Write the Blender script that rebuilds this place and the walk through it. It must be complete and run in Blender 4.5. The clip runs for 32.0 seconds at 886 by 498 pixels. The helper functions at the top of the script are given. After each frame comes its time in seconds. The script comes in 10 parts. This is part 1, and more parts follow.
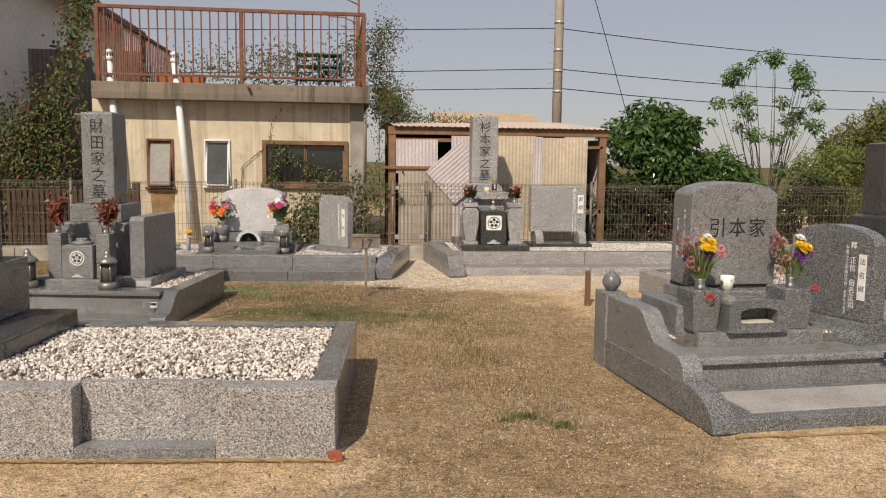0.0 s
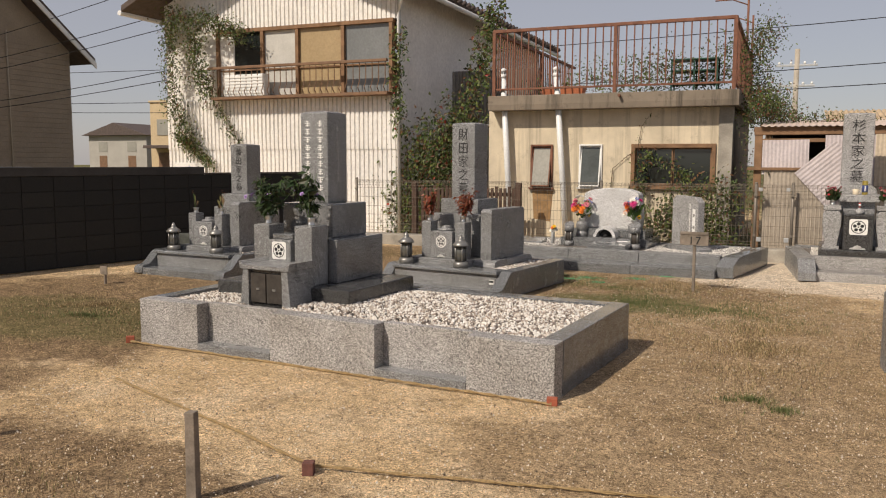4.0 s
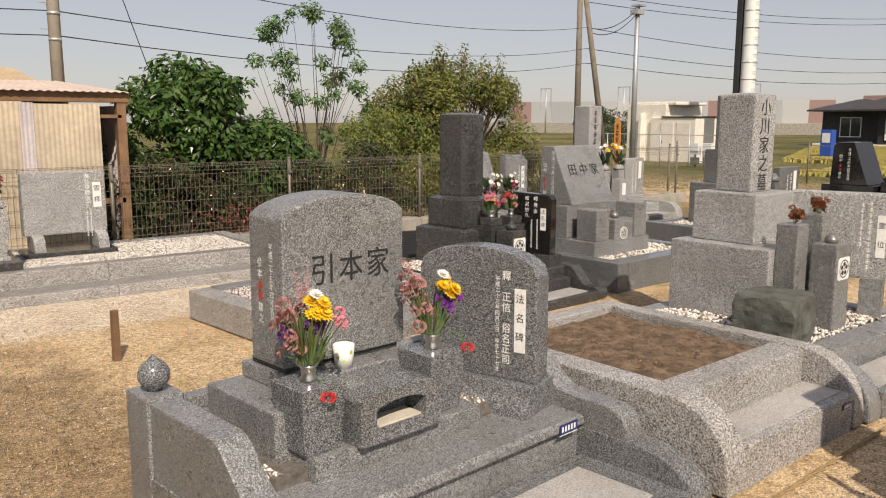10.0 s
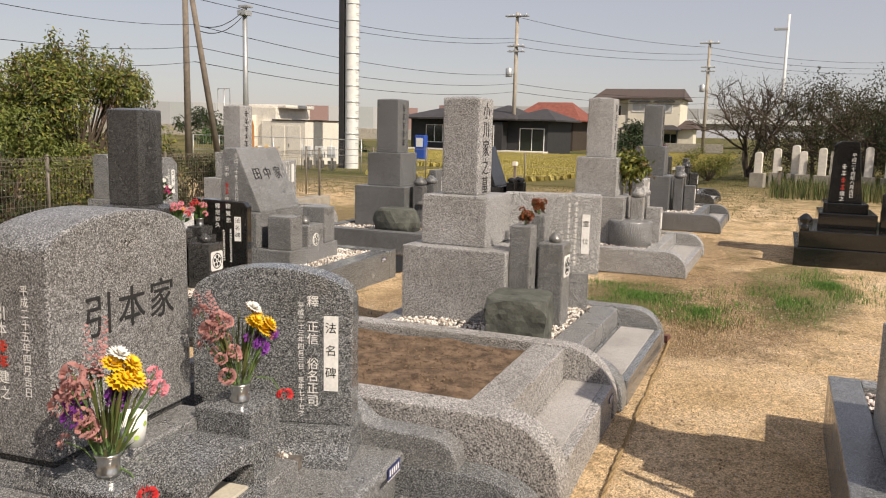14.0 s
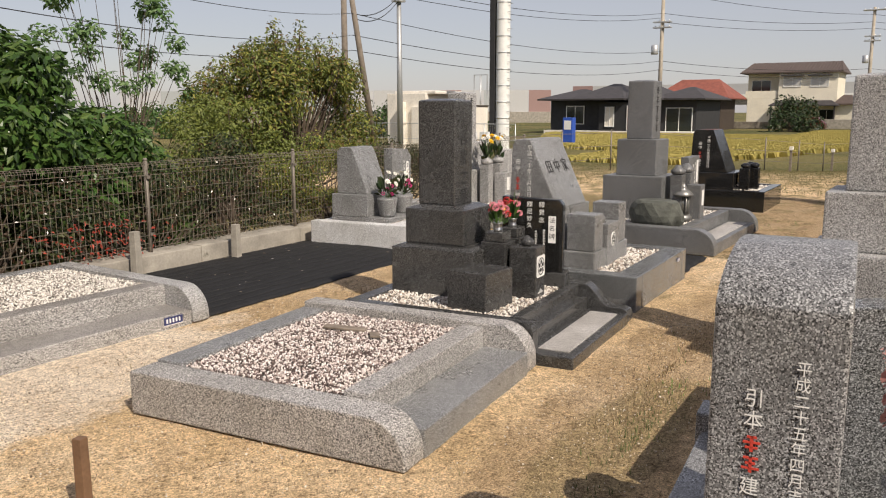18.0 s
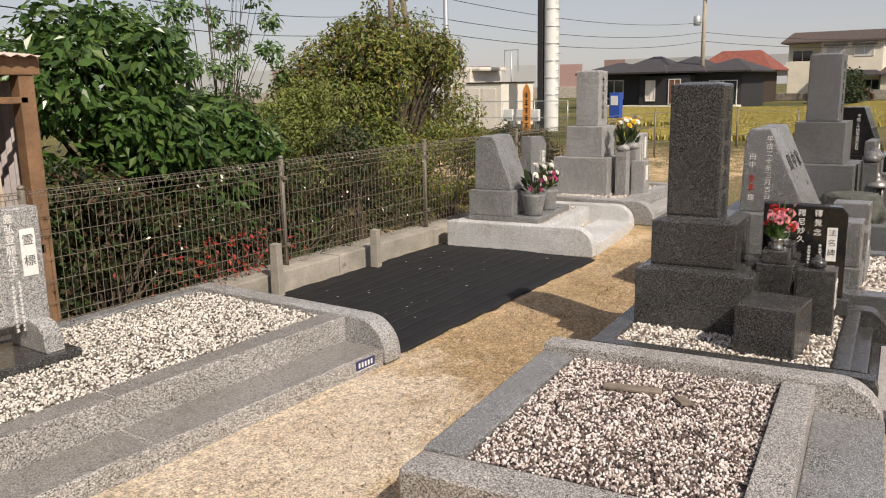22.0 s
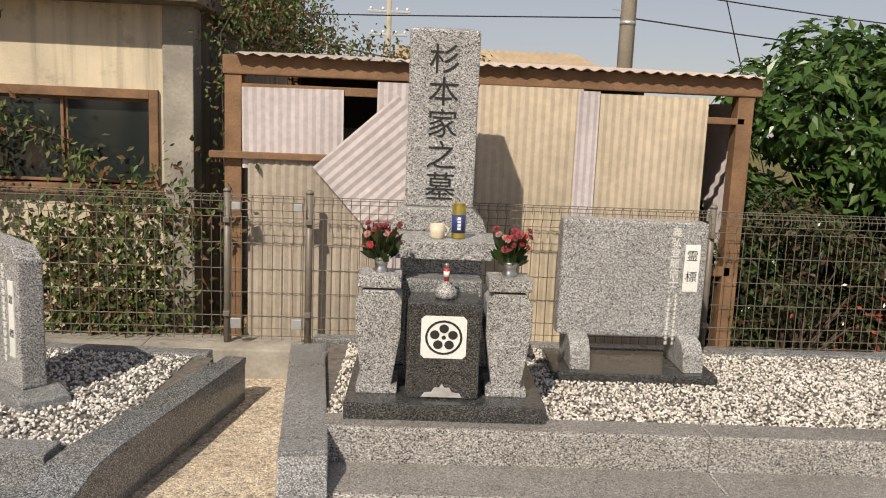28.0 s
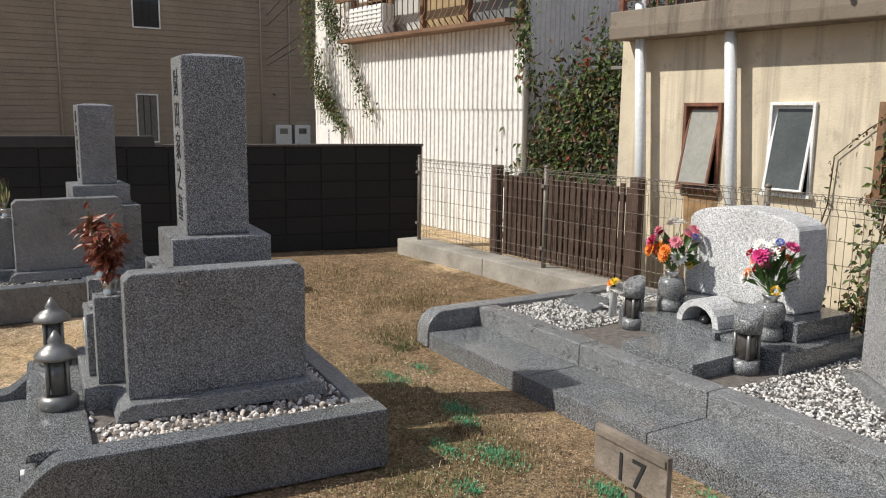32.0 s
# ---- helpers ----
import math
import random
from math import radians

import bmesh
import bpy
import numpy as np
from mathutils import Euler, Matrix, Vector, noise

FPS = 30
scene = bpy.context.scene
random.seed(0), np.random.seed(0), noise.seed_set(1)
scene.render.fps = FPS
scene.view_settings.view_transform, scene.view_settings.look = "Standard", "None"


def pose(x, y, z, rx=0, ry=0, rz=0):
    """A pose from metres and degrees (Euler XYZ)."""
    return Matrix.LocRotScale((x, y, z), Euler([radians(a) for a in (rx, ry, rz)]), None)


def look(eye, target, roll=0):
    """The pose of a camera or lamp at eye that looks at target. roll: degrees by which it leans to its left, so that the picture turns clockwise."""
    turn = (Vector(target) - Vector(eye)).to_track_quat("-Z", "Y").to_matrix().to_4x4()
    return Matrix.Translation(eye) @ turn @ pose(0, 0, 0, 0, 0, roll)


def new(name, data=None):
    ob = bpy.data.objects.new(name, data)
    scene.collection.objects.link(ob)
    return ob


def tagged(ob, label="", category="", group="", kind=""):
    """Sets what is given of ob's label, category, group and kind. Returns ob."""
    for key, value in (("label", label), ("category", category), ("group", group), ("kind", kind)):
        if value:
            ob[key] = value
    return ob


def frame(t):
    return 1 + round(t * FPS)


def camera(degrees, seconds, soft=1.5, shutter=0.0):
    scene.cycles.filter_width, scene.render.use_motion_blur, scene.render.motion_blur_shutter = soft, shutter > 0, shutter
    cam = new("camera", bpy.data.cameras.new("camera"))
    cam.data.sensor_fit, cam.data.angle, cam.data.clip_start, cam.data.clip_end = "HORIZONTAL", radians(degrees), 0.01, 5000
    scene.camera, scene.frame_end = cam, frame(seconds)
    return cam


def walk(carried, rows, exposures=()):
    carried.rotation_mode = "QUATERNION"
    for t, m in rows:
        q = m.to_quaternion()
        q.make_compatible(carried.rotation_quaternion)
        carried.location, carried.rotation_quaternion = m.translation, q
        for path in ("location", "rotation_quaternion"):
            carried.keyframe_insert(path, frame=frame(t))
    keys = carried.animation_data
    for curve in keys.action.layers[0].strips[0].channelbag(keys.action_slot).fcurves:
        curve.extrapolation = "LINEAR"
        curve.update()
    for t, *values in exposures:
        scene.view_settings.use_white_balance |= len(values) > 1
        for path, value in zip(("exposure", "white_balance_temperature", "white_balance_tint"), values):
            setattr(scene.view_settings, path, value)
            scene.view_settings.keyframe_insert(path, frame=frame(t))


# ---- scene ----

# ---- camera and walk ----
cam = camera(57.5, 32.0, 1.1)
PATH = [
    (0, (-1.866, -3.786, 1.37), (-1.614, -1.814, 1.152), 0.7),
    (0.5, (-1.745, -3.957, 1.35), (-1.882, -1.973, 1.138), 0.9),
    (1, (-1.711, -4.106, 1.368), (-2.136, -2.162, 1.162), 0.6),
    (1.5, (-1.673, -4.284, 1.345), (-2.247, -2.38, 1.13), 0.3),
    (2, (-1.537, -4.387, 1.36), (-2.304, -2.553, 1.137), 0.6),
    (2.5, (-1.317, -4.409, 1.342), (-2.331, -2.699, 1.129), 0.3),
    (4.5, (-0.684, -4.444, 1.324), (-1.318, -2.56, 1.106), 0.5),
    (5, (-0.684, -4.306, 1.31), (-1.142, -2.372, 1.086), 1.0),
    (5.5, (-0.808, -4.065, 1.321), (-1.019, -2.089, 1.097), 1.1),
    (6, (-0.878, -3.8, 1.286), (-0.925, -1.816, 1.035), 1.2),
    (6.5, (-0.921, -3.552, 1.322), (-0.843, -1.57, 1.069), 1.5),
    (7, (-1.029, -3.226, 1.32), (-0.812, -1.251, 1.091), 0.5),
    (7.5, (-1.063, -2.933, 1.297), (-0.712, -0.982, 1.031), 0.4),
    (8, (-1.022, -2.664, 1.383), (-0.606, -0.73, 1.09), 0.9),
    (8.5, (-1.049, -2.38, 1.374), (-0.582, -0.457, 1.08), 0.7),
    (9, (-1.105, -2.098, 1.517), (-0.505, -0.218, 1.188), -0.9),
    (9.5, (-1.084, -1.827, 1.514), (-0.176, -0.078, 1.173), -0.9),
    (10, (-1.102, -1.608, 1.554), (0.155, -0.085, 1.237), 0.1),
    (10.5, (-1.192, -1.387, 1.562), (0.293, -0.087, 1.244), 0.1),
    (11, (-1.173, -1.222, 1.543), (0.472, -0.138, 1.198), 0.6),
    (11.5, (-1.111, -1.088, 1.561), (0.687, -0.274, 1.237), 1.3),
    (12, (-1.116, -0.924, 1.538), (0.782, -0.366, 1.243), 1.4),
    (12.5, (-1.168, -0.822, 1.541), (0.756, -0.368, 1.239), 1.2),
    (13, (-1.175, -0.82, 1.552), (0.737, -0.317, 1.25), 1.2),
    (13.5, (-1.163, -0.799, 1.552), (0.698, -0.131, 1.253), 1.4),
    (14, (-1.178, -0.644, 1.523), (0.648, 0.114, 1.225), 1.4),
    (14.5, (-1.229, -0.393, 1.518), (0.57, 0.429, 1.219), 0.8),
    (15, (-1.185, -0.202, 1.499), (0.576, 0.693, 1.188), 0.7),
    (15.5, (-1.095, -0.004, 1.505), (0.642, 0.937, 1.193), 1.1),
    (17.5, (-1.164, 0.759, 1.541), (0.511, 1.805, 1.224), 0.4),
    (18, (-1.226, 1.027, 1.54), (0.455, 2.056, 1.198), -0.1),
    (18.5, (-1.251, 1.233, 1.539), (0.448, 2.22, 1.162), -0.5),
    (19, (-1.155, 1.455, 1.55), (0.568, 2.391, 1.159), -0.7),
    (19.5, (-1.117, 1.645, 1.564), (0.626, 2.549, 1.182), -0.4),
    (20, (-1.14, 1.954, 1.583), (0.607, 2.85, 1.2), -0.8),
    (20.5, (-1.143, 2.196, 1.584), (0.563, 3.158, 1.179), -0.5),
    (21, (-1.073, 2.406, 1.608), (0.585, 3.45, 1.21), 0.0),
    (21.5, (-0.987, 2.585, 1.604), (0.641, 3.677, 1.207), -0.4),
    (22, (-0.917, 2.783, 1.619), (0.724, 3.857, 1.222), -1.1),
    (22.5, (-0.774, 2.923, 1.613), (0.878, 3.971, 1.197), -0.8),
    (23, (-0.576, 2.999, 1.64), (1.067, 4.063, 1.229), -0.7),
    (23.5, (-0.433, 3.078, 1.639), (1.208, 4.161, 1.274), -0.9),
    (24, (-0.276, 3.163, 1.666), (1.377, 4.244, 1.356), -1.9),
    (24.5, (-0.177, 3.157, 1.668), (1.434, 4.305, 1.375), -2.0),
    (26.5, (-0.227, 2.995, 1.522), (0.819, 4.684, 1.286), -0.6),
    (27, (-0.248, 2.942, 1.515), (0.54, 4.76, 1.242), 0.5),
    (27.5, (-0.226, 2.881, 1.533), (0.277, 4.793, 1.235), 1.3),
    (28, (-0.194, 2.814, 1.51), (-0.065, 4.785, 1.197), 2.4),
    (28.5, (-0.246, 2.75, 1.509), (-0.538, 4.701, 1.183), 2.4),
    (29, (-0.339, 2.721, 1.503), (-0.841, 4.629, 1.177), 2.1),
    (29.5, (-0.376, 2.7, 1.496), (-0.995, 4.573, 1.166), 1.9),
    (30, (-0.406, 2.659, 1.495), (-1.176, 4.476, 1.166), 1.8),
    (30.5, (-0.439, 2.64, 1.486), (-1.383, 4.372, 1.157), 1.4),
    (31, (-0.398, 2.642, 1.493), (-1.585, 4.217, 1.165), 1.0),
    (31.5, (-0.305, 2.67, 1.49), (-1.712, 4.054, 1.165), 1.1),
    (32, (-0.198, 2.632, 1.508), (-1.798, 3.786, 1.18), 0.7),
]
walk(cam, [(t, look(eye, target, roll)) for t, eye, target, roll in PATH],
     exposures=[(0, -0.1, 6650, 12), (6, -0.08, 6650, 12), (8, 0.02, 6650, 12), (10, 0.17, 6700, 12), (15, 0.22, 6650, 12), (20, 0.16, 6500, 12), (25, 0.16, 6600, 12), (28, 0.04, 6600, 10), (32, 0.16, 5900, 8)])

# ---- world, sun ----
SUN_EL, SUN_DIR = 44.0, Vector((-0.44, -0.90, 0))
world = bpy.data.worlds.new("world")
scene.world = world
world.use_nodes = True
wt = world.node_tree
sky = wt.nodes.new("ShaderNodeTexSky")
sky.sky_type, sky.sun_disc = "NISHITA", False
sky.sun_elevation, sky.sun_rotation = radians(SUN_EL), math.atan2(SUN_DIR.x, SUN_DIR.y)
sky.air_density, sky.dust_density, sky.ozone_density = 1.0, 0.6, 1.0
# thin milky haze over the whole sky
haze = wt.nodes.new("ShaderNodeMix")
haze.data_type = "RGBA"
haze.inputs[0].default_value = 0.62
haze.inputs[7].default_value = (5.75, 5.5, 5.9, 1)
wt.links.new(sky.outputs[0], haze.inputs[6])
wt.links.new(haze.outputs[2], wt.nodes["Background"].inputs[0])
wt.nodes["Background"].inputs[1].default_value = 0.085
sun = new("sun", bpy.data.lights.new("sun", "SUN"))
sun.data.energy, sun.data.angle, sun.data.color = 4.4, radians(0.6), (1.0, 0.90, 0.76)
up = math.tan(radians(SUN_EL))
sun.matrix_world = look((SUN_DIR.x * 20, SUN_DIR.y * 20, up * 20), (0, 0, 0))


# ---- materials ----
def shader(name, rough=0.6, spec=0.4, metal=0.0):
    m = bpy.data.materials.new(name)
    m.use_nodes = True
    t = m.node_tree
    b = t.nodes["Principled BSDF"]
    b.inputs["Roughness"].default_value, b.inputs["Metallic"].default_value = rough, metal
    b.inputs["Specular IOR Level"].default_value = spec
    return m, t, b


def node(t, kind, **values):
    n = t.nodes.new(kind)
    for k, v in values.items():
        n.inputs[k.replace("_", " ")].default_value = v
    return n


def coords(t, world_space=False):
    if world_space:
        return t.nodes.new("ShaderNodeNewGeometry").outputs["Position"]
    return t.nodes.new("ShaderNodeTexCoord").outputs["Object"]


def noise_of(t, at, scale, detail=3.0, rough=0.55):
    n = node(t, "ShaderNodeTexNoise", Scale=scale, Detail=detail, Roughness=rough)
    t.links.new(at, n.inputs["Vector"])
    return n.outputs[0]


def ramp(t, fac, *stops, mode="LINEAR"):
    r = t.nodes.new("ShaderNodeValToRGB")
    r.color_ramp.interpolation = mode
    e = r.color_ramp.elements
    while len(e) < len(stops):
        e.new(0.5)
    for k, (p, c) in zip(e, stops):
        k.position = p
        k.color = (*c, 1) if len(c) == 3 else c
    t.links.new(fac, r.inputs[0])
    return r.outputs[0]


def mixc(t, fac, a, b, how="MIX"):
    n = t.nodes.new("ShaderNodeMix")
    n.data_type, n.blend_type = "RGBA", how
    for sock, v in ((n.inputs[0], fac), (n.inputs[6], a), (n.inputs[7], b)):
        if isinstance(v, (int, float)):
            sock.default_value = v
        elif isinstance(v, tuple):
            sock.default_value = (*v, 1)
        else:
            t.links.new(v, sock)
    return n.outputs[2]


def grey(v, warm=1.0):
    return (v * warm, v, v / warm)


def bump(t, b, height, strength, distance=0.01):
    n = node(t, "ShaderNodeBump", Strength=strength, Distance=distance)
    t.links.new(height, n.inputs["Height"])
    t.links.new(n.outputs[0], b.inputs["Normal"])


def granite(name, dark, mid, light, rough=0.3, grain=150.0, warm=1.0, spec=0.5):
    """Speckled stone: three minerals, with faint weathering and streaks."""
    m, t, b = shader(name, rough, spec)
    at = coords(t)
    cells = node(t, "ShaderNodeTexVoronoi", Scale=grain * 1.8)
    t.links.new(at, cells.inputs["Vector"])
    pick = t.nodes.new("ShaderNodeSeparateColor")
    t.links.new(cells.outputs["Color"], pick.inputs[0])
    speck = ramp(t, pick.outputs[0], (0.0, grey(dark * 0.7, warm)), (0.17, grey(dark, warm)), (0.24, grey(mid * 0.75, warm)), (0.5, grey(mid, warm)), (0.72, grey(mid * 1.25, warm)), (0.82, grey(light, warm)), (1.0, grey(min(0.8, light * 1.15), warm)))
    fine = ramp(t, noise_of(t, at, grain * 1.1, 2.0, 0.6), (0.36, (0.8,) * 3), (0.64, (1.22,) * 3))
    stain = ramp(t, noise_of(t, at, 2.4, 5.0, 0.65), (0.3, (0.78, 0.77, 0.74)), (0.62, (1.05,) * 3))
    c = mixc(t, 1.0, mixc(t, 0.8, speck, fine, "MULTIPLY"), stain, "MULTIPLY")
    t.links.new(c, b.inputs["Base Color"])
    r = ramp(t, noise_of(t, at, 5.0, 4.0), (0.35, (rough * 0.8,) * 3), (0.7, (min(1, rough * 1.5),) * 3))
    t.links.new(r, b.inputs["Roughness"])
    return m


def plain(name, col, rough=0.6, var=0.25, scale=6.0, bumps=0.0, bump_scale=60.0, metal=0.0, spec=0.4, wear=None):
    """A painted or natural surface with variation at two scales."""
    m, t, b = shader(name, rough, spec, metal)
    at = coords(t)
    lo, hi = tuple(v * (1 - var) for v in col), tuple(min(1, v * (1 + var * 0.6)) for v in col)
    c = ramp(t, noise_of(t, at, scale, 5.0, 0.6), (0.3, lo), (0.7, hi))
    c = mixc(t, 0.5, c, ramp(t, noise_of(t, at, scale * 14, 2.0), (0.3, (0.8,) * 3), (0.7, (1.15,) * 3)), "MULTIPLY")
    if wear:
        c = mixc(t, ramp(t, noise_of(t, at, scale * 1.7, 6.0, 0.7), (wear[1], (0, 0, 0)), (wear[1] + 0.1, (1, 1, 1))), c, wear[0])
    t.links.new(c, b.inputs["Base Color"])
    if bumps:
        bump(t, b, noise_of(t, at, bump_scale, 4.0), bumps)
    return m


def by_piece(name, *cols, rough=0.7, per_island=True, spec=0.3, noise_amt=0.3):
    """Colour picked for every loose piece of a joined mesh, or for every object."""
    m, t, b = shader(name, rough, spec)
    src = t.nodes.new("ShaderNodeNewGeometry").outputs["Random Per Island"] if per_island else t.nodes.new("ShaderNodeObjectInfo").outputs["Random"]
    many = len(cols) > 4
    stops = [(i / (len(cols) if many else max(1, len(cols) - 1)), c) for i, c in enumerate(cols)]
    c = ramp(t, src, *stops, mode="CONSTANT" if many else "LINEAR")
    c = mixc(t, noise_amt, c, ramp(t, noise_of(t, coords(t), 70, 2), (0.3, (0.7,) * 3), (0.7, (1.2,) * 3)), "MULTIPLY")
    t.links.new(c, b.inputs["Base Color"])
    return m


def leaf_mat(name, *cols, rough=0.4):
    m = by_piece(name, *cols, rough=rough, spec=0.4)
    b = m.node_tree.nodes["Principled BSDF"]
    t = m.node_tree
    thin = t.nodes.new("ShaderNodeBsdfTranslucent")
    both = t.nodes.new("ShaderNodeMixShader")
    both.inputs[0].default_value = 0.3
    t.links.new(b.inputs["Base Color"].links[0].from_socket, thin.inputs["Color"])
    t.links.new(b.outputs[0], both.inputs[1])
    t.links.new(thin.outputs[0], both.inputs[2])
    t.links.new(both.outputs[0], t.nodes["Material Output"].inputs["Surface"])
    return m


def glass_mat(name, col, rough=0.05):
    m, t, b = shader(name, rough, 0.8)
    b.inputs["Base Color"].default_value = (*col, 1)
    return m


G_LIGHT = granite("light_granite", 0.03, 0.31, 0.58, 0.42, 150, 1.01)
G_COARSE = granite("coarse_light_granite", 0.02, 0.29, 0.57, 0.5, 138, 1.04)
# light granite again, darkened for the shaded faces of the tall aisle stone
G_LIGHT_SHADE = granite("light_granite_shaded", 0.03, 0.225, 0.47, 0.42, 150, 1.0)
G_TOP = granite("weathered_granite_top", 0.04, 0.215, 0.38, 0.38, 170, 1.06)
G_HONED = granite("honed_grey_granite", 0.03, 0.175, 0.44, 0.33, 185, 0.99)
G_SHINY = granite("polished_grey_granite", 0.025, 0.13, 0.36, 0.14, 190, 0.97)
G_DARK = granite("dark_granite", 0.015, 0.045, 0.12, 0.22, 170, 1.0)
G_BLACK = granite("black_granite", 0.006, 0.012, 0.03, 0.06, 200, 1.0, 0.6)
G_WHITE = granite("white_granite", 0.26, 0.58, 0.74, 0.5, 130, 1.0)
G_BLUE = granite("blue_grey_granite", 0.04, 0.13, 0.26, 0.2, 185, 0.96)
SLAB = granite("pale_slab", 0.26, 0.37, 0.46, 0.55, 160, 1.05)
ROCK = plain("rough_rock", (0.10, 0.105, 0.09), 0.85, 0.5, 7, 0.8, 18)
PEB_W = by_piece("white_pebbles", (0.74, 0.70, 0.64), (0.45, 0.39, 0.33), (0.80, 0.77, 0.72), (0.20, 0.17, 0.15), (0.66, 0.59, 0.51), (0.34, 0.28, 0.23), (0.78, 0.74, 0.69), rough=0.75)
PEB_G = by_piece("grey_white_pebbles", (0.11, 0.105, 0.10), (0.45, 0.43, 0.40), (0.74, 0.71, 0.67), (0.16, 0.15, 0.14), (0.60, 0.57, 0.53), (0.80, 0.78, 0.74), (0.24, 0.225, 0.21), (0.70, 0.67, 0.62), rough=0.75)
PEB_M = by_piece("mixed_pebbles", (0.10, 0.072, 0.066), (0.40, 0.33, 0.30), (0.72, 0.66, 0.62), (0.13, 0.095, 0.088), (0.56, 0.48, 0.44), (0.78, 0.74, 0.71), (0.20, 0.15, 0.135), (0.7, 0.62, 0.58), rough=0.75)
PEB_S = by_piece("small_pale_pebbles", (0.72, 0.68, 0.62), (0.40, 0.36, 0.32), (0.80, 0.77, 0.71), (0.62, 0.58, 0.52), (0.2, 0.18, 0.16), rough=0.75)
INK_W = plain("white_inlay", (0.80, 0.79, 0.76), 0.6, 0.1)
INK_K = plain("carved_shadow", (0.025, 0.025, 0.025), 0.8, 0.2)
INK_R = plain("red_inlay", (0.55, 0.06, 0.04), 0.6, 0.2)
STEEL = plain("brushed_steel", (0.62, 0.62, 0.60), 0.28, 0.12, 20, metal=1.0)
ALU = plain("dull_aluminium", (0.55, 0.56, 0.56), 0.45, 0.12, 12, metal=0.6)
BRONZE = plain("grey_bronze", (0.27, 0.265, 0.25), 0.4, 0.3, 10, metal=0.6)
CONCRETE = plain("weathered_concrete", (0.36, 0.33, 0.28), 0.9, 0.35, 3, 0.5, 40, wear=((0.13, 0.12, 0.09), 0.62))
WIRE = plain("fence_wire", (0.21, 0.18, 0.14), 0.5, 0.2, 10, metal=0.2)
POST = plain("fence_post", (0.20, 0.175, 0.145), 0.5, 0.2, 10, metal=0.2)
WOOD_OLD = plain("weathered_wood", (0.23, 0.19, 0.15), 0.85, 0.4, 12, 0.5, 80)
WOOD_BR = plain("brown_painted_wood", (0.20, 0.115, 0.065), 0.6, 0.3, 5, 0.2, 60)
RUST = plain("rusty_paint", (0.20, 0.085, 0.05), 0.7, 0.4, 9, 0.3, 60, wear=((0.34, 0.16, 0.09), 0.6))
ROPE = plain("straw_rope", (0.36, 0.25, 0.12), 0.9, 0.4, 60, 0.6, 250)
PVC = plain("white_plastic", (0.74, 0.75, 0.74), 0.4, 0.1, 3)
LEAF = leaf_mat("green_leaves", (0.045, 0.10, 0.022), (0.075, 0.155, 0.03), (0.03, 0.07, 0.018), (0.10, 0.17, 0.035))
LEAF_Y = leaf_mat("yellow_green_leaves", (0.20, 0.23, 0.045), (0.07, 0.09, 0.022), (0.30, 0.29, 0.06), (0.09, 0.12, 0.025), (0.18, 0.12, 0.04), (0.14, 0.18, 0.035), rough=0.5)
LEAF_D = leaf_mat("dark_leaves", (0.025, 0.05, 0.02), (0.05, 0.085, 0.025), (0.02, 0.035, 0.015), (0.08, 0.075, 0.03), rough=0.5)
LEAF_L = leaf_mat("pale_tree_leaves", (0.10, 0.19, 0.06), (0.16, 0.25, 0.09), (0.07, 0.14, 0.05), rough=0.5)
IVY = leaf_mat("climber_leaves", (0.08, 0.13, 0.03), (0.17, 0.21, 0.055), (0.045, 0.07, 0.02), (0.16, 0.08, 0.036), (0.11, 0.13, 0.04), (0.05, 0.045, 0.022), rough=0.5)
BARK = plain("bark", (0.10, 0.075, 0.055), 0.9, 0.4, 20, 0.6, 60)
DRY = by_piece("dry_grass_blades", (0.34, 0.245, 0.13), (0.56, 0.43, 0.25), (0.17, 0.11, 0.06), (0.44, 0.33, 0.18), (0.10, 0.07, 0.04), (0.18, 0.16, 0.065), (0.28, 0.19, 0.10), rough=0.9)
GREEN_G = by_piece("green_grass_blades", (0.08, 0.17, 0.028), (0.13, 0.25, 0.05), (0.05, 0.10, 0.02), rough=0.8)


# ---- building blocks ----
def part(name, bm, material, parent=None, label=""):
    me = bpy.data.meshes.new(name)
    bm.to_mesh(me)
    bm.free()
    me.materials.append(material)
    ob = new(name, me)
    ob.parent = parent
    if label:
        tagged(ob, label)
    return ob


def thing(name, label, category, x=0, y=0, z=0, rz=0, group="", kind=""):
    ob = new(name)
    ob.matrix_basis = pose(x, y, z, 0, 0, rz)
    return tagged(ob, label, category, group, kind)


def box(x0, y0, z0, x1, y1, z1, bevel=0.006, bm=None, turn=None):
    own = bmesh.new()
    m = Matrix.Translation(((x0 + x1) / 2, (y0 + y1) / 2, (z0 + z1) / 2)) @ Matrix.Diagonal((abs(x1 - x0), abs(y1 - y0), abs(z1 - z0), 1))
    bmesh.ops.create_cube(own, size=1, matrix=m)
    if bevel:
        bmesh.ops.bevel(own, geom=own.edges[:], offset=bevel, segments=2, profile=0.6, affect="EDGES")
    if turn is not None:
        bmesh.ops.transform(own, matrix=turn, verts=own.verts)
    if bm is None:
        return own
    me = bpy.data.meshes.new("t")
    own.to_mesh(me)
    own.free()
    bm.from_mesh(me)
    bpy.data.meshes.remove(me)
    return bm


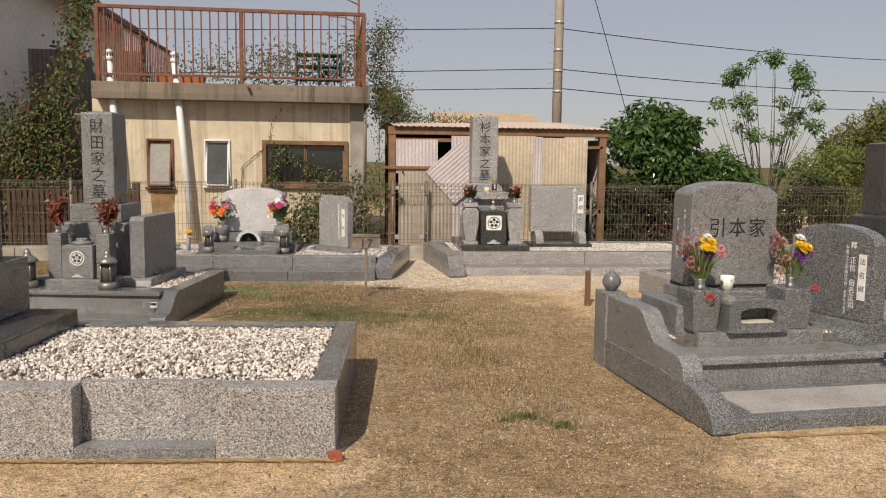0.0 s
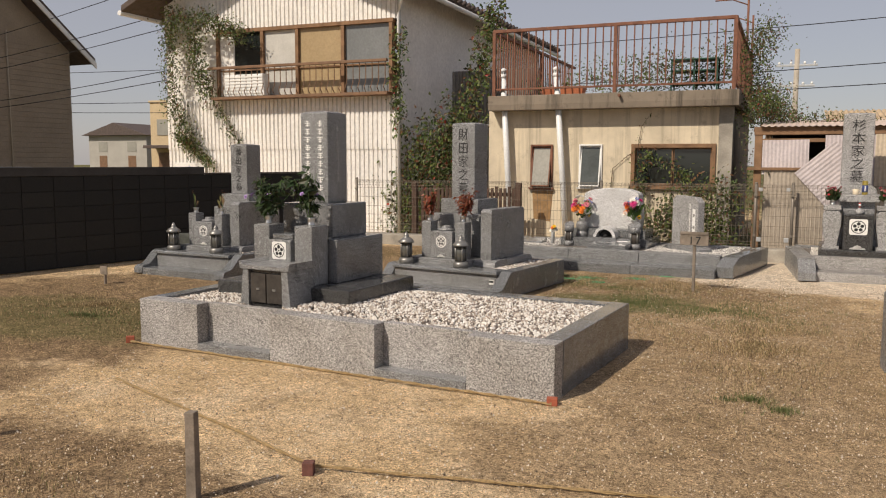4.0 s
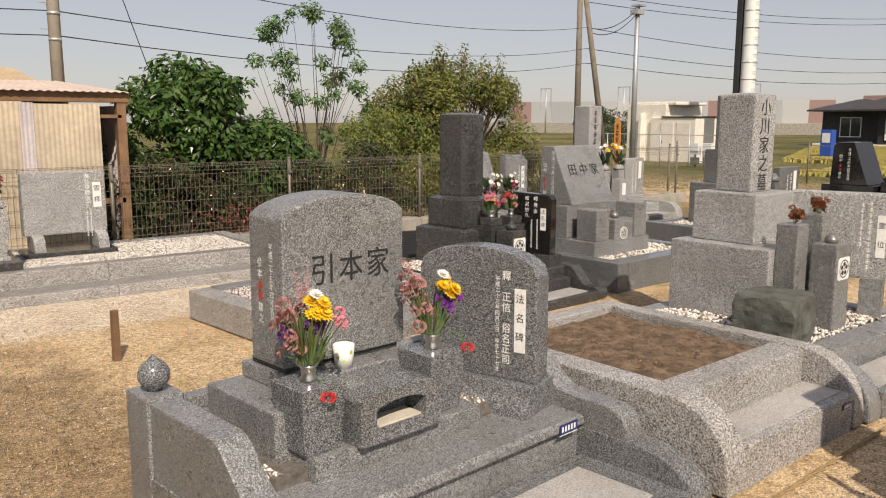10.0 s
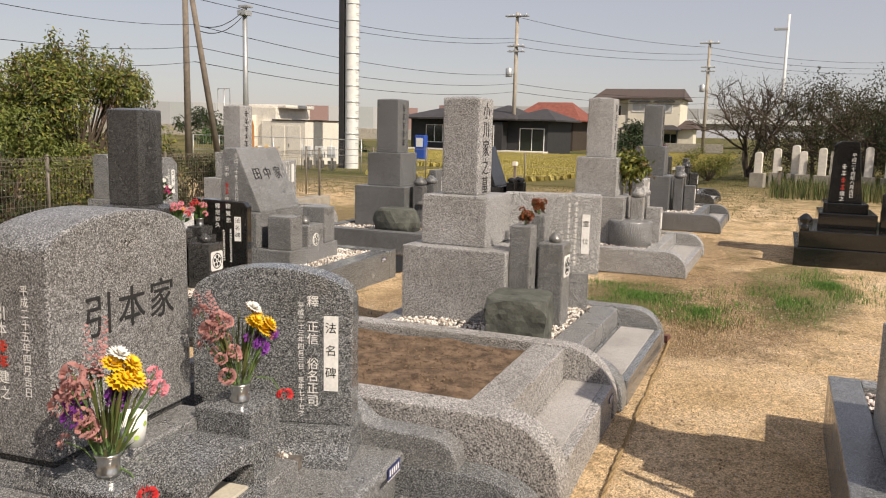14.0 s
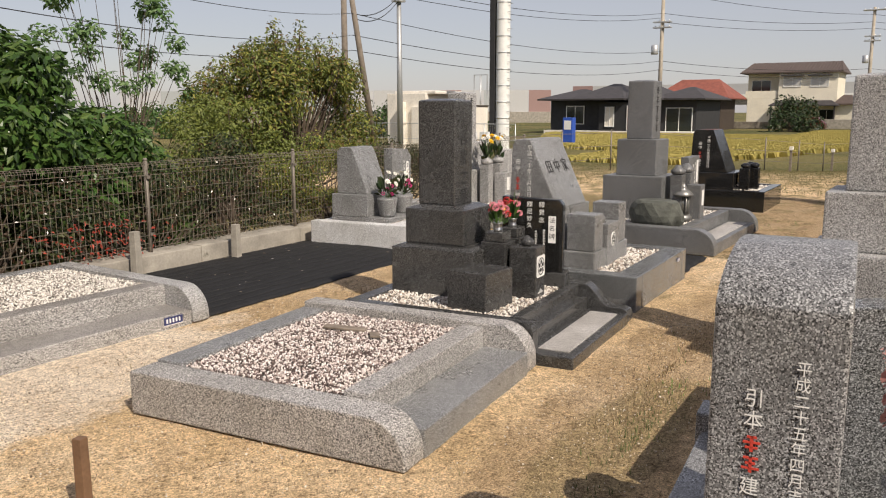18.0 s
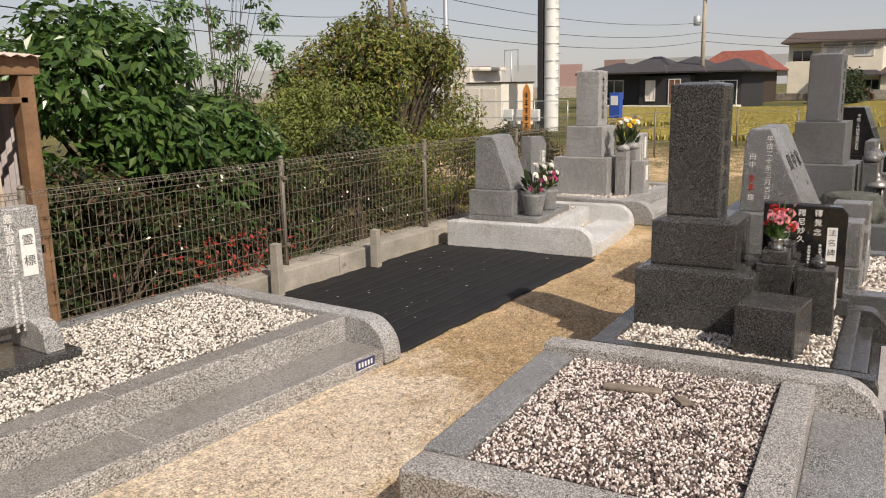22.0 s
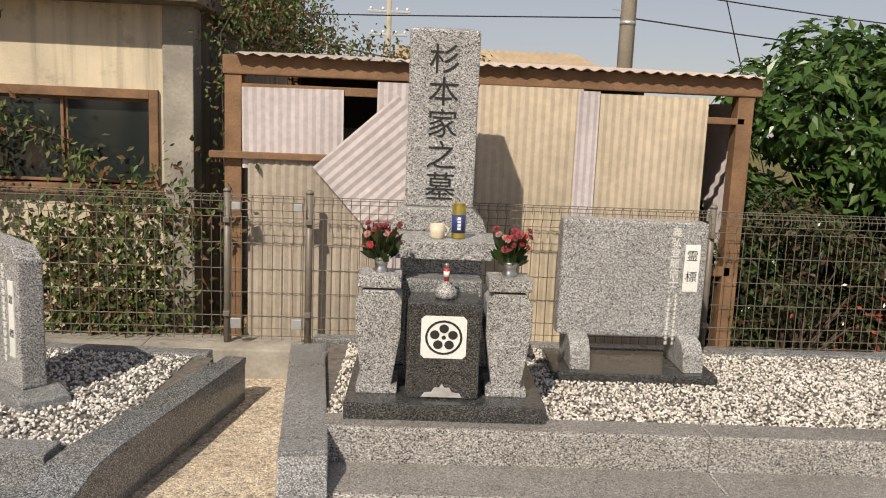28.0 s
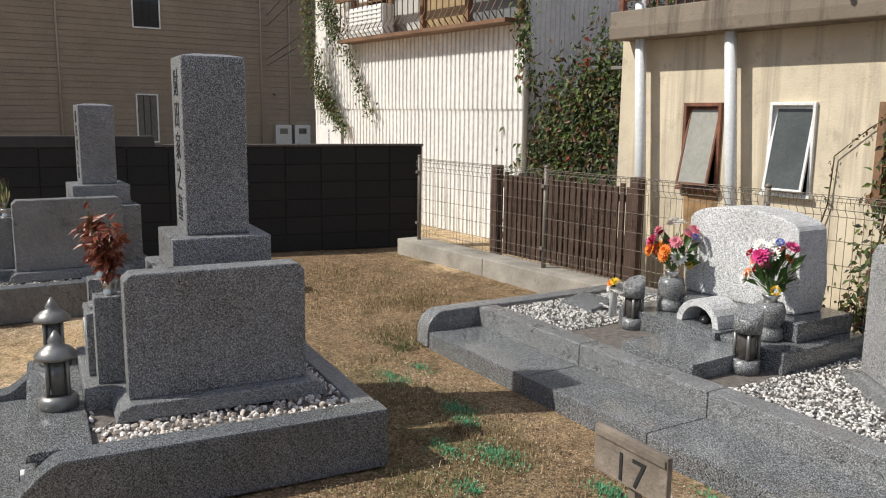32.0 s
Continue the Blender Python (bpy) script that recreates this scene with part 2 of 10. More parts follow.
def prism(points, axis, a, b, bevel=0.006, bm=None):
    """A polygon drawn in the two other axes (x then y then z order), drawn out along an axis from a to b."""
    own = bmesh.new()

    def at(p, v):
        return {"x": (v, p[0], p[1]), "y": (p[0], v, p[1]), "z": (p[0], p[1], v)}[axis]

    lo = [own.verts.new(at(p, a)) for p in points]
    hi = [own.verts.new(at(p, b)) for p in points]
    n = len(points)
    own.faces.new(lo)
    own.faces.new(hi[::-1])
    for i in range(n):
        own.faces.new((lo[i], hi[i], hi[(i + 1) % n], lo[(i + 1) % n]))
    bmesh.ops.recalc_face_normals(own, faces=own.faces)
    if bevel:
        rims = [e for e in own.edges if len(e.link_faces) == 2 and e.calc_face_angle(0) > 0.6]
        bmesh.ops.bevel(own, geom=rims, offset=bevel, segments=2, profile=0.6, affect="EDGES")
    if bm is None:
        return own
    me = bpy.data.meshes.new("t")
    own.to_mesh(me)
    own.free()
    bm.from_mesh(me)
    bpy.data.meshes.remove(me)
    return bm


def arc(cx, cy, r, a0, a1, n=8, ry=None):
    return [(cx + r * math.cos(radians(a0 + (a1 - a0) * i / n)), cy + (ry or r) * math.sin(radians(a0 + (a1 - a0) * i / n))) for i in range(n + 1)]


def taper(x0, y0, x1, y1, z0, z1, grow, bevel=0.006):
    """A block whose top is wider than its bottom by grow on each side (negative: narrower)."""
    bm = bmesh.new()
    lo = [bm.verts.new(p) for p in ((x0, y0, z0), (x1, y0, z0), (x1, y1, z0), (x0, y1, z0))]
    g = grow
    hi = [bm.verts.new(p) for p in ((x0 - g, y0 - g, z1), (x1 + g, y0 - g, z1), (x1 + g, y1 + g, z1), (x0 - g, y1 + g, z1))]
    bm.faces.new(lo[::-1])
    bm.faces.new(hi)
    for i in range(4):
        bm.faces.new((lo[i], lo[(i + 1) % 4], hi[(i + 1) % 4], hi[i]))
    if bevel:
        bmesh.ops.bevel(bm, geom=bm.edges[:], offset=bevel, segments=2, profile=0.6, affect="EDGES")
    return bm


def lathe(profile, x=0, y=0, z=0, seg=20, bm=None):
    """Turned shape from (radius, height) pairs."""
    bm = bm or bmesh.new()
    rings = []
    for r, h in profile:
        rings.append([bm.verts.new((x + r * math.cos(2 * math.pi * i / seg), y + r * math.sin(2 * math.pi * i / seg), z + h)) for i in range(seg)])
    for p, q in zip(rings, rings[1:]):
        for i in range(seg):
            f = bm.faces.new((p[i], p[(i + 1) % seg], q[(i + 1) % seg], q[i]))
            f.smooth = True
    bm.faces.new(rings[0][::-1])
    bm.faces.new(rings[-1])
    return bm


def tube(points, radius, seg=6, bm=None, radius_end=None):
    """A round bar along a line of points."""
    bm = bm or bmesh.new()
    pts = [Vector(p) for p in points]
    rings = []
    for i, p in enumerate(pts):
        d = (pts[min(i + 1, len(pts) - 1)] - pts[max(i - 1, 0)]).normalized()
        u = d.cross(Vector((0, 0, 1)) if abs(d.z) < 0.9 else Vector((1, 0, 0))).normalized()
        v = d.cross(u)
        r = radius if radius_end is None else radius + (radius_end - radius) * i / max(1, len(pts) - 1)
        rings.append([bm.verts.new(p + r * (math.cos(2 * math.pi * k / seg) * u + math.sin(2 * math.pi * k / seg) * v)) for k in range(seg)])
    for p, q in zip(rings, rings[1:]):
        for i in range(seg):
            f = bm.faces.new((p[i], q[i], q[(i + 1) % seg], p[(i + 1) % seg]))
            f.smooth = seg > 5
    bm.faces.new(rings[0])
    bm.faces.new(rings[-1][::-1])
    return bm


def scatter(name, material, verts, faces, count, place, parent=None, label="", category="", kind="stuff"):
    """One mesh of many small copies of a shape. place(i) gives a 4x4 or (3x3, shift) as numpy."""
    base = np.array(verts, float)
    fs = np.array(faces, int)
    vs, all_f = [], []
    for i in range(count):
        rot, off = place(i)
        vs.append(base @ rot.T + off)
        all_f.append(fs + i * len(base))
    me = bpy.data.meshes.new(name)
    v, fcs = np.concatenate(vs), np.concatenate(all_f)
    me.from_pydata(v.tolist(), [], fcs.tolist())
    me.update()
    me.materials.append(material)
    ob = new(name, me)
    ob.parent = parent
    return tagged(ob, label, category, "", kind)


def ico():
    p = (1 + 5 ** 0.5) / 2
    v = np.array([(-1, p, 0), (1, p, 0), (-1, -p, 0), (1, -p, 0), (0, -1, p), (0, 1, p), (0, -1, -p), (0, 1, -p), (p, 0, -1), (p, 0, 1), (-p, 0, -1), (-p, 0, 1)], float)
    v /= np.linalg.norm(v[0])
    f = [(0, 11, 5), (0, 5, 1), (0, 1, 7), (0, 7, 10), (0, 10, 11), (1, 5, 9), (5, 11, 4), (11, 10, 2), (10, 7, 6), (7, 1, 8), (3, 9, 4), (3, 4, 2), (3, 2, 6), (3, 6, 8), (3, 8, 9), (4, 9, 5), (2, 4, 11), (6, 2, 10), (8, 6, 7), (9, 8, 1)]
    return v, f


rng = np.random.default_rng(7)


def spin(r=rng):
    q = r.normal(size=4)
    a, b, c, d = q / np.linalg.norm(q)
    return np.array([[1 - 2 * (c * c + d * d), 2 * (b * c - a * d), 2 * (b * d + a * c)], [2 * (b * c + a * d), 1 - 2 * (b * b + d * d), 2 * (c * d - a * b)], [2 * (b * d - a * c), 2 * (c * d + a * b), 1 - 2 * (b * b + c * c)]])


def gravel(parent, x0, y0, x1, y1, z, size, material, label, keep_out=(), heap=0.0, density=1.25):
    """Loose pebbles over a bed; keep_out: rectangles under stones."""
    size *= 0.8
    v, f = ico()
    v = v * np.array([1.0, 0.72, 0.5])
    spots = []
    n = int(abs((x1 - x0) * (y1 - y0)) / (size * size) * density)
    for _ in range(n):
        x, y = rng.uniform(x0, x1), rng.uniform(y0, y1)
        if any(a < x < c and b < y < d for a, b, c, d in keep_out):
            continue
        edge = min(x - x0, x1 - x, y - y0, y1 - y)
        spots.append((x, y, z + heap * min(1, edge / 0.25) + rng.uniform(-0.25, 0.35) * size))

    def place(i):
        s = size * rng.uniform(0.42, 0.78)
        return spin() * s, np.array(spots[i])

    return scatter("gravel", material, v, f, len(spots), place, parent, label)


def bed(parent, x0, y0, x1, y1, z, material):
    return part("gravel_bed", box(x0, y0, z - 0.05, x1, y1, z, 0), material, parent)


# bed under the pebbles, coloured dark for the shade in their gaps
BED = plain("shade_dark_gravel_base", (0.17, 0.15, 0.13), 0.95, 0.5, 30, 0.8, 90)


GLYPHS = {}


def glyph(ch, material):
    """A thin raised character, one unit high, kept for reuse."""
    if (ch, material.name) not in GLYPHS:
        c = bpy.data.curves.new("character", "FONT")
        c.body, c.size, c.align_x, c.align_y = ch, 1.0, "CENTER", "CENTER"
        c.extrude, c.resolution_u = 0.012, 3
        o = bpy.data.objects.new("character", c)
        scene.collection.objects.link(o)
        me = bpy.data.meshes.new_from_object(o.evaluated_get(bpy.context.evaluated_depsgraph_get()))
        bpy.data.objects.remove(o)
        bpy.data.curves.remove(c)
        me.materials.clear()
        me.materials.append(material)
        GLYPHS[ch, material.name] = me
    return GLYPHS[ch, material.name]


def words(text, size, material, parent, at, facing, gap=1.08, name="character", depth=0.002, squeeze=1.0):
    """Characters set one under another. at: middle of the first one; facing: degrees the wall's normal is turned from -y, counter-clockwise; or a matrix."""
    m = facing if isinstance(facing, Matrix) else pose(0, 0, 0, 90, 0, facing)
    for i, ch in enumerate(text):
        if ch == " ":
            continue
        o = new("character", glyph(ch, material))
        o.parent = parent
        o.matrix_basis = Matrix.Translation(at) @ m.to_3x3().to_4x4() @ Matrix.Translation((0, -i * size * gap, 0)) @ Matrix.Diagonal((size * squeeze, size, size, 1))


def bars(n, length, width, gap, material, parent, at, facing, name="inscription"):
    """Rows of small strokes for writing too fine to read, one column of n characters."""
    made = bmesh.new()
    step = length / n
    for i in range(n):
        for k in range(3):
            w = width * (0.5 + 0.5 * ((i * 7 + k * 3) % 5) / 4)
            box(-w / 2, -(i + 0.2 + k * 0.25) * step, -0.0015, w / 2, -(i + 0.2 + k * 0.25) * step + step * 0.1, 0.0015, 0, made)
        box(-width * 0.08, -(i + 0.85) * step, -0.0015, width * 0.08, -(i + 0.1) * step, 0.0015, 0, made)
    m = facing if isinstance(facing, Matrix) else pose(0, 0, 0, 90, 0, facing)
    bmesh.ops.transform(made, matrix=Matrix.Translation(at) @ m.to_3x3().to_4x4(), verts=made.verts)
    ob = part(name, made, material, parent)
    return tagged(ob, kind="stuff")


LEAF_V = [(0, 0, 0), (0.24, 0.42, 0.07), (0, 1, -0.08), (-0.24, 0.42, 0.07)]
LEAF_T = [(0, 1, 2), (0, 2, 3)]


def leaves(name, material, spots, size, parent=None, label="", category="", up=0.4, kind="stuff", seed=3):
    """Leaves at (x, y, z, outward x, outward y, outward z)."""
    r = np.random.default_rng(seed)

    def place(i):
        x, y, z, ox, oy, oz = spots[i]
        n = np.array([ox, oy, oz]) * 0.7 + np.array([0, -0.2, up + 0.1]) + r.normal(size=3) * 0.45
        n /= np.linalg.norm(n) + 1e-6
        d = r.normal(size=3) * 0.8 + np.array([ox, oy, oz]) * 0.3 + np.array([0, 0, -0.6])
        s = np.cross(d, n)
        s /= np.linalg.norm(s) + 1e-6
        d = np.cross(n, s)
        k = size * r.uniform(0.6, 1.25)
        return np.stack([s, d, n], axis=1) * k, np.array([x, y, z])

    return scatter(name, material, LEAF_V, LEAF_T, len(spots), place, parent, label, category, kind)



# ---- ground ----
def ground_material():
    m, t, b = shader("sandy_ground", 0.95, 0.15)
    at = coords(t, True)
    grit = noise_of(t, at, 90, 3, 0.75)
    sand = ramp(t, noise_of(t, at, 1.3, 6, 0.65), (0.3, (0.52, 0.375, 0.205)), (0.5, (0.66, 0.49, 0.295)), (0.75, (0.76, 0.61, 0.42)))
    straw = ramp(t, noise_of(t, at, 55, 6, 0.85), (0.33, (0.07, 0.048, 0.029)), (0.46, (0.18, 0.124, 0.073)), (0.55, (0.33, 0.24, 0.143)), (0.68, (0.54, 0.41, 0.255)))
    patchy = ramp(t, noise_of(t, at, 5, 6, 0.75), (0.35, (0.55, 0.52, 0.5)), (0.6, (1.25, 1.22, 1.18)))
    straw = mixc(t, 1.0, straw, patchy, "MULTIPLY")
    turf = ramp(t, noise_of(t, at, 60, 4, 0.7), (0.33, (0.035, 0.042, 0.014)), (0.5, (0.10, 0.105, 0.035)), (0.68, (0.26, 0.235, 0.10)))
    grey_c = ramp(t, noise_of(t, at, 3, 5), (0.3, (0.64, 0.53, 0.40)), (0.7, (0.78, 0.68, 0.545)))

    def blobs(spots, sharp=1.0):
        total = None
        wob = noise_of(t, at, 2.2, 5, 0.7)
        for cx, cy, rx, ry, amount in spots:
            mp = t.nodes.new("ShaderNodeMapping")
            mp.vector_type = "TEXTURE"
            mp.inputs["Location"].default_value, mp.inputs["Scale"].default_value = (cx, cy, 0), (rx, ry, 1000)
            t.links.new(at, mp.inputs["Vector"])
            ln = t.nodes.new("ShaderNodeVectorMath")
            ln.operation = "LENGTH"
            t.links.new(mp.outputs[0], ln.inputs[0])
            mth = t.nodes.new("ShaderNodeMath")
            mth.operation = "MULTIPLY_ADD"
            t.links.new(ln.outputs["Value"], mth.inputs[0])
            mth.inputs[1].default_value, mth.inputs[2].default_value = -1.0, 1.0 + 0.0
            add = t.nodes.new("ShaderNodeMath")
            add.operation = "MULTIPLY_ADD"
            t.links.new(wob, add.inputs[0])
            add.inputs[1].default_value = 1.1
            t.links.new(mth.outputs[0], add.inputs[2])
            mr = t.nodes.new("ShaderNodeMapRange")
            mr.inputs[1].default_value, mr.inputs[2].default_value = 0.48, 0.48 + 0.22 / sharp
            mr.inputs[4].default_value = amount
            t.links.new(add.outputs[0], mr.inputs[0])
            if total is None:
                total = mr.outputs[0]
            else:
                mx = t.nodes.new("ShaderNodeMath")
                mx.operation = "MAXIMUM"
                t.links.new(total, mx.inputs[0])
                t.links.new(mr.outputs[0], mx.inputs[1])
                total = mx.outputs[0]
        return total

    thatch = blobs([(-0.9, 2.0, 1.3, 3.2, 0.66), (-6.8, 0.9, 2.3, 2.7, 0.95), (-4.3, -2.2, 2.4, 0.75, 0.9), (-3.4, 5.0, 2.6, 1.1, 0.8), (-5.6, 5.9, 1.9, 1.7, 0.9), (-8.3, 5.8, 2.6, 1.9, 0.95), (6.4, 0.0, 2.2, 1.1, 0.7),
                    (3.5, 2.3, 3.2, 0.45, 0.45), (11, 4, 3.5, 3, 0.6), (5, 5.1, 4, 0.5, 0.35), (-3, -6, 8, 1.5, 0.6), (-1.0, -0.9, 1.2, 0.7, 0.6), (-6.4, -1.4, 1.7, 1.3, 0.85), (-3.4, -3.0, 2.6, 0.6, 0.6), (-2.2, 4.3, 1.6, 1.0, 0.9), (9.5, 0.9, 2.2, 1.5, 0.6)])
    lawn = blobs([(-2.2, 3.35, 0.75, 0.55, 0.75), (-6.4, 0.7, 1.7, 0.9, 0.6), (6.3, 0.55, 1.0, 0.6, 0.7), (7.6, -0.9, 1.9, 0.55, 0.7), (2.2, 2.2, 1.2, 0.25, 0.35), (10.5, 6, 2.5, 3, 0.5), (-3.5, 4.7, 1.0, 0.5, 0.4), (80, 15, 66, 50, 0.85), (-30, 55, 60, 45, 0.8), (30, 75, 60, 62, 0.85), (28, -14, 14, 12, 0.85), (4, 10.3, 9, 2.2, 0.85)])
    ring = t.nodes.new("ShaderNodeVectorMath")
    ring.operation = "LENGTH"
    t.links.new(at, ring.inputs[0])
    far_m = t.nodes.new("ShaderNodeMapRange")
    far_m.inputs[1].default_value, far_m.inputs[2].default_value = 17.0, 26.0
    t.links.new(ring.outputs["Value"], far_m.inputs[0])
    path = blobs([(0.5, 5.3, 2.4, 0.72, 1.0), (-0.75, 6.3, 0.55, 1.5, 1.0)])
    c = mixc(t, thatch, sand, straw)
    c = mixc(t, lawn, c, turf)
    c = mixc(t, far_m.outputs[0], c, mixc(t, ramp(t, noise_of(t, at, 0.08, 4), (0.4, (0,) * 3), (0.6, (1,) * 3)), (0.075, 0.085, 0.03), (0.17, 0.15, 0.06)))
    patches = ramp(t, noise_of(t, at, 3.4, 8, 0.8), (0.50, (0, 0, 0)), (0.62, (0.42,) * 3))
    c = mixc(t, patches, c, straw)
    c = mixc(t, path, c, grey_c)
    c = mixc(t, 1.0, c, ramp(t, grit, (0.37, (0.42, 0.38, 0.34)), (0.46, (0.95,) * 3), (0.54, (1.1,) * 3), (0.63, (1.5, 1.47, 1.42))), "MULTIPLY")
    tufts = ramp(t, noise_of(t, at, 24, 6, 0.85), (0.37, (0.42, 0.39, 0.36)), (0.47, (0.95,) * 3), (0.56, (1.08,) * 3), (0.64, (1.4, 1.38, 1.34)))
    c = mixc(t, 0.9, c, tufts, "MULTIPLY")
    specks = noise_of(t, at, 260, 2, 0.6)
    c = mixc(t, 0.7, c, ramp(t, specks, (0.36, (0.45, 0.43, 0.42)), (0.47, (1.0,) * 3), (0.64, (1.3,) * 3)), "MULTIPLY")
    t.links.new(c, b.inputs["Base Color"])
    h = mixc(t, 0.5, noise_of(t, at, 120, 3, 0.7), noise_of(t, at, 18, 4))
    bump(t, b, h, 1.0, 0.03)
    return m


def lines_between(spans):
    out = []
    for a, b, n in spans:
        out += [a + (b - a) * i / n for i in range(n)]
    return out + [spans[-1][1]]


def fall(x, y):
    """The fields to the east lie about a metre below the graveyard."""
    k, j = max(0.0, min(1.0, (x - 17) / 20)), max(0.0, min(1.0, (y - 0.5) / 4))
    return -0.95 * k * k * (3 - 2 * k) * j * j * (3 - 2 * j)


gx = lines_between([(-260, -40, 8), (-40, -12, 8), (-12, 16, 140), (16, 60, 12), (60, 500, 12)])
gy = lines_between([(-260, -30, 8), (-30, -8, 8), (-8, 12, 100), (12, 60, 12), (60, 500, 12)])
gv = []
for y in gy:
    for x in gx:
        near = max(0.0, 1 - max(0, abs(x - 2) - 11) / 4) * max(0.0, 1 - max(0, abs(y - 2) - 8) / 3)
        gv.append((x, y, fall(x, y) + near * (0.016 * noise.noise((x * 0.9, y * 0.9, 0)) + 0.006 * noise.noise((x * 4, y * 4, 3)) - 0.008)))
nx = len(gx)
gf = [(j * nx + i, j * nx + i + 1, (j + 1) * nx + i + 1, (j + 1) * nx + i) for j in range(len(gy) - 1) for i in range(nx - 1)]
me = bpy.data.meshes.new("ground")
me.from_pydata(gv, [], gf)
me.materials.append(ground_material())
for p in me.polygons:
    p.use_smooth = True
tagged(new("ground", me), "sandy ground with dry brown grass and green tufts", "ground", kind="structure")


def blades(name, material, spots, height, width, label):
    """Short bent blades lying and standing on the ground."""
    v = np.array([(-0.5, 0, 0), (0.5, 0, 0), (0.3, 0.15, 0.55), (-0.3, 0.15, 0.55), (0, 0.6, 1.0)])
    f3 = [(0, 1, 2), (0, 2, 3), (3, 2, 4)]

    def place(i):
        x, y = spots[i]
        a = rng.uniform(0, 6.283)
        h, w, lean = height * rng.uniform(0.4, 1.2), width * rng.uniform(0.6, 1.3), rng.uniform(0.2, 1.7)
        r = np.array([[math.cos(a), -math.sin(a), 0], [math.sin(a), math.cos(a), 0], [0, 0, 1]])
        return r @ np.diag([w, h * lean, h]), np.array([x, y, -0.004])

    return scatter(name, material, v, f3, len(spots), place, None, label, "grass")


def in_ellipses(n, ells):
    out = []
    weights = np.array([rx * ry * d for _, _, rx, ry, d in ells])
    weights = weights / weights.sum()
    for k in rng.choice(len(ells), size=n, p=weights):
        cx, cy, rx, ry, _ = ells[k]
        a, r = rng.uniform(0, 6.283), abs(rng.normal(0, 0.62))
        p = (cx + rx * r * math.cos(a), cy + ry * r * math.sin(a))
        if noise.noise((p[0] * 2.6, p[1] * 2.6, 4.0)) > rng.uniform(-0.45, 0.25):
            out.append(p)
    return out


def open_ground(p):
    x, y = p
    taken = [(-5.3, -0.1, -1.75, 1.75), (-5.1, 3.0, -3.0, 4.8), (-4.4, 5.3, -1.0, 7.3), (-0.65, 5.4, 2.9, 7.5), (0, 0, 5, 1.95), (1.4, 2.75, 7, 4.6), (-8.2, 3, -6.4, 4.9), (1.5, -3.5, 4, -0.95), (2.8, 5.7, 12, 7.5), (7, 0, 10, 2.2), (10.5, 0.3, 14, 2.2)]
    return not any(a < x < c and b < y < d for a, b, c, d in taken)


dry = [p for p in in_ellipses(110000, [(-6.3, -1.2, 1.5, 1.1, 0.4), (-2.2, 4.5, 1.4, 0.8, 1.2), (-4.6, 5.9, 1.4, 1.0, 1.0), (-6.8, 6.0, 0.9, 1.2, 0.8), (-4.3, -2.1, 2.0, 0.6, 0.5), (-0.9, 1.9, 1.05, 2.7, 1), (-6.6, 1.2, 2.2, 2.2, 0.5), (-3.2, 4.9, 2.3, 0.6, 0.8), (-5.6, 6.2, 1.6, 1.0, 1), (5.5, -0.1, 1.6, 0.8, 1), (3.5, 2.3, 3.2, 0.35, 0.4), (5, 5.1, 4, 0.4, 0.25)]) if open_ground(p)]
blades("dry_grass", DRY, dry, 0.026, 0.0042, "flattened dry brown grass over sandy soil")
fresh = [p for p in in_ellipses(52000, [(6.4, 0.5, 1.0, 0.6, 1.0), (5.9, -0.1, 0.6, 0.4, 1.0), (6.7, -0.7, 0.8, 0.5, 0.9), (7.9, -1.2, 1.1, 0.5, 1.0), (7.2, 0.9, 0.6, 0.3, 0.7), (-1.3, 3.2, 1.1, 1.0, 0.45), (-2.4, 4.2, 0.9, 0.4, 0.35), (-4.5, 5.4, 1.0, 0.7, 0.3), (-2.1, 3.3, 0.6, 0.42, 1), (-6.3, 0.7, 0.9, 0.4, 0.5), (-0.87, 0.36, 0.13, 0.08, 4), (-0.70, 0.2, 0.10, 0.08, 4), (-1.02, 0.3, 0.06, 0.05, 4), (9.5, 6, 2, 2.5, 0.3), (2.2, 2.15, 1.1, 0.15, 0.4)]) if open_ground(p)]
blades("green_grass", GREEN_G, [p for p in fresh if p[0] > 3], 0.045, 0.005, "short green grass tufts growing through dry ground")
OLIVE_G = by_piece("olive_grass_blades", (0.10, 0.125, 0.04), (0.16, 0.17, 0.065), (0.06, 0.085, 0.025), (0.22, 0.20, 0.10), rough=0.8)
blades("olive_grass", OLIVE_G, [p for p in fresh if p[0] <= 3], 0.032, 0.005, "dull olive grass mixed into the dry turf")

# gritty stones lying about on the sand
grit_v = [(1, 0, 0), (0, 0.8, 0), (-1, 0, 0), (0, -0.8, 0), (0, 0, 0.6), (0, 0, -0.6)]
grit_f = [(0, 1, 4), (1, 2, 4), (2, 3, 4), (3, 0, 4), (1, 0, 5), (2, 1, 5), (3, 2, 5), (0, 3, 5)]
grit_at = [(rng.uniform(-5, 7), rng.uniform(-2.6, 5.5)) for _ in range(90000)]
grit_at = [p for p in grit_at if open_ground(p)]
scatter("loose_grit", by_piece("grit", (0.70, 0.58, 0.42), (0.30, 0.21, 0.13), (0.62, 0.55, 0.46), (0.14, 0.10, 0.07), (0.55, 0.42, 0.27), (0.76, 0.68, 0.56), (0.40, 0.29, 0.18)), grit_v, grit_f, len(grit_at),
        lambda i: (spin() * min(0.0085, 0.0026 + rng.exponential(0.0014)), np.array([*grit_at[i], -0.002])), None, "small loose stones scattered on sandy ground", "gravel")

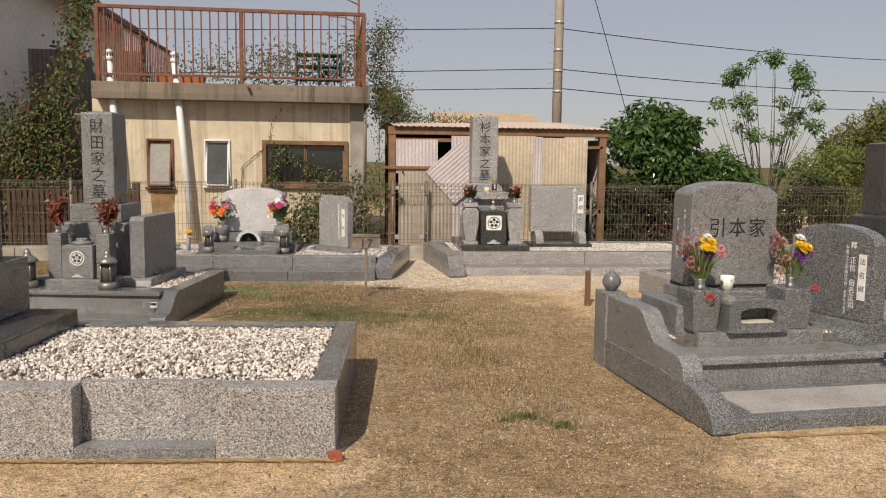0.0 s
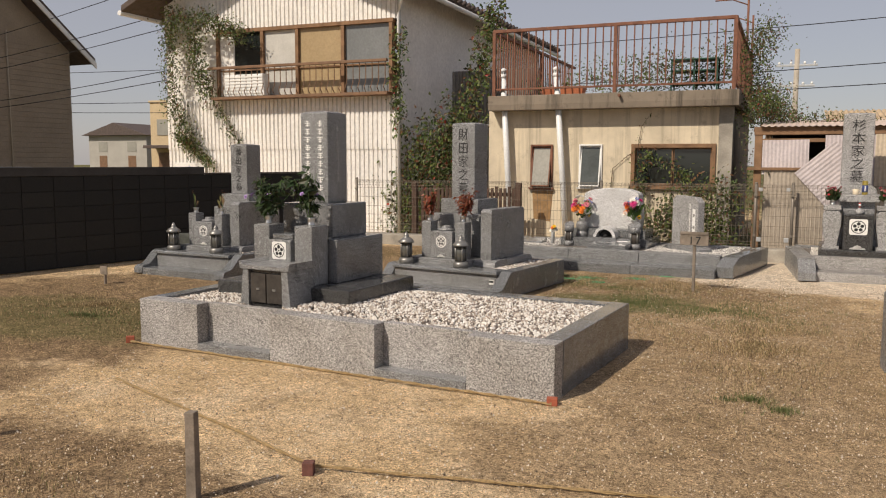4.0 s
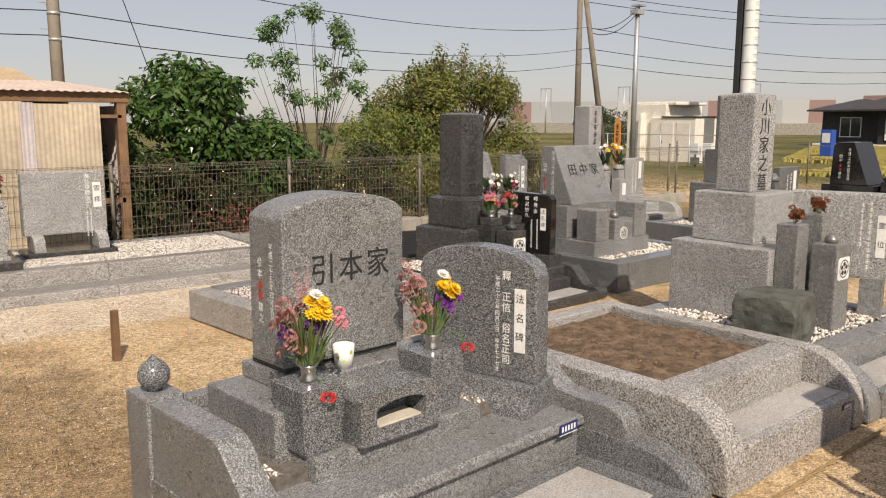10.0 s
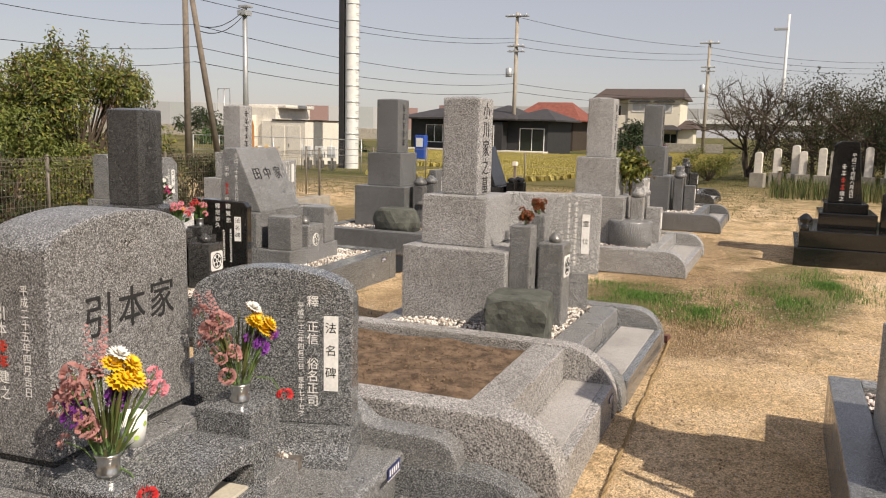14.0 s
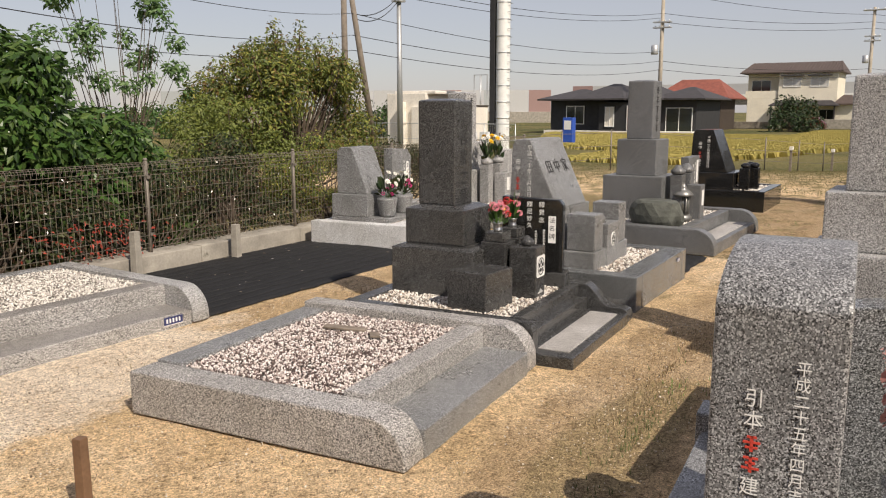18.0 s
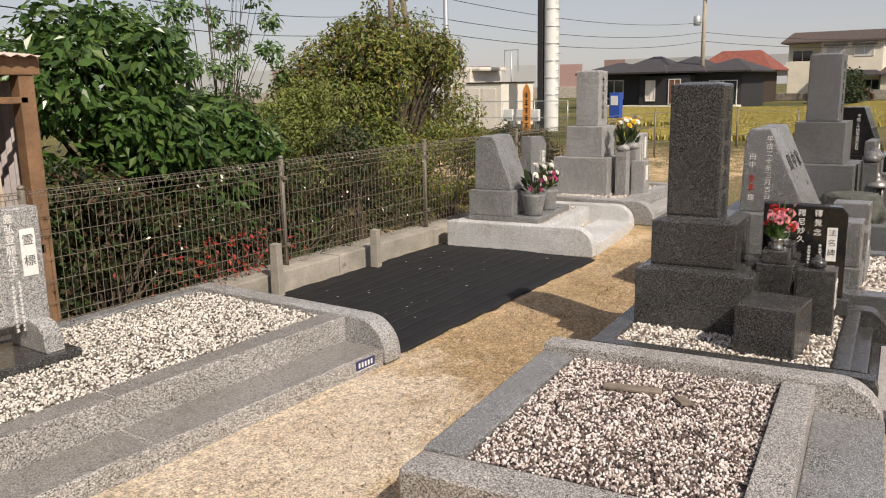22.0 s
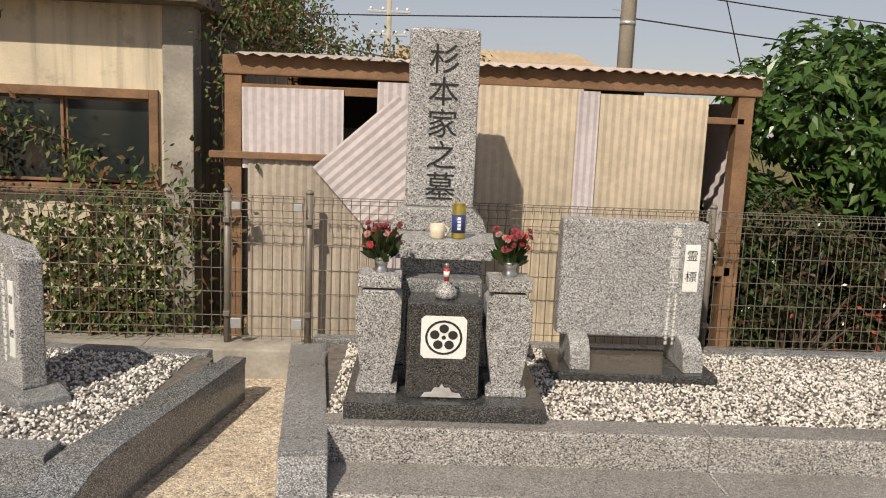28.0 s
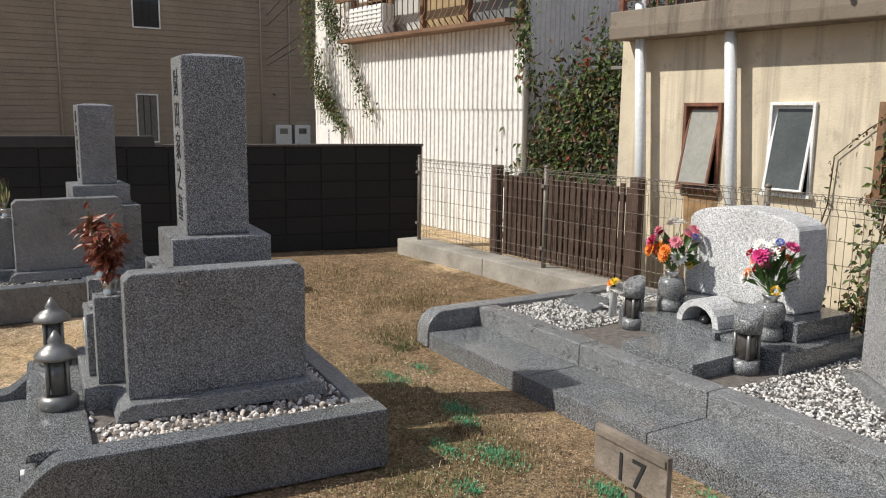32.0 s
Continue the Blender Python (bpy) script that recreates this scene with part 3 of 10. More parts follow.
spray = in_ellipses(7000, [(-3.4, 5.05, 0.12, 0.08, 1), (-4.05, 5.05, 0.16, 0.08, 1), (-3.25, 4.98, 0.12, 0.07, 1), (-2.85, 4.85, 0.16, 0.09, 1), (-2.3, 5.0, 0.14, 0.08, 1), (-4.1, 5.28, 0.12, 0.06, 1), (-2.0, 5.3, 0.12, 0.05, 1), (-2.6, 4.55, 0.16, 0.1, 1), (-3.0, 4.7, 0.12, 0.06, 1)])
blades("dyed_grass", by_piece("dyed_green_grass", (0.10, 0.33, 0.15), (0.16, 0.42, 0.22), (0.07, 0.2, 0.08), rough=0.8), spray, 0.014, 0.008, "weeds dyed bright green by weedkiller")



# ---- graves: shared shapes ----
def shaft_top(x0, y0, x1, y1, z0, z1, material, parent, name="shaft", crown=0.012):
    """An upright stone whose top is gently crowned."""
    bm = box(x0, y0, z0, x1, y1, z1, 0.012)
    top = max(v.co.z for v in bm.verts)
    for f in list(bm.faces):
        if f.normal.z > 0.9 and f.calc_center_median().z > top - 1e-3:
            r = bmesh.ops.inset_region(bm, faces=[f], thickness=min(x1 - x0, y1 - y0) * 0.3)
            for v in f.verts:
                v.co.z += crown
            break
    return part(name, bm, material, parent)


def curb(parent, name, material, x0, y0, z0, x1, y1, z1, bevel=0.01, label=""):
    return part(name, box(x0, y0, z0, x1, y1, z1, bevel), material, parent, label)


def wing(parent, material, x0, x1, y_front, y_back, low, high, s0, s1, name="kerb_wing", toe=0.0):
    """A side kerb seen along x: low at the front, swinging up in a double curve between y = s0 and s1."""
    pts = [(y_front, 0.0), (y_back, 0.0), (y_back, high)]
    n = 10
    for i in range(n + 1):
        k = i / n
        ease = k * k * (3 - 2 * k)
        pts.append((s1 + (s0 - s1) * k, high + (low - high) * ease))
    r = min(low * 0.8, 0.05)
    pts += [(y_front + r, low), (y_front + r * 0.3, low - r * 0.3), (y_front, low - r)]
    return part(name, prism(pts, "x", x0, x1, 0.008), material, parent)


def round_wing(parent, material, x0, x1, y_front, y_back, high, r, name="kerb_wing"):
    """A side kerb whose front end is a quarter round."""
    pts = [(y_front, 0.0), (y_back, 0.0), (y_back, high)] + arc(y_front + r, high - min(r, high * 0.95), r, 90, 180, 8, min(r, high * 0.95))
    return part(name, prism(pts, "x", x0, x1, 0.01), material, parent)


def crest(parent, x, y, z, size, ring=True, name="crest", corner=True):
    """A white sunk panel with a ring of petals on a face that looks along -y."""
    plate = prism([(-0.5 * size, -0.42 * size), (-0.42 * size, -0.5 * size), (0.42 * size, -0.5 * size), (0.5 * size, -0.42 * size), (0.5 * size, 0.42 * size), (0.42 * size, 0.5 * size), (-0.42 * size, 0.5 * size), (-0.5 * size, 0.42 * size)], "y", -0.002, 0.002, 0)
    if not corner:
        plate.free()
        plate = prism(arc(0, 0, size * 0.5, 0, 345, 23), "y", -0.002, 0.002, 0)
    bmesh.ops.translate(plate, verts=plate.verts, vec=(x, y, z))
    p = part(name, plate, INK_W, parent, "white inlaid family crest panel")
    bm = bmesh.new()
    for k in range(24):
        a0, a1 = 2 * math.pi * k / 24, 2 * math.pi * (k + 1) / 24
        q = [(size * r * math.cos(a), size * r * math.sin(a)) for r, a in ((0.36, a0), (0.36, a1), (0.41, a1), (0.41, a0))]
        bm.faces.new([bm.verts.new((x + u, y - 0.004, z + w)) for u, w in q])
    for k in range(5):
        a = math.pi / 2 + 2 * math.pi * k / 5
        cx, cz = size * 0.21 * math.cos(a), size * 0.21 * math.sin(a)
        bm.faces.new([bm.verts.new((x + cx + u, y - 0.004, z + cz + w)) for u, w in arc(0, 0, size * 0.105, 0, 340, 14)])
    bm.faces.new([bm.verts.new((x + u, y - 0.004, z + w)) for u, w in arc(0, 0, size * 0.05, 0, 340, 10)])
    part("crest_pattern", bm, INK_K, p, "dark petals within a ring")
    return p


def lotus(parent, x, y, z, w):
    bm = bmesh.new()
    pts = [(-0.5, 0), (0.5, 0), (0.42, 0.12), (0.25, 0.14), (0.18, 0.26), (0.06, 0.26), (0, 0.36), (-0.06, 0.26), (-0.18, 0.26), (-0.25, 0.14), (-0.42, 0.12)]
    bm.faces.new([bm.verts.new((x + u * w, y - 0.003, z + v * w)) for u, v in pts])
    bmesh.ops.solidify(bm, geom=bm.faces[:], thickness=0.003)
    return part("lotus_inlay", bm, INK_W, parent)


PETALS = {n: plain("petals_" + n, c, 0.6, 0.25, 40) for n, c in dict(red=(0.55, 0.03, 0.03), yellow=(0.85, 0.55, 0.02), white=(0.85, 0.83, 0.76), pink=(0.72, 0.25, 0.30), purple=(0.20, 0.04, 0.30), orange=(0.85, 0.25, 0.03), magenta=(0.62, 0.05, 0.22), blue=(0.12, 0.18, 0.6), dusty=(0.48, 0.24, 0.22), dull=(0.28, 0.05, 0.06), lilac=(0.45, 0.3, 0.6), brown=(0.22, 0.07, 0.03)).items()}
STEM = plain("stems", (0.10, 0.17, 0.05), 0.6, 0.4, 30)
HEADS = {}


def flower_head(kind):
    """Mesh data of a bloom of unit radius that looks up its own z."""
    if kind in HEADS:
        return HEADS[kind]
    bm = bmesh.new()
    if kind == "daisy":
        for ring, (n, r0, r1, up) in enumerate(((14, 0.1, 1.0, 0.15), (12, 0.1, 0.75, 0.4), (8, 0.05, 0.45, 0.6))):
            for k in range(n):
                a = 2 * math.pi * (k + 0.5 * ring) / n
                c, s = math.cos(a), math.sin(a)
                w = 0.17
                q = [(r0 * c, r0 * s, 0.1), (0.6 * r1 * c - w * s, 0.6 * r1 * s + w * c, up * 0.7), (r1 * c, r1 * s, up), (0.6 * r1 * c + w * s, 0.6 * r1 * s - w * c, up * 0.7)]
                bm.faces.new([bm.verts.new(p) for p in q])
    elif kind == "spike":
        for k in range(26):
            h, a = k / 26, k * 2.4
            r = 0.34 * (1 - h * 0.7)
            c, s = math.cos(a), math.sin(a)
            q = [(r * 0.3 * c, r * 0.3 * s, h * 2.6), (r * c - 0.14 * s, r * s + 0.14 * c, h * 2.6 + 0.12), (r * 1.25 * c, r * 1.25 * s, h * 2.6 + 0.05), (r * c + 0.14 * s, r * s - 0.14 * c, h * 2.6 + 0.02)]
            bm.faces.new([bm.verts.new(p) for p in q])
    else:
        for k in range(34):
            a, e = k * 2.4, math.asin(-0.3 + 1.25 * k / 34)
            d = Vector((math.cos(a) * math.cos(e), math.sin(a) * math.cos(e), math.sin(e)))
            u = d.orthogonal().normalized()
            v = d.cross(u)
            q = [d * 0.55, d * 0.9 + u * 0.3, d * 1.0 + v * 0.12, d * 0.9 - u * 0.25 + v * 0.2]
            bm.faces.new([bm.verts.new(p) for p in q])
    me = bpy.data.meshes.new("bloom_" + kind)
    bm.to_mesh(me)
    bm.free()
    HEADS[kind] = me
    return me


def blade_leaf(bm, root, tip, width):
    root, tip = Vector(root), Vector(tip)
    d = tip - root
    side = d.cross(Vector((rng.uniform(-1, 1), rng.uniform(-1, 1), 0.4))).normalized() * width
    mid = root + d * 0.5 + Vector((0, 0, 0.12 * d.length))
    a, b, c, e = (bm.verts.new(p) for p in (root, mid + side, tip, mid - side))
    bm.faces.new((a, b, c, e))


def bouquet(label, x, y, z, blooms, height=0.2, spread=0.09, vase=None, count_of=26, leaf=STEM, parent_turn=0, leaf_len=0.12, lean=(0, 0), sprig=0.0):
    """A bunch: a holder, stems, leaves and blooms. blooms: (petal colour, kind, count, radius, lowest, highest as shares of the height)."""
    r = np.random.default_rng(int(abs(x * 971 + y * 313 + z * 77) * 10) % 99991)
    ob = thing("flower_bouquet", label, "flowers", x, y, z)
    h0 = 0.0
    if vase == "steel":
        part("flower_holder", lathe([(0.03, 0), (0.034, 0.012), (0.027, 0.02), (0.03, 0.05), (0.038, 0.062), (0.032, 0.064)], seg=16), STEEL, ob, "polished steel flower holder")
        h0 = 0.05
    stems, green = bmesh.new(), bmesh.new()
    for colour, kind, count, rad, lo, hi, *knot in blooms:
        for _ in range(count):
            a, q = r.uniform(0, 6.283), math.sqrt(r.uniform(0, 1)) * spread
            h = h0 + height * r.uniform(lo, hi)
            tip = Vector((q * math.cos(a) + lean[0] * h, q * math.sin(a) + lean[1] * h, h))
            if knot:
                kx, ky, kr = knot[0]
                tip = Vector((kx + kr * q / spread * math.cos(a), ky + kr * q / spread * math.sin(a), h))
            tube([(0.008 * math.cos(a), 0.008 * math.sin(a), 0.004), tip * 0.55 + Vector((0, 0, 0.02)), tip], 0.0022, 4, stems)
            fl = new("bloom", flower_head(kind).copy())
            fl.data.materials.append(PETALS[colour])
            fl.parent = ob
            out = Vector((tip.x, tip.y - 0.5 * spread, 0.35 * tip.z + 0.02)).normalized()
            s = rad * r.uniform(0.8, 1.15)
            fl.matrix_basis = Matrix.Translation(tip) @ out.to_track_quat("Z", "Y").to_matrix().to_4x4() @ Matrix.Diagonal((s, s, s, 1))
    if sprig:
        spots = []
        for _ in range(9):
            a, q, h = r.uniform(0, 6.283), spread * r.uniform(0.3, 1.0), h0 + height * r.uniform(0.65, 1.05)
            tip = Vector((q * math.cos(a), q * math.sin(a), h))
            tube([(0.006 * math.cos(a), 0.006 * math.sin(a), 0.004), tip * 0.5 + Vector((0, 0, 0.03)), tip], 0.0028, 4, stems)
            for k in range(count_of // 9):
                u = r.uniform(0.3, 1.0)
                c = tip * u + Vector((0, 0, 0.06 * u * (1 - u))) + Vector(r.normal(size=3) * 0.012)
                spots.append((c.x, c.y, c.z, math.cos(a) * 0.5, math.sin(a) * 0.5, 0.4))
        leaves("foliage", leaf, spots, sprig, ob, seed=len(spots))
    for _ in range(0 if sprig else count_of):
        a = r.uniform(0, 6.283)
        q, h = spread * r.uniform(0.4, 1.25), h0 + height * r.uniform(0.15, 0.95)
        tip = Vector((q * math.cos(a) + lean[0] * h, q * math.sin(a) + lean[1] * h, h))
        blade_leaf(green, tip * 0.45 + Vector((0, 0, 0.01)), tip, leaf_len * r.uniform(0.08, 0.16))
    tagged(part("stalk", stems, STEM, ob), kind="stuff")
    if count_of and not sprig:
        tagged(part("foliage", green, leaf, ob), kind="stuff")
    else:
        green.free()
    return ob


def tablet_face(parent, x, y, z, w, h, text, facing=0.0):
    """White sunk label with black characters on a tablet."""
    m = pose(x, y, z, 0, 0, facing)
    bm = box(-w / 2, -0.003, -h / 2, w / 2, 0.001, h / 2, 0.0)
    bmesh.ops.transform(bm, matrix=m, verts=bm.verts)
    p = part("title_panel", bm, INK_W, parent, "white sunk title panel")
    s = h / (len(text) * 1.12)
    n = Vector((math.sin(radians(facing)), -math.cos(radians(facing)), 0)) * 0.0035
    words(text, w * 0.82, INK_K, p, (x + n.x, y + n.y, z + h / 2 - s * 0.56), facing, s / (w * 0.82), "title", 0.001)
    return p


def name_plate(parent, x, y, z, w=0.085, h=0.03, turn=0.0):
    m = pose(x, y, z, 0, 0, turn)
    a = box(-w / 2, -0.004, -h * 0.42, w / 2, 0, h / 2, 0)
    b = box(-w / 2, -0.004, -h / 2, w / 2, 0, -h * 0.42, 0)
    for bm in (a, b):
        bmesh.ops.transform(bm, matrix=m, verts=bm.verts)
    p = part("maker_plate", a, plain("navy_plate", (0.03, 0.04, 0.14), 0.4), parent, "small navy blue maker plate")
    part("plate_lower", b, INK_W, p)
    bm = bmesh.new()
    for k in range(5):
        box(-w * 0.4 + k * w * 0.17, -0.005, -h * 0.2, -w * 0.4 + k * w * 0.17 + w * 0.09, -0.0035, h * 0.3, 0, bm)
    bmesh.ops.transform(bm, matrix=m, verts=bm.verts)
    part("plate_writing", bm, INK_W, p)


def incense_pot(label, x, y, z, s=1.0, mat=None):
    ob = thing("incense_pot", label, "incense burner", x, y, z)
    part("pot", lathe([(0.035 * s, 0), (0.045 * s, 0.01 * s), (0.046 * s, 0.035 * s), (0.036 * s, 0.04 * s), (0.034 * s, 0.05 * s), (0.018 * s, 0.056 * s), (0.012 * s, 0.07 * s)], seg=18), mat or BRONZE, ob)
    return ob


def small_lantern(label, x, y, z, s=1.0, rz=0, group="grave lanterns"):
    """Metal grave lantern with a candle window, a hat and a knob."""
    ob = thing("grave_lantern", label, "lantern", x, y, z, rz, group)
    part("lantern_base", lathe([(0.055 * s, 0), (0.058 * s, 0.03 * s), (0.045 * s, 0.045 * s)], seg=16), BRONZE, ob)
    cage = bmesh.new()
    for k in range(4):
        a = math.pi / 4 + k * math.pi / 2
        tube([(0.04 * s * math.cos(a), 0.04 * s * math.sin(a), 0.044 * s), (0.04 * s * math.cos(a), 0.04 * s * math.sin(a), 0.16 * s)], 0.006 * s, 6, cage)
    part("cage", cage, BRONZE, ob)
    part("glass", lathe([(0.034 * s, 0.046 * s), (0.034 * s, 0.158 * s)], seg=14), glass_mat("lantern_glass", (0.10, 0.10, 0.09)), ob, "dim glass cylinder")
    part("hat", lathe([(0.06 * s, 0.158 * s), (0.062 * s, 0.168 * s), (0.04 * s, 0.19 * s), (0.02 * s, 0.2 * s), (0.022 * s, 0.21 * s), (0.014 * s, 0.225 * s), (0.004 * s, 0.24 * s)], seg=16), BRONZE, ob)
    return ob


def round_lantern(label, x, y, z, mat, s=1.0, rz=0):
    """Stone lantern cut from a drum, with an opening for a candle and a slanted top."""
    ob = thing("grave_lantern", label, "lantern", x, y, z, rz, "stone drum lanterns")
    part("foot", lathe([(0.055 * s, 0), (0.055 * s, 0.06 * s)], seg=18), mat, ob)
    head = lathe([(0.055 * s, 0.17 * s), (0.055 * s, 0.25 * s)], seg=18)
    for v in head.verts:
        if v.co.z > 0.2 * s:
            v.co.z += v.co.y * 0.5
    part("head", head, mat, ob)
    cage = bmesh.new()
    for k in range(4):
        a = math.pi / 4 + k * math.pi / 2
        tube([(0.045 * s * math.cos(a), 0.045 * s * math.sin(a), 0.055 * s), (0.045 * s * math.cos(a), 0.045 * s * math.sin(a), 0.175 * s)], 0.007 * s, 6, cage)
    part("cage", cage, BRONZE, ob)
    part("glass", lathe([(0.038 * s, 0.058 * s), (0.038 * s, 0.172 * s)], seg=14), glass_mat("dim_glass", (0.07, 0.06, 0.05)), ob)
    return ob



def spot(F, x, y):
    """World place of a point of a plot. F: x, y, turn and, where given, the plot's stretch along its two sides."""
    c, s = math.cos(radians(F[2])), math.sin(radians(F[2]))
    if len(F) > 3:
        x, y = x * F[3], y * F[4]
    return F[0] + c * x - s * y, F[1] + s * x + c * y


def on(F, name, label, category, group=""):
    ob = thing(name, label, category, F[0], F[1], 0, F[2], group)
    if len(F) > 3:
        ob.scale = (F[3], F[4], 1)
    return ob


# ---- grave plot with recessed front and white gravel ----
BLK = (-1.89, -0.14, -4.7)
p = on(BLK, "grave_plot", "light granite grave kerb with recessed front bays", "grave plot")
for a, b in ((-3.25, -2.68), (-2.03, -1.19), (-0.55, 0.0)):
    curb(p, "kerb_front", G_COARSE, a, 0, -0.03, b, 0.14, 0.325, 0.006)
for a, b in ((-2.68, -2.03), (-1.19, -0.55)):
    curb(p, "recess_panel", G_COARSE, a + 0.001, 0.11, -0.03, b - 0.001, 0.17, 0.323, 0.004)
    curb(p, "ledge", G_HONED, a + 0.001, -0.005, -0.03, b - 0.001, 0.109, 0.045, 0.005)
curb(p, "kerb_side", G_SHINY, -0.125, 0.142, -0.03, 0.003, 1.56, 0.325, 0.006)
curb(p, "kerb_side", G_SHINY, -3.253, 0.142, -0.03, -3.125, 1.56, 0.325, 0.006)
curb(p, "kerb_back", G_SHINY, -3.12, 1.43, -0.03, -0.13, 1.56, 0.322, 0.006)
bed(p, -3.12, 0.172, -0.13, 1.43, 0.285, BED)
gravel(p, -3.1, 0.12, -0.14, 1.42, 0.3, 0.025, PEB_W, "coarse white and grey crushed pebbles", [(-2.93, 0.52, -1.74, 1.4), (-2.45, 0.2, -2.1, 0.55), (-2.66, 0.1, -2.05, 0.17), (-1.17, 0.1, -0.57, 0.17)], 0.02, 1.7)

g = on(BLK, "gravestone", "tall light granite gravestone with two carved columns", "gravestone")
curb(g, "slab", G_DARK, -2.95, 0.5, 0.26, -1.72, 1.42, 0.425)
curb(g, "plinth", G_SHINY, -2.72, 0.76, 0.425, -2.0, 1.4, 0.755)
curb(g, "plinth", G_SHINY, -2.6, 0.87, 0.755, -2.12, 1.34, 1.015)
shaft_top(-2.49, 0.97, -2.23, 1.23, 1.015, 1.72, G_HONED, g)
for x in (-2.42, -2.3):
    bars(9, 0.56, 0.055, 0, INK_W, g, (x, 0.9685, 1.66), 0)
bars(8, 0.45, 0.045, 0, plain("worn_inlay", (0.4, 0.4, 0.39), 0.7), g, (-2.2285, 1.1, 1.62), 90)
v = on(BLK, "flower_stand", "pair of square granite flower posts with incense block", "flower stand")
curb(v, "flower_post", G_HONED, -2.63, 0.56, 0.425, -2.48, 0.74, 0.865)
curb(v, "flower_post", G_HONED, -2.23, 0.54, 0.425, -2.07, 0.74, 0.865)
curb(v, "incense_block", G_HONED, -2.46, 0.52, 0.425, -2.25, 0.72, 0.76)
crest(v, -2.355, 0.518, 0.68, 0.13, corner=True)
curb(v, "incense_ledge", G_SHINY, -2.45, 0.56, 0.76, -2.26, 0.7, 0.80)
s = on(BLK, "offering_box", "stone offering box with weathered wooden doors", "offering box")
curb(s, "body", G_DARK, -2.42, 0.28, 0.3, -2.12, 0.52, 0.57, 0.004)
part("top_slab", prism([(-2.49, 0.57), (-2.05, 0.57), (-2.04, 0.625), (-2.08, 0.60), (-2.46, 0.60), (-2.5, 0.625)], "y", 0.24, 0.56, 0.003), G_HONED, s)
for x0, x1, g0 in ((-2.47, -2.42, -1), (-2.12, -2.07, 1)):
    part("side_leg", prism([(x0 - (0.03 if g0 < 0 else 0), 0.28), (x1 + (0.03 if g0 > 0 else 0), 0.28), (x1, 0.568), (x0, 0.568)], "y", 0.25, 0.54, 0.003), G_HONED, s)
for x in (-2.41, -2.265):
    d = part("door", box(x, 0.262, 0.33, x + 0.135, 0.279, 0.54, 0.003), plain("old_dark_wood", (0.05, 0.042, 0.035), 0.7, 0.4, 14), s, "dark weathered wooden door")
    part("door_bar", box(x + 0.055, 0.256, 0.42, x + 0.085, 0.262, 0.435, 0.001), BRONZE, d)
x, y = spot(BLK, -2.56, 0.65)
bouquet("dark evergreen sprigs with small pink flowers", x, y, 0.862, [("lilac", "daisy", 5, 0.025, 0.5, 0.8)], 0.3, 0.2, "steel", 260, LEAF_D, sprig=0.075)
x, y = spot(BLK, -2.15, 0.64)
bouquet("evergreen sprigs in a steel holder", x, y, 0.862, [("lilac", "daisy", 2, 0.022, 0.4, 0.7)], 0.36, 0.13, "steel", 190, LEAF_D, sprig=0.075)

# bricks and rope at the foot
for i, (bx, by) in enumerate(((0.0, -0.03), (-3.33, -0.03))):
    x, y = spot(BLK, bx, by)
    o = part("brick", box(-0.03, -0.025, -0.02, 0.03, 0.025, 0.035, 0.004), plain("red_brick", (0.36, 0.10, 0.055), 0.9, 0.3, 30))
    o.matrix_basis = pose(x, y, 0, 0, 0, 12 + 30 * i)
    tagged(o, "broken red brick corner half buried in sand", "brick", "corner bricks")
for i, (x, y) in enumerate(((-2.6, -1.55), (-0.75, -1.2), (4.85, 0.05))):
    o = part("brick", box(-0.025, -0.025, -0.02, 0.025, 0.025, 0.04, 0.004), plain("dull_brick", (0.16, 0.07, 0.055), 0.9, 0.3, 30))
    o.matrix_basis = pose(x, y, 0, 0, 0, 20 + 25 * i)
    tagged(o, "dull brown marker brick set in sandy ground", "brick", "marker bricks")


def rope(label, pts, r=0.008):
    ob = tagged(new("boundary_rope"), label, "rope")
    a, b = bmesh.new(), bmesh.new()
    for bm, ph in ((a, 0), (b, math.pi)):
        line = []
        total = 0
        for p, q in zip(pts, pts[1:]):
            n = max(2, int((Vector(q) - Vector(p)).length / 0.014))
            d = (Vector(q) - Vector(p)).normalized()
            side = Vector((-d.y, d.x, 0))
            for i in range(n):
                c = Vector(p).lerp(Vector(q), i / n)
                w = 0.004 * noise.noise(c * 3)
                total += 0.35
                line.append(c + side * (math.cos(total + ph) * r * 0.7 + w * 3) + Vector((0, 0, r * 0.8 + math.sin(total + ph) * r * 0.6)))
        tube(line, r * 0.75, 5, bm)
    part("strand", a, ROPE, ob)
    part("strand", b, ROPE, ob)
    return ob


rope("twisted straw boundary rope lying on sand", [(*spot(BLK, -3.3, -0.06), 0), (*spot(BLK, 0.02, -0.05), 0)], 0.007)
rope("twisted straw boundary rope crossing the sandy path", [(-4.5, -0.75, 0), (-2.6, -1.5, 0), (-0.75, -1.17, 0)], 0.006)
rope("straw rope along the front of grey granite kerbs", [(0.1, -0.08, 0), (1.9, -0.06, 0), (3.3, -0.02, 0), (4.9, 0.02, 0)], 0.007)


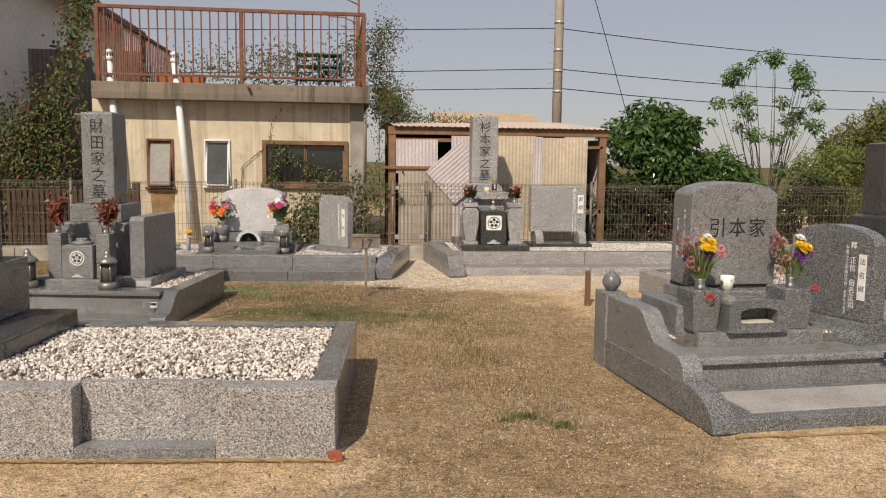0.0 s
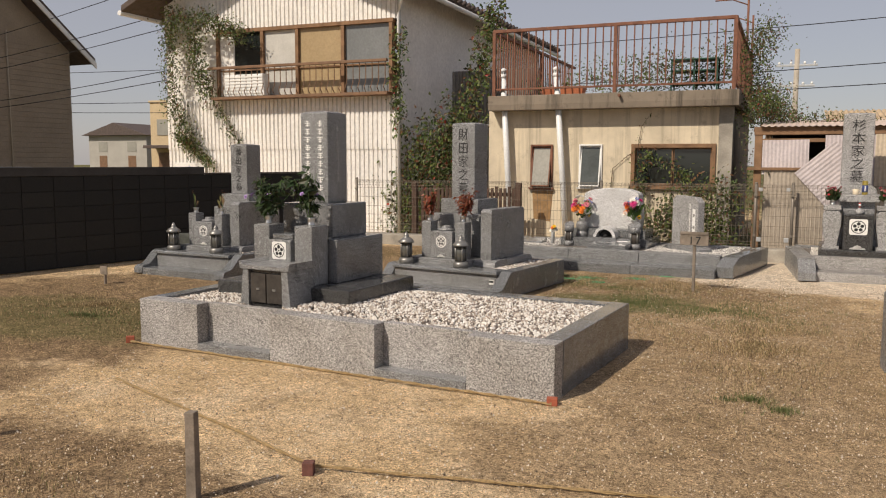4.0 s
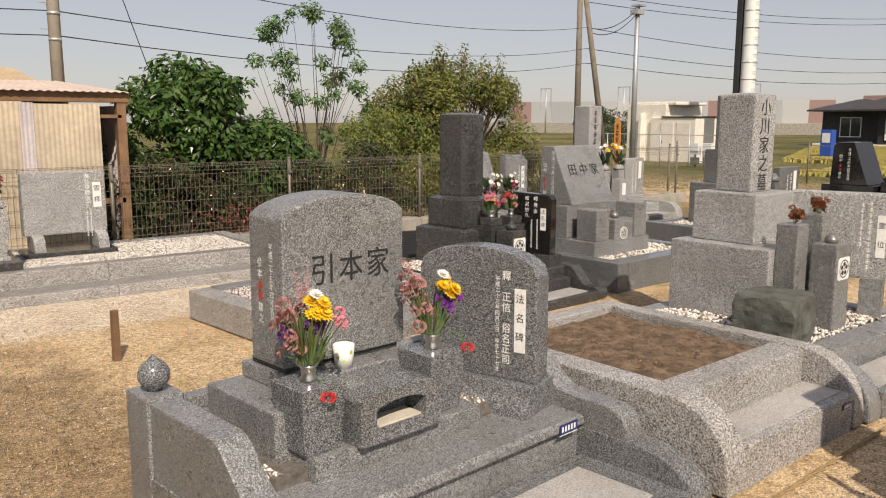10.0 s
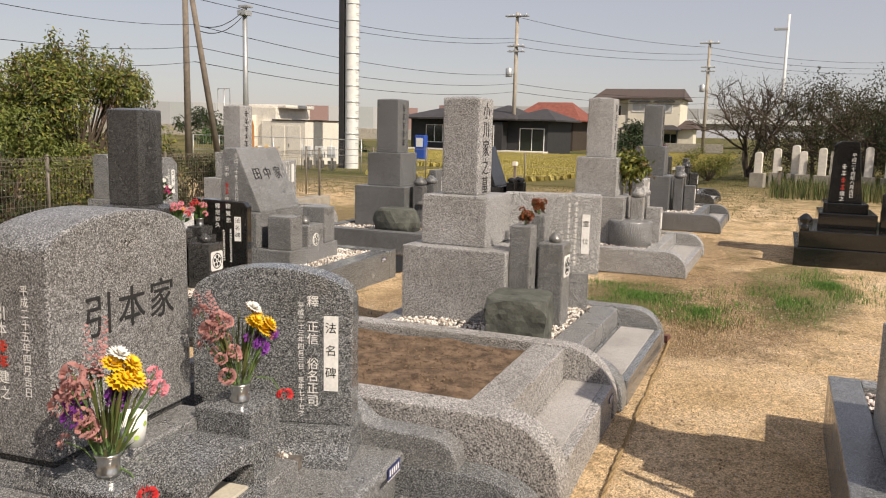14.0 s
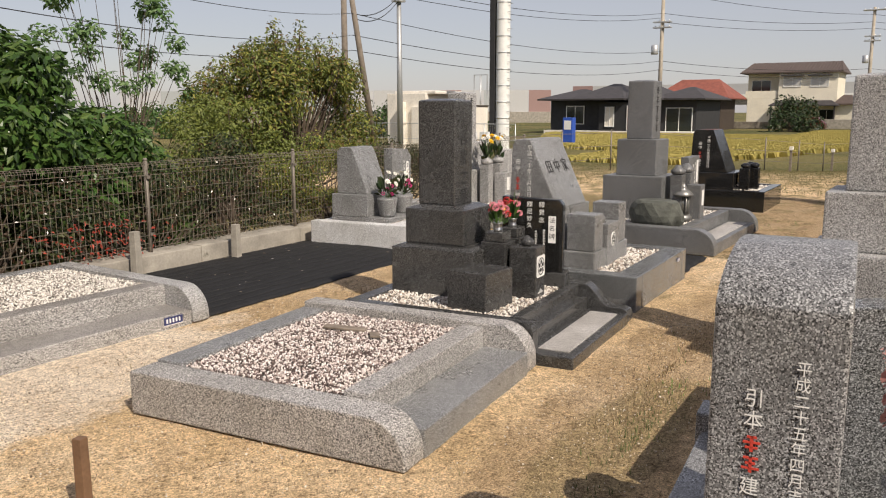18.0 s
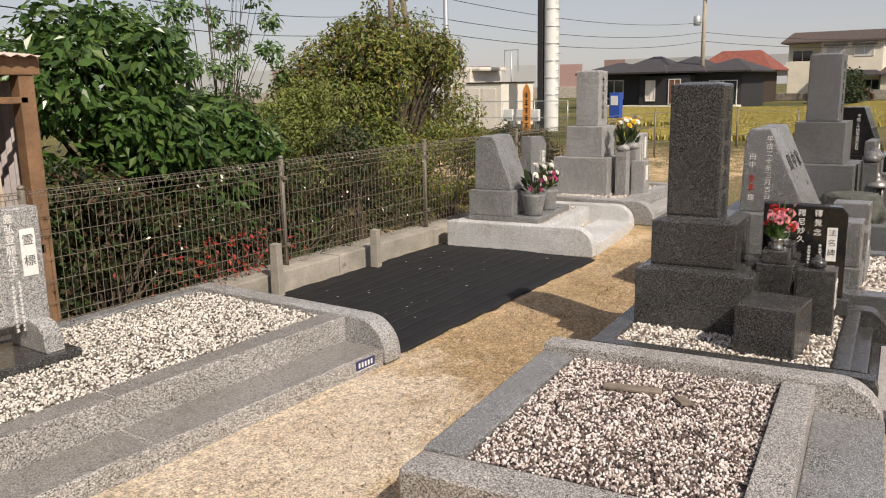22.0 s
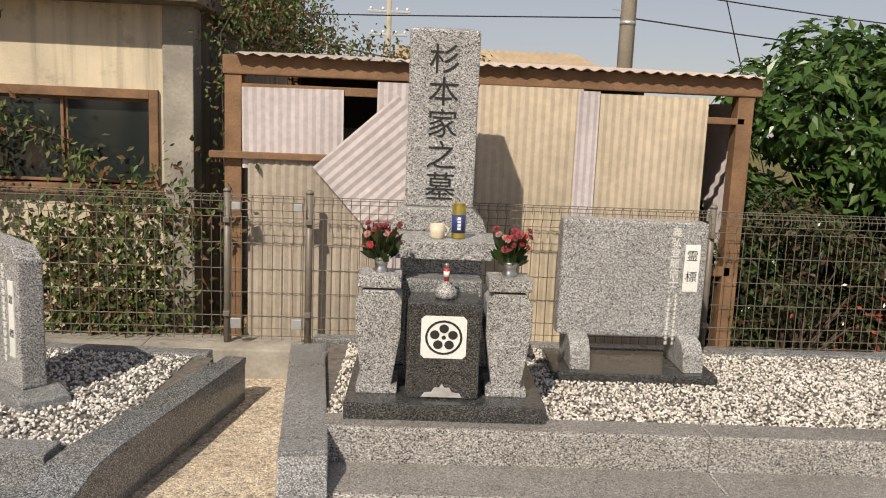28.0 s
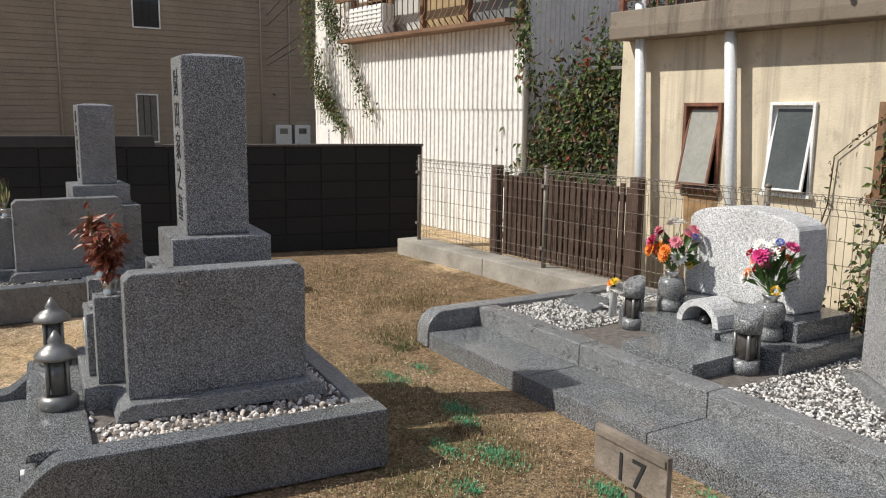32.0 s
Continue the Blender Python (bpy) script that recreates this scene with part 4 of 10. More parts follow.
# ---- two graves of one pattern at the back left ----
def family_grave(F, title, w, shaft, z_top, tone, tablet_x, facing_text, label, tall=1.0, plaque=False):
    """Kerb with swung wings, a tiered stone, crest block, flower posts and a tablet set edge-on."""
    p = on(F, "grave_plot", label + " kerb with curved wings", "grave plot")
    lo = -w
    wing(p, G_BLUE, lo, lo + 0.13, -0.14, 1.46, 0.10, 0.26, -0.05, 0.2)
    wing(p, G_BLUE, -0.13, 0.0, -0.14, 1.46, 0.10, 0.26, -0.05, 0.2)
    curb(p, "front_step", G_SHINY, lo + 0.131, -0.13, -0.03, -0.131, 0.13, 0.07)
    curb(p, "front_riser", tone, lo + 0.131, 0.1, -0.03, -0.131, 0.22, 0.225)
    part("nosing", prism([(0.07, 0.225), (0.3, 0.225), (0.3, 0.262), (0.09, 0.262), (0.072, 0.25)], "x", lo + 0.12, -0.12, 0.006), G_SHINY, p)
    curb(p, "kerb_back", tone, lo + 0.131, 1.36, -0.03, -0.131, 1.46, 0.25)
    bed(p, lo + 0.13, 0.3, -0.13, 1.36, 0.235, BED)
    gravel(p, lo + 0.14, 0.31, -0.14, 1.35, 0.24, 0.03, PEB_W, "pale pebbles between the kerbs", [(lo + 0.36, 0.32, -0.36, 1.3)], 0, 1.1)
    cx = shaft[0] + shaft[2] / 2
    sy = shaft[1]
    sw = shaft[2] / 2
    g = on(F, "gravestone", label + " gravestone with carved family name", "gravestone")
    curb(g, "slab", tone, cx - sw - 0.27, 0.3, 0.2, cx + sw + 0.2, sy + shaft[2] + 0.2, 0.32)
    z1 = z_top - 0.82 * tall
    curb(g, "plinth", tone, cx - sw - 0.17, sy - 0.14, 0.32, cx + sw + 0.17, sy + shaft[2] + 0.14, z1 - 0.16)
    curb(g, "plinth", tone, cx - sw - 0.09, sy - 0.08, z1 - 0.16, cx + sw + 0.09, sy + shaft[2] + 0.08, z1)
    shaft_top(cx - sw, sy, cx + sw, sy + shaft[2], z1, z_top, tone, g)
    words(title, 0.135 * tall, INK_K, g, (cx, sy - 0.001, z_top - 0.13 * tall), 0, 1.08, "family_name", 0.002)
    v = on(F, "flower_stand", label + " flower posts and crest block", "flower stand")
    for a in (cx - 0.27, cx + 0.15):
        curb(v, "flower_post", tone, a, 0.36, 0.32, a + 0.12, 0.5, 0.71)
    curb(v, "crest_block", tone, cx - 0.135, 0.33, 0.32, cx + 0.135, 0.55, 0.61)
    crest(v, cx, 0.328, 0.5, 0.13, corner=False)
    lotus(v, cx, 0.328, 0.335, 0.1)
    part("incense_top", lathe([(0.09, 0.61), (0.095, 0.63), (0.06, 0.635), (0.05, 0.65), (0.055, 0.66), (0.02, 0.665)], cx, 0.44, 0, 18), tone, v)
    t = on(F, "memorial_tablet", label + " memorial tablet on a moulded foot", "memorial tablet")
    part("foot", prism([(0.4, 0.25), (1.3, 0.25), (1.28, 0.3), (1.24, 0.32), (0.46, 0.32), (0.42, 0.3)], "x", tablet_x - 0.06, tablet_x + 0.2, 0.006), tone, t)
    part("plate", prism([(0.46, 0.32), (1.22, 0.32), (1.22, 0.82), (1.19, 0.85), (0.49, 0.85), (0.46, 0.82)], "x", tablet_x, tablet_x + 0.13, 0.008), tone, t)
    for k, lx in enumerate((cx - 0.36, cx + 0.32)):
        small_lantern("dull metal grave lantern with glass chimney", *spot(F, lx, 0.2), 0.26, 1.4, F[2])
    for k in (-0.21, 0.21):
        yield spot(F, cx + k, 0.43)


SAI = (-3.24, 2.94, -9.0)
posts = list(family_grave(SAI, "財田家之墓", 1.5, (-1.07, 0.78, 0.29), 1.76, G_HONED, -0.52, "", "grey granite"))
for i, (x, y) in enumerate(posts):
    bouquet("withered reddish brown leaf spray", x, y, 0.708, [], 0.28, 0.13, "steel", 300, leaf_mat("withered_red", (0.20, 0.05, 0.03), (0.30, 0.10, 0.05), (0.12, 0.03, 0.02)), sprig=0.055)
sp = on(SAI, "name_sign", "small white and black plate on kerb wing", "sign")
part("plate", box(-0.19, 0.05, 0.135, -0.135, 0.065, 0.18, 0.002), INK_W, sp)
part("plate_bar", box(-0.186, 0.046, 0.155, -0.139, 0.05, 0.176, 0), INK_K, sp)
FUJ = (-6.53, 3.02, -4.5)
posts = list(family_grave(FUJ, "藤田家之墓", 1.42, (-0.87, 0.98, 0.265), 1.55, G_HONED, -0.42, "", "grey weathered granite", 0.76))
x, y = posts[0]
bouquet("bare dried stalk in a flower post", x, y, 0.708, [("brown", "spike", 2, 0.02, 0.8, 1)], 0.22, 0.03, "steel", 4, DRY)
x, y = posts[1]
bouquet("few dried stems in a flower post", x, y, 0.708, [("brown", "spike", 3, 0.02, 0.7, 1)], 0.22, 0.05, "steel", 8, DRY)
o = part("boulder", box(-0.12, -0.1, 0, 0.12, 0.1, 0.2, 0.03), ROCK)
o.matrix_basis = pose(*spot(FUJ, -1.2, 0.5), 0.235, 0, 0, 20)
tagged(o, "mossy green grey boulder on pale pebbles", "boulder")
o = thing("wooden_marker", "tiny wooden number board on a short stake", "sign", -7.6, 2.2, 0, -10)
part("stake", box(-0.012, -0.012, -0.02, 0.012, 0.012, 0.16, 0.002), WOOD_OLD, o)
part("board", box(-0.06, -0.022, 0.1, 0.06, -0.012, 0.19, 0.002), WOOD_OLD, o)

# ---- pale arched stone with bright flowers, low stepped plot ----
WH = (-1.36, 5.47, -4.5, 1.06, 1.0)
p = on(WH, "grave_plot", "low stepped grey granite grave kerb with gravel", "grave plot")
round_wing(p, G_HONED, -3.0, -2.87, -0.16, 0.42, 0.235, 0.14)
part("kerb_wing", prism([(-0.02, 0.0), (1.55, 0.0), (1.55, 0.2), (0.35, 0.235), (0.2, 0.225), (0.08, 0.18), (0.0, 0.15), (-0.02, 0.13)], "x", -0.1, 0.08, 0.008), G_SHINY, p)
for q in p.children[-1].data.vertices:
    q.co.x += 0.13 * max(0.0, q.co.y)
for a, b in ((-2.868, -1.9), (-1.897, -1.03), (-1.027, -0.101)):
    curb(p, "front_step", G_SHINY, a, -0.15, -0.03, b, 0.24, 0.105)
    curb(p, "front_riser", G_HONED, a, 0.24, -0.03, b, 0.38, 0.232)
curb(p, "kerb_side", G_HONED, -3.0, 0.421, -0.03, -2.87, 1.56, 0.232)
curb(p, "kerb_back", G_HONED, -2.868, 1.62, -0.03, 0.07, 1.72, 0.22)
top = curb(p, "kerb_right_top", G_SHINY, -0.02, 0.39, 0.2, 0.083, 1.55, 0.237, 0.004)
for q in top.data.vertices:
    q.co.x += 0.13 * q.co.y
bed(p, -2.87, 0.38, 0.1, 1.62, 0.2, BED)
gravel(p, -2.86, 0.39, 0.0, 1.61, 0.205, 0.0205, PEB_G, "mixed white and grey pebbles", [(-2.2, 0.3, -1.05, 1.6), (-1.75, 0.3, -1.15, 0.85)], 0.0, 1.25)
g = on(WH, "gravestone", "pale arched granite gravestone on two steps", "gravestone")
curb(g, "plinth", G_SHINY, -2.2, 0.84, 0.18, -1.06, 1.58, 0.32)
curb(g, "plinth", G_SHINY, -2.1, 1.06, 0.32, -1.14, 1.55, 0.43)
pts = [(-2.0, 0.43), (-1.26, 0.43), (-1.24, 0.6), (-1.27, 0.9)] + [(-1.63 + 0.355 * math.cos(radians(a)), 0.9 + 0.09 * math.sin(radians(a))) for a in range(15, 166, 15)] + [(-1.99, 0.9), (-2.02, 0.6)]
part("stone", prism(pts, "y", 1.2, 1.45, 0.012), G_WHITE, g)
a = on(WH, "incense_arch", "arched granite incense shelter with small pot", "incense burner")
out = arc(-1.62, 0.335, 0.145, 0, 180, 12) + arc(-1.62, 0.335, 0.105, 180, 0, 12)
part("arch", prism(out, "y", 0.86, 1.08, 0.005), G_WHITE, a)
part("back", prism(arc(-1.62, 0.335, 0.104, 0, 180, 12), "y", 1.01, 1.06, 0), G_DARK, a)
part("sill", box(-1.79, 0.805, 0.28, -1.45, 1.09, 0.334, 0.004), G_SHINY, a)
incense_pot("small dark ceramic incense pot", *spot(WH, -1.62, 0.93), 0.334, 0.75, plain("dark_glaze", (0.02, 0.02, 0.02), 0.2))
sl = on(WH, "altar_slab", "sloping polished granite slab before the stone", "slab")
part("slab", prism([(0.36, 0.2), (0.80, 0.2), (0.80, 0.30), (0.36, 0.285)], "x", -1.70, -1.22, 0.006), G_SHINY, sl)
for lx, ly in ((-1.97, 1.04), (-1.27, 1.0)):
    vx, vy = spot(WH, lx, ly)
    t = thing("stone_vase", "round mottled granite flower vase", "vase", vx, vy, 0.32, 0, "round stone vases")
    part("body", lathe([(0.06, 0), (0.075, 0.01), (0.075, 0.06), (0.06, 0.07), (0.062, 0.085), (0.078, 0.1), (0.082, 0.17), (0.07, 0.205), (0.05, 0.21)], seg=22), G_HONED, t)
    part("steel_collar", lathe([(0.04, 0.205), (0.034, 0.225), (0.05, 0.25), (0.046, 0.252)], seg=16), STEEL, t)
    bouquet("bright mixed artificial lilies and chrysanthemums", vx, vy, 0.568, [("orange", "daisy", 5, 0.056, 0.35, 0.7), ("magenta", "daisy", 4, 0.055, 0.5, 0.95), ("white", "daisy", 4, 0.055, 0.2, 1.05), ("red", "ball", 3, 0.028, 0.4, 0.9), ("blue", "ball", 3, 0.024, 0.8, 1.05), ("yellow", "ball", 2, 0.026, 0.1, 0.4), ("pink", "daisy", 4, 0.05, 0.6, 1.0)], 0.28, 0.14, None, 40, LEAF, leaf_len=0.2)
round_lantern("granite drum lantern with glass light", *spot(WH, -1.19, 0.72), 0.2, G_HONED, 1.3, WH[2])
round_lantern("granite drum lantern with glass light", *spot(WH, -2.08, 0.84), 0.2, G_HONED, 1.2, WH[2])
vx, vy = spot(WH, -2.33, 0.92)
t = thing("candle_vase", "slim white plastic vase on the pebbles", "vase", vx, vy, 0.2)
part("tube", lathe([(0.025, 0), (0.025, 0.17), (0.028, 0.175)], seg=16), PVC, t)
bouquet("white and yellow artificial flowers", vx, vy, 0.37, [("white", "daisy", 4, 0.04, 0.2, 0.7), ("yellow", "daisy", 2, 0.035, 0.8, 1.1), ("orange", "daisy", 1, 0.03, 0.8, 1)], 0.08, 0.04, None, 8, LEAF)
pl = thing("stone_plaque", "small dark stone plaque leaning on pebbles", "plaque", *spot(WH, -2.62, 0.98), 0.2, WH[2])
part("plate", prism([(-0.11, 0), (0.1, 0), (0.1, 0.07), (-0.11, 0.03)], "x", -0.16, 0.16, 0.004), G_SHINY, pl)
bars(6, 0.2, 0.05, 0, INK_W, pl, (0.12, 0.0, 0.055), pose(0, 0, 0, 10, 0, 90))
t = thing("memorial_tablet", "pale granite memorial tablet on a wide foot", "memorial tablet", -1.92, 6.50, 0.2, -42)
part("foot", prism([(-0.35, 0), (0.35, 0), (0.34, 0.04), (0.25, 0.07), (-0.25, 0.07), (-0.34, 0.04)], "y", -0.11, 0.11, 0.006), G_HONED, t)
part("plate", prism([(-0.24, 0.07), (0.24, 0.07), (0.24, 0.64), (0.18, 0.70), (-0.18, 0.72), (-0.24, 0.66)], "y", -0.055, 0.055, 0.01), G_LIGHT, t)
tablet_face(t, 0.17, -0.056, 0.38, 0.05, 0.34, "霊標")
bars(12, 0.45, 0.035, 0, INK_W, t, (0.095, -0.0565, 0.62), 0)


# ---- large plot with tall family stone by the fence ----
SUG = (2.78, 5.55, -2.0, 1.05, 1.0)
p = on(SUG, "grave_plot", "wide grey granite grave kerb full of pale gravel", "grave plot")
for a, b in ((-3.1, -1.55), (-1.547, -0.06)):
    curb(p, "front_step", G_COARSE, a, 0.05, -0.03, b, 0.36, 0.095)
    curb(p, "front_riser", G_COARSE, a, 0.34, -0.03, b, 0.5, 0.25)
    part("step_top", box(a + 0.012, 0.062, 0.094, b - 0.012, 0.339, 0.099, 0.002), G_TOP, p)
    part("riser_top", box(a + 0.012, 0.352, 0.249, b - 0.012, 0.488, 0.254, 0.002), G_TOP, p)
round_wing(p, G_LIGHT, -0.059, 0.08, 0.03, 1.78, 0.255, 0.22)
lk = curb(p, "kerb_side", G_HONED, -0.09, 0, -0.03, 0.09, 1.5, 0.25)
lk.matrix_basis = pose(-3.13, 0.08, 0, 0, 0, 7)
lw = part("kerb_wing", prism([(-0.12, 0.0), (0.1, 0.0), (0.1, 0.25), (0.02, 0.23), (-0.08, 0.12), (-0.12, 0.1)], "x", -0.09, 0.09, 0.008), G_HONED, p)
lw.matrix_basis = pose(-3.13, 0.06, 0, 0, 0, 7)
curb(p, "kerb_back", G_HONED, -3.3, 1.68, -0.03, -0.06, 1.78, 0.25)
bed(p, -3.2, 0.48, -0.06, 1.7, 0.215, BED)
gravel(p, -3.1, 0.5, -0.07, 1.68, 0.228, 0.0175, PEB_S, "fine pale crushed gravel", [(-2.98, 0.45, -2.22, 1.6)], 0.0, 1.05)
name_plate(p, -0.22, 0.046, 0.052, 0.15, 0.06)
g = on(SUG, "gravestone", "tall grey granite family gravestone with carved characters", "gravestone")
curb(g, "slab", G_DARK, -3.02, 0.42, 0.2, -2.2, 1.62, 0.325)
curb(g, "plinth", G_LIGHT, -2.92, 0.98, 0.325, -2.33, 1.6, 0.62)
curb(g, "plinth", G_LIGHT, -2.82, 0.92, 0.62, -2.45, 1.58, 0.88)
part("altar_shelf", prism([(-2.84, 0.88), (-2.42, 0.88), (-2.4, 0.93), (-2.39, 0.965), (-2.86, 0.965), (-2.85, 0.93)], "y", 0.82, 1.16, 0.004), G_LIGHT, g)
part("collar", prism([(-2.88, 0.965), (-2.42, 0.965), (-2.44, 1.03), (-2.49, 1.08), (-2.8, 1.08), (-2.86, 1.03)], "y", 1.14, 1.6, 0.008), G_LIGHT, g)
shaft_top(-2.815, 1.22, -2.485, 1.53, 1.08, 1.955, G_LIGHT, g)
words("杉本家之墓", 0.152, INK_K, g, (-2.65, 1.218, 1.80), 0, 1.03, "family_name", 0.003)
v = on(SUG, "flower_stand", "tall tapered granite flower posts and crest block", "flower stand")
for a, b in ((-2.99, -2.8), (-2.45, -2.26)):
    bm = prism([(a + 0.035, 0.36), (b - 0.035, 0.36), (b, 0.6), (b, 0.74), (b - 0.03, 0.78), (a + 0.03, 0.78), (a, 0.74), (a, 0.6)], "y", 0.56, 0.76, 0.008)
    q = part("flower_post", bm, G_LIGHT, v)
    part("post_foot", box(a + 0.01, 0.55, 0.325, b - 0.01, 0.77, 0.362, 0.004), G_LIGHT, q)
    part("post_cap", box(a + 0.005, 0.565, 0.79, b - 0.005, 0.755, 0.845, 0.006), G_LIGHT, q)
    part("post_neck", box(a + 0.03, 0.58, 0.779, b - 0.03, 0.74, 0.791, 0), G_DARK, q)
curb(v, "crest_block", G_DARK, -2.775, 0.5, 0.325, -2.475, 0.74, 0.745)
crest(v, -2.625, 0.498, 0.6, 0.185)
lotus(v, -2.625, 0.498, 0.335, 0.17)
curb(v, "incense_step", G_HONED, -2.79, 0.745, 0.325, -2.46, 0.97, 0.80)
incense_pot("turned granite incense pot", *spot(SUG, -2.62, 0.62), 0.745, 1.1, G_LIGHT)
t = thing("lighter", "red gas lighter standing on incense pot", "lighter", *spot(SUG, -2.62, 0.62), 0.82)
part("body", lathe([(0.012, 0), (0.013, 0.06)], seg=12), plain("red_plastic", (0.5, 0.05, 0.05), 0.3), t)
part("label_band", lathe([(0.0135, 0.02), (0.0135, 0.045)], seg=12), INK_W, t)
part("cap", lathe([(0.011, 0.06), (0.011, 0.075), (0.006, 0.08)], seg=12), STEEL, t)
cx, cy = spot(SUG, -2.565, 0.93)
t = thing("beer_can", "tall gold and navy drink can on shelf", "can", cx, cy, 0.965)
part("body", lathe([(0.028, 0), (0.033, 0.012), (0.033, 0.15), (0.027, 0.166), (0.028, 0.168)], seg=24), plain("gold_can", (0.55, 0.42, 0.10), 0.3, 0.2, 20, metal=0.7), t)
part("label_panel", lathe([(0.0334, 0.03), (0.0334, 0.115)], seg=24), plain("navy_print", (0.04, 0.06, 0.20), 0.35), t)
bm = bmesh.new()
for k in range(4):
    box(-0.008, -0.0345, 0.045 + k * 0.016, 0.008, -0.033, 0.057 + k * 0.016, 0, bm)
part("print", bm, INK_W, t)
cx, cy = spot(SUG, -2.66, 0.92)
t = thing("mug", "small cream mug with printed band", "mug", cx, cy, 0.965)
part("cup", lathe([(0.028, 0), (0.034, 0.005), (0.034, 0.068), (0.03, 0.068), (0.029, 0.01)], seg=22), plain("cream_glaze", (0.72, 0.62, 0.46), 0.3, 0.15), t)
part("handle", tube([(0.033 + 0.02 * math.sin(a), 0, 0.035 + 0.022 * math.cos(a)) for a in [k * math.pi / 8 for k in range(9)]], 0.005, 8), plain("cream_handle", (0.72, 0.62, 0.46), 0.3), t)
for bx, side in ((-2.895, 0), (-2.355, 1)):
    x, y = spot(SUG, bx, 0.66)
    bouquet("dull red chrysanthemums in a steel holder", x, y, 0.845, [("dull", "daisy", 26, 0.019, 0.45, 1.0), ("dusty", "daisy", 7, 0.018, 0.4, 0.9), ("red", "daisy", 6, 0.016, 0.4, 0.9)], 0.17, 0.085, "steel", 60, LEAF_D, leaf_len=0.16)
t = on(SUG, "memorial_tablet", "grey granite memorial tablet raised on two feet", "memorial tablet")
curb(t, "slab", G_DARK, -2.06, 1.1, 0.2, -1.26, 1.55, 0.275)
for a in (-1.98, -1.42):
    part("foot", prism([(1.15, 0.275), (1.5, 0.275), (1.5, 0.43), (1.3, 0.44), (1.22, 0.42), (1.17, 0.37)], "x", a, a + 0.1, 0.006), G_LIGHT, t)
part("plate", box(-2.03, 1.3, 0.42, -1.3, 1.42, 1.04, 0.016), G_LIGHT, t)
tablet_face(t, -1.375, 1.298, 0.80, 0.075, 0.25, "霊標")
words("義弘登龍信士", 0.052, INK_W, t, (-1.46, 1.2985, 0.985), 0, 1.05)
bars(12, 0.28, 0.02, 0, INK_W, t, (-1.44, 1.2985, 0.66), 0)
bars(10, 0.26, 0.02, 0, INK_W, t, (-1.475, 1.2985, 0.64), 0)

# ---- arched family stone beside the aisle ----
HIK = (0.0, -0.015, 4.4, 0.94, 0.925)
p = on(HIK, "grave_plot", "grey granite grave kerb with double curved wings", "grave plot")
W = 1.88
for x0, x1 in ((0.0, 0.15), (W - 0.15, W)):
    round_wing(p, G_SHINY, x0, x1, -0.02, 1.68, 0.19, 0.34)
    swing = [(0.35, 0.18), (1.67, 0.18), (1.67, 0.49), (0.98, 0.49)]
    swing += [(0.98 - 0.26 * k / 8, 0.49 - 0.165 * (k / 8) ** 2 * (3 - k / 4)) for k in range(1, 9)]
    swing += [(0.5, 0.318)] + arc(0.48, 0.21, 0.13, 90, 180, 6, 0.106)
    part("upper_wing", prism(swing, "x", x0 + 0.01, x1 - 0.01, 0.008), G_HONED, p)
curb(p, "kerb_back", G_HONED, 0.151, 1.58, -0.03, W - 0.151, 1.67, 0.44)
curb(p, "apron", G_SHINY, 0.151, 0.0, -0.03, W - 0.151, 0.6, 0.07)
curb(p, "apron_panel", SLAB, 0.3, 0.1, 0.02, W - 0.3, 0.5, 0.076, 0.002)
curb(p, "riser", G_HONED, 0.151, 0.62, -0.03, W - 0.151, 0.74, 0.212)
part("nosing", prism([(0.58, 0.212), (1.0, 0.212), (1.0, 0.254), (0.6, 0.254), (0.582, 0.242)], "x", 0.151, W - 0.151, 0.006), G_HONED, p)
curb(p, "step", G_HONED, 0.37, 0.84, 0.2, 1.28, 1.1, 0.345)
bed(p, 0.151, 0.9, W - 0.151, 1.58, 0.30, BED)
gravel(p, 0.155, 0.92, 0.27, 1.57, 0.3, 0.02, PEB_W, "white pebbles between the stones", (), 0, 1.2)
gravel(p, 1.3, 0.95, W - 0.16, 1.57, 0.3, 0.02, PEB_W, "white pebbles between the stones", (), 0, 1.2)
bp = part("corner_post", box(-0.005, 1.48, -0.02, 0.16, 1.69, 0.505, 0.012), G_HONED, p)
part("ball", lathe([(0.03, 0.552), (0.03, 0.565), (0.05, 0.575), (0.066, 0.605), (0.066, 0.63), (0.05, 0.66), (0.025, 0.678), (0.012, 0.69), (0.003, 0.70)], 0.078, 1.585, -0.05, 22), G_SHINY, bp)
bp = part("corner_post", box(W - 0.16, 1.48, -0.02, W + 0.005, 1.69, 0.505, 0.012), G_HONED, p)
part("ball", lathe([(0.03, 0.552), (0.03, 0.565), (0.05, 0.575), (0.066, 0.605), (0.066, 0.63), (0.05, 0.66), (0.025, 0.678), (0.012, 0.69), (0.003, 0.70)], W - 0.078, 1.585, -0.05, 22), G_SHINY, bp)
name_plate(p, 1.6, 0.577, 0.226, 0.13, 0.05)
g = on((HIK[0] + 0.04, *HIK[1:]), "gravestone", "wide arched grey granite family gravestone", "gravestone")
curb(g, "stand", G_HONED, 0.26, 1.02, 0.28, 1.2, 1.57, 0.49)
curb(g, "plinth", G_HONED, 0.42, 1.1, 0.49, 1.06, 1.55, 0.56)
part("shadow_gap", box(0.45, 1.23, 0.555, 1.06, 1.5, 0.585, 0), G_DARK, g)
pts = [(0.43, 0.585), (1.09, 0.585), (1.085, 1.15)] + [(0.76 + 0.33 * math.cos(radians(a)), 1.155 + 0.1 * math.sin(radians(a))) for a in range(10, 171, 10)] + [(0.435, 1.15)]
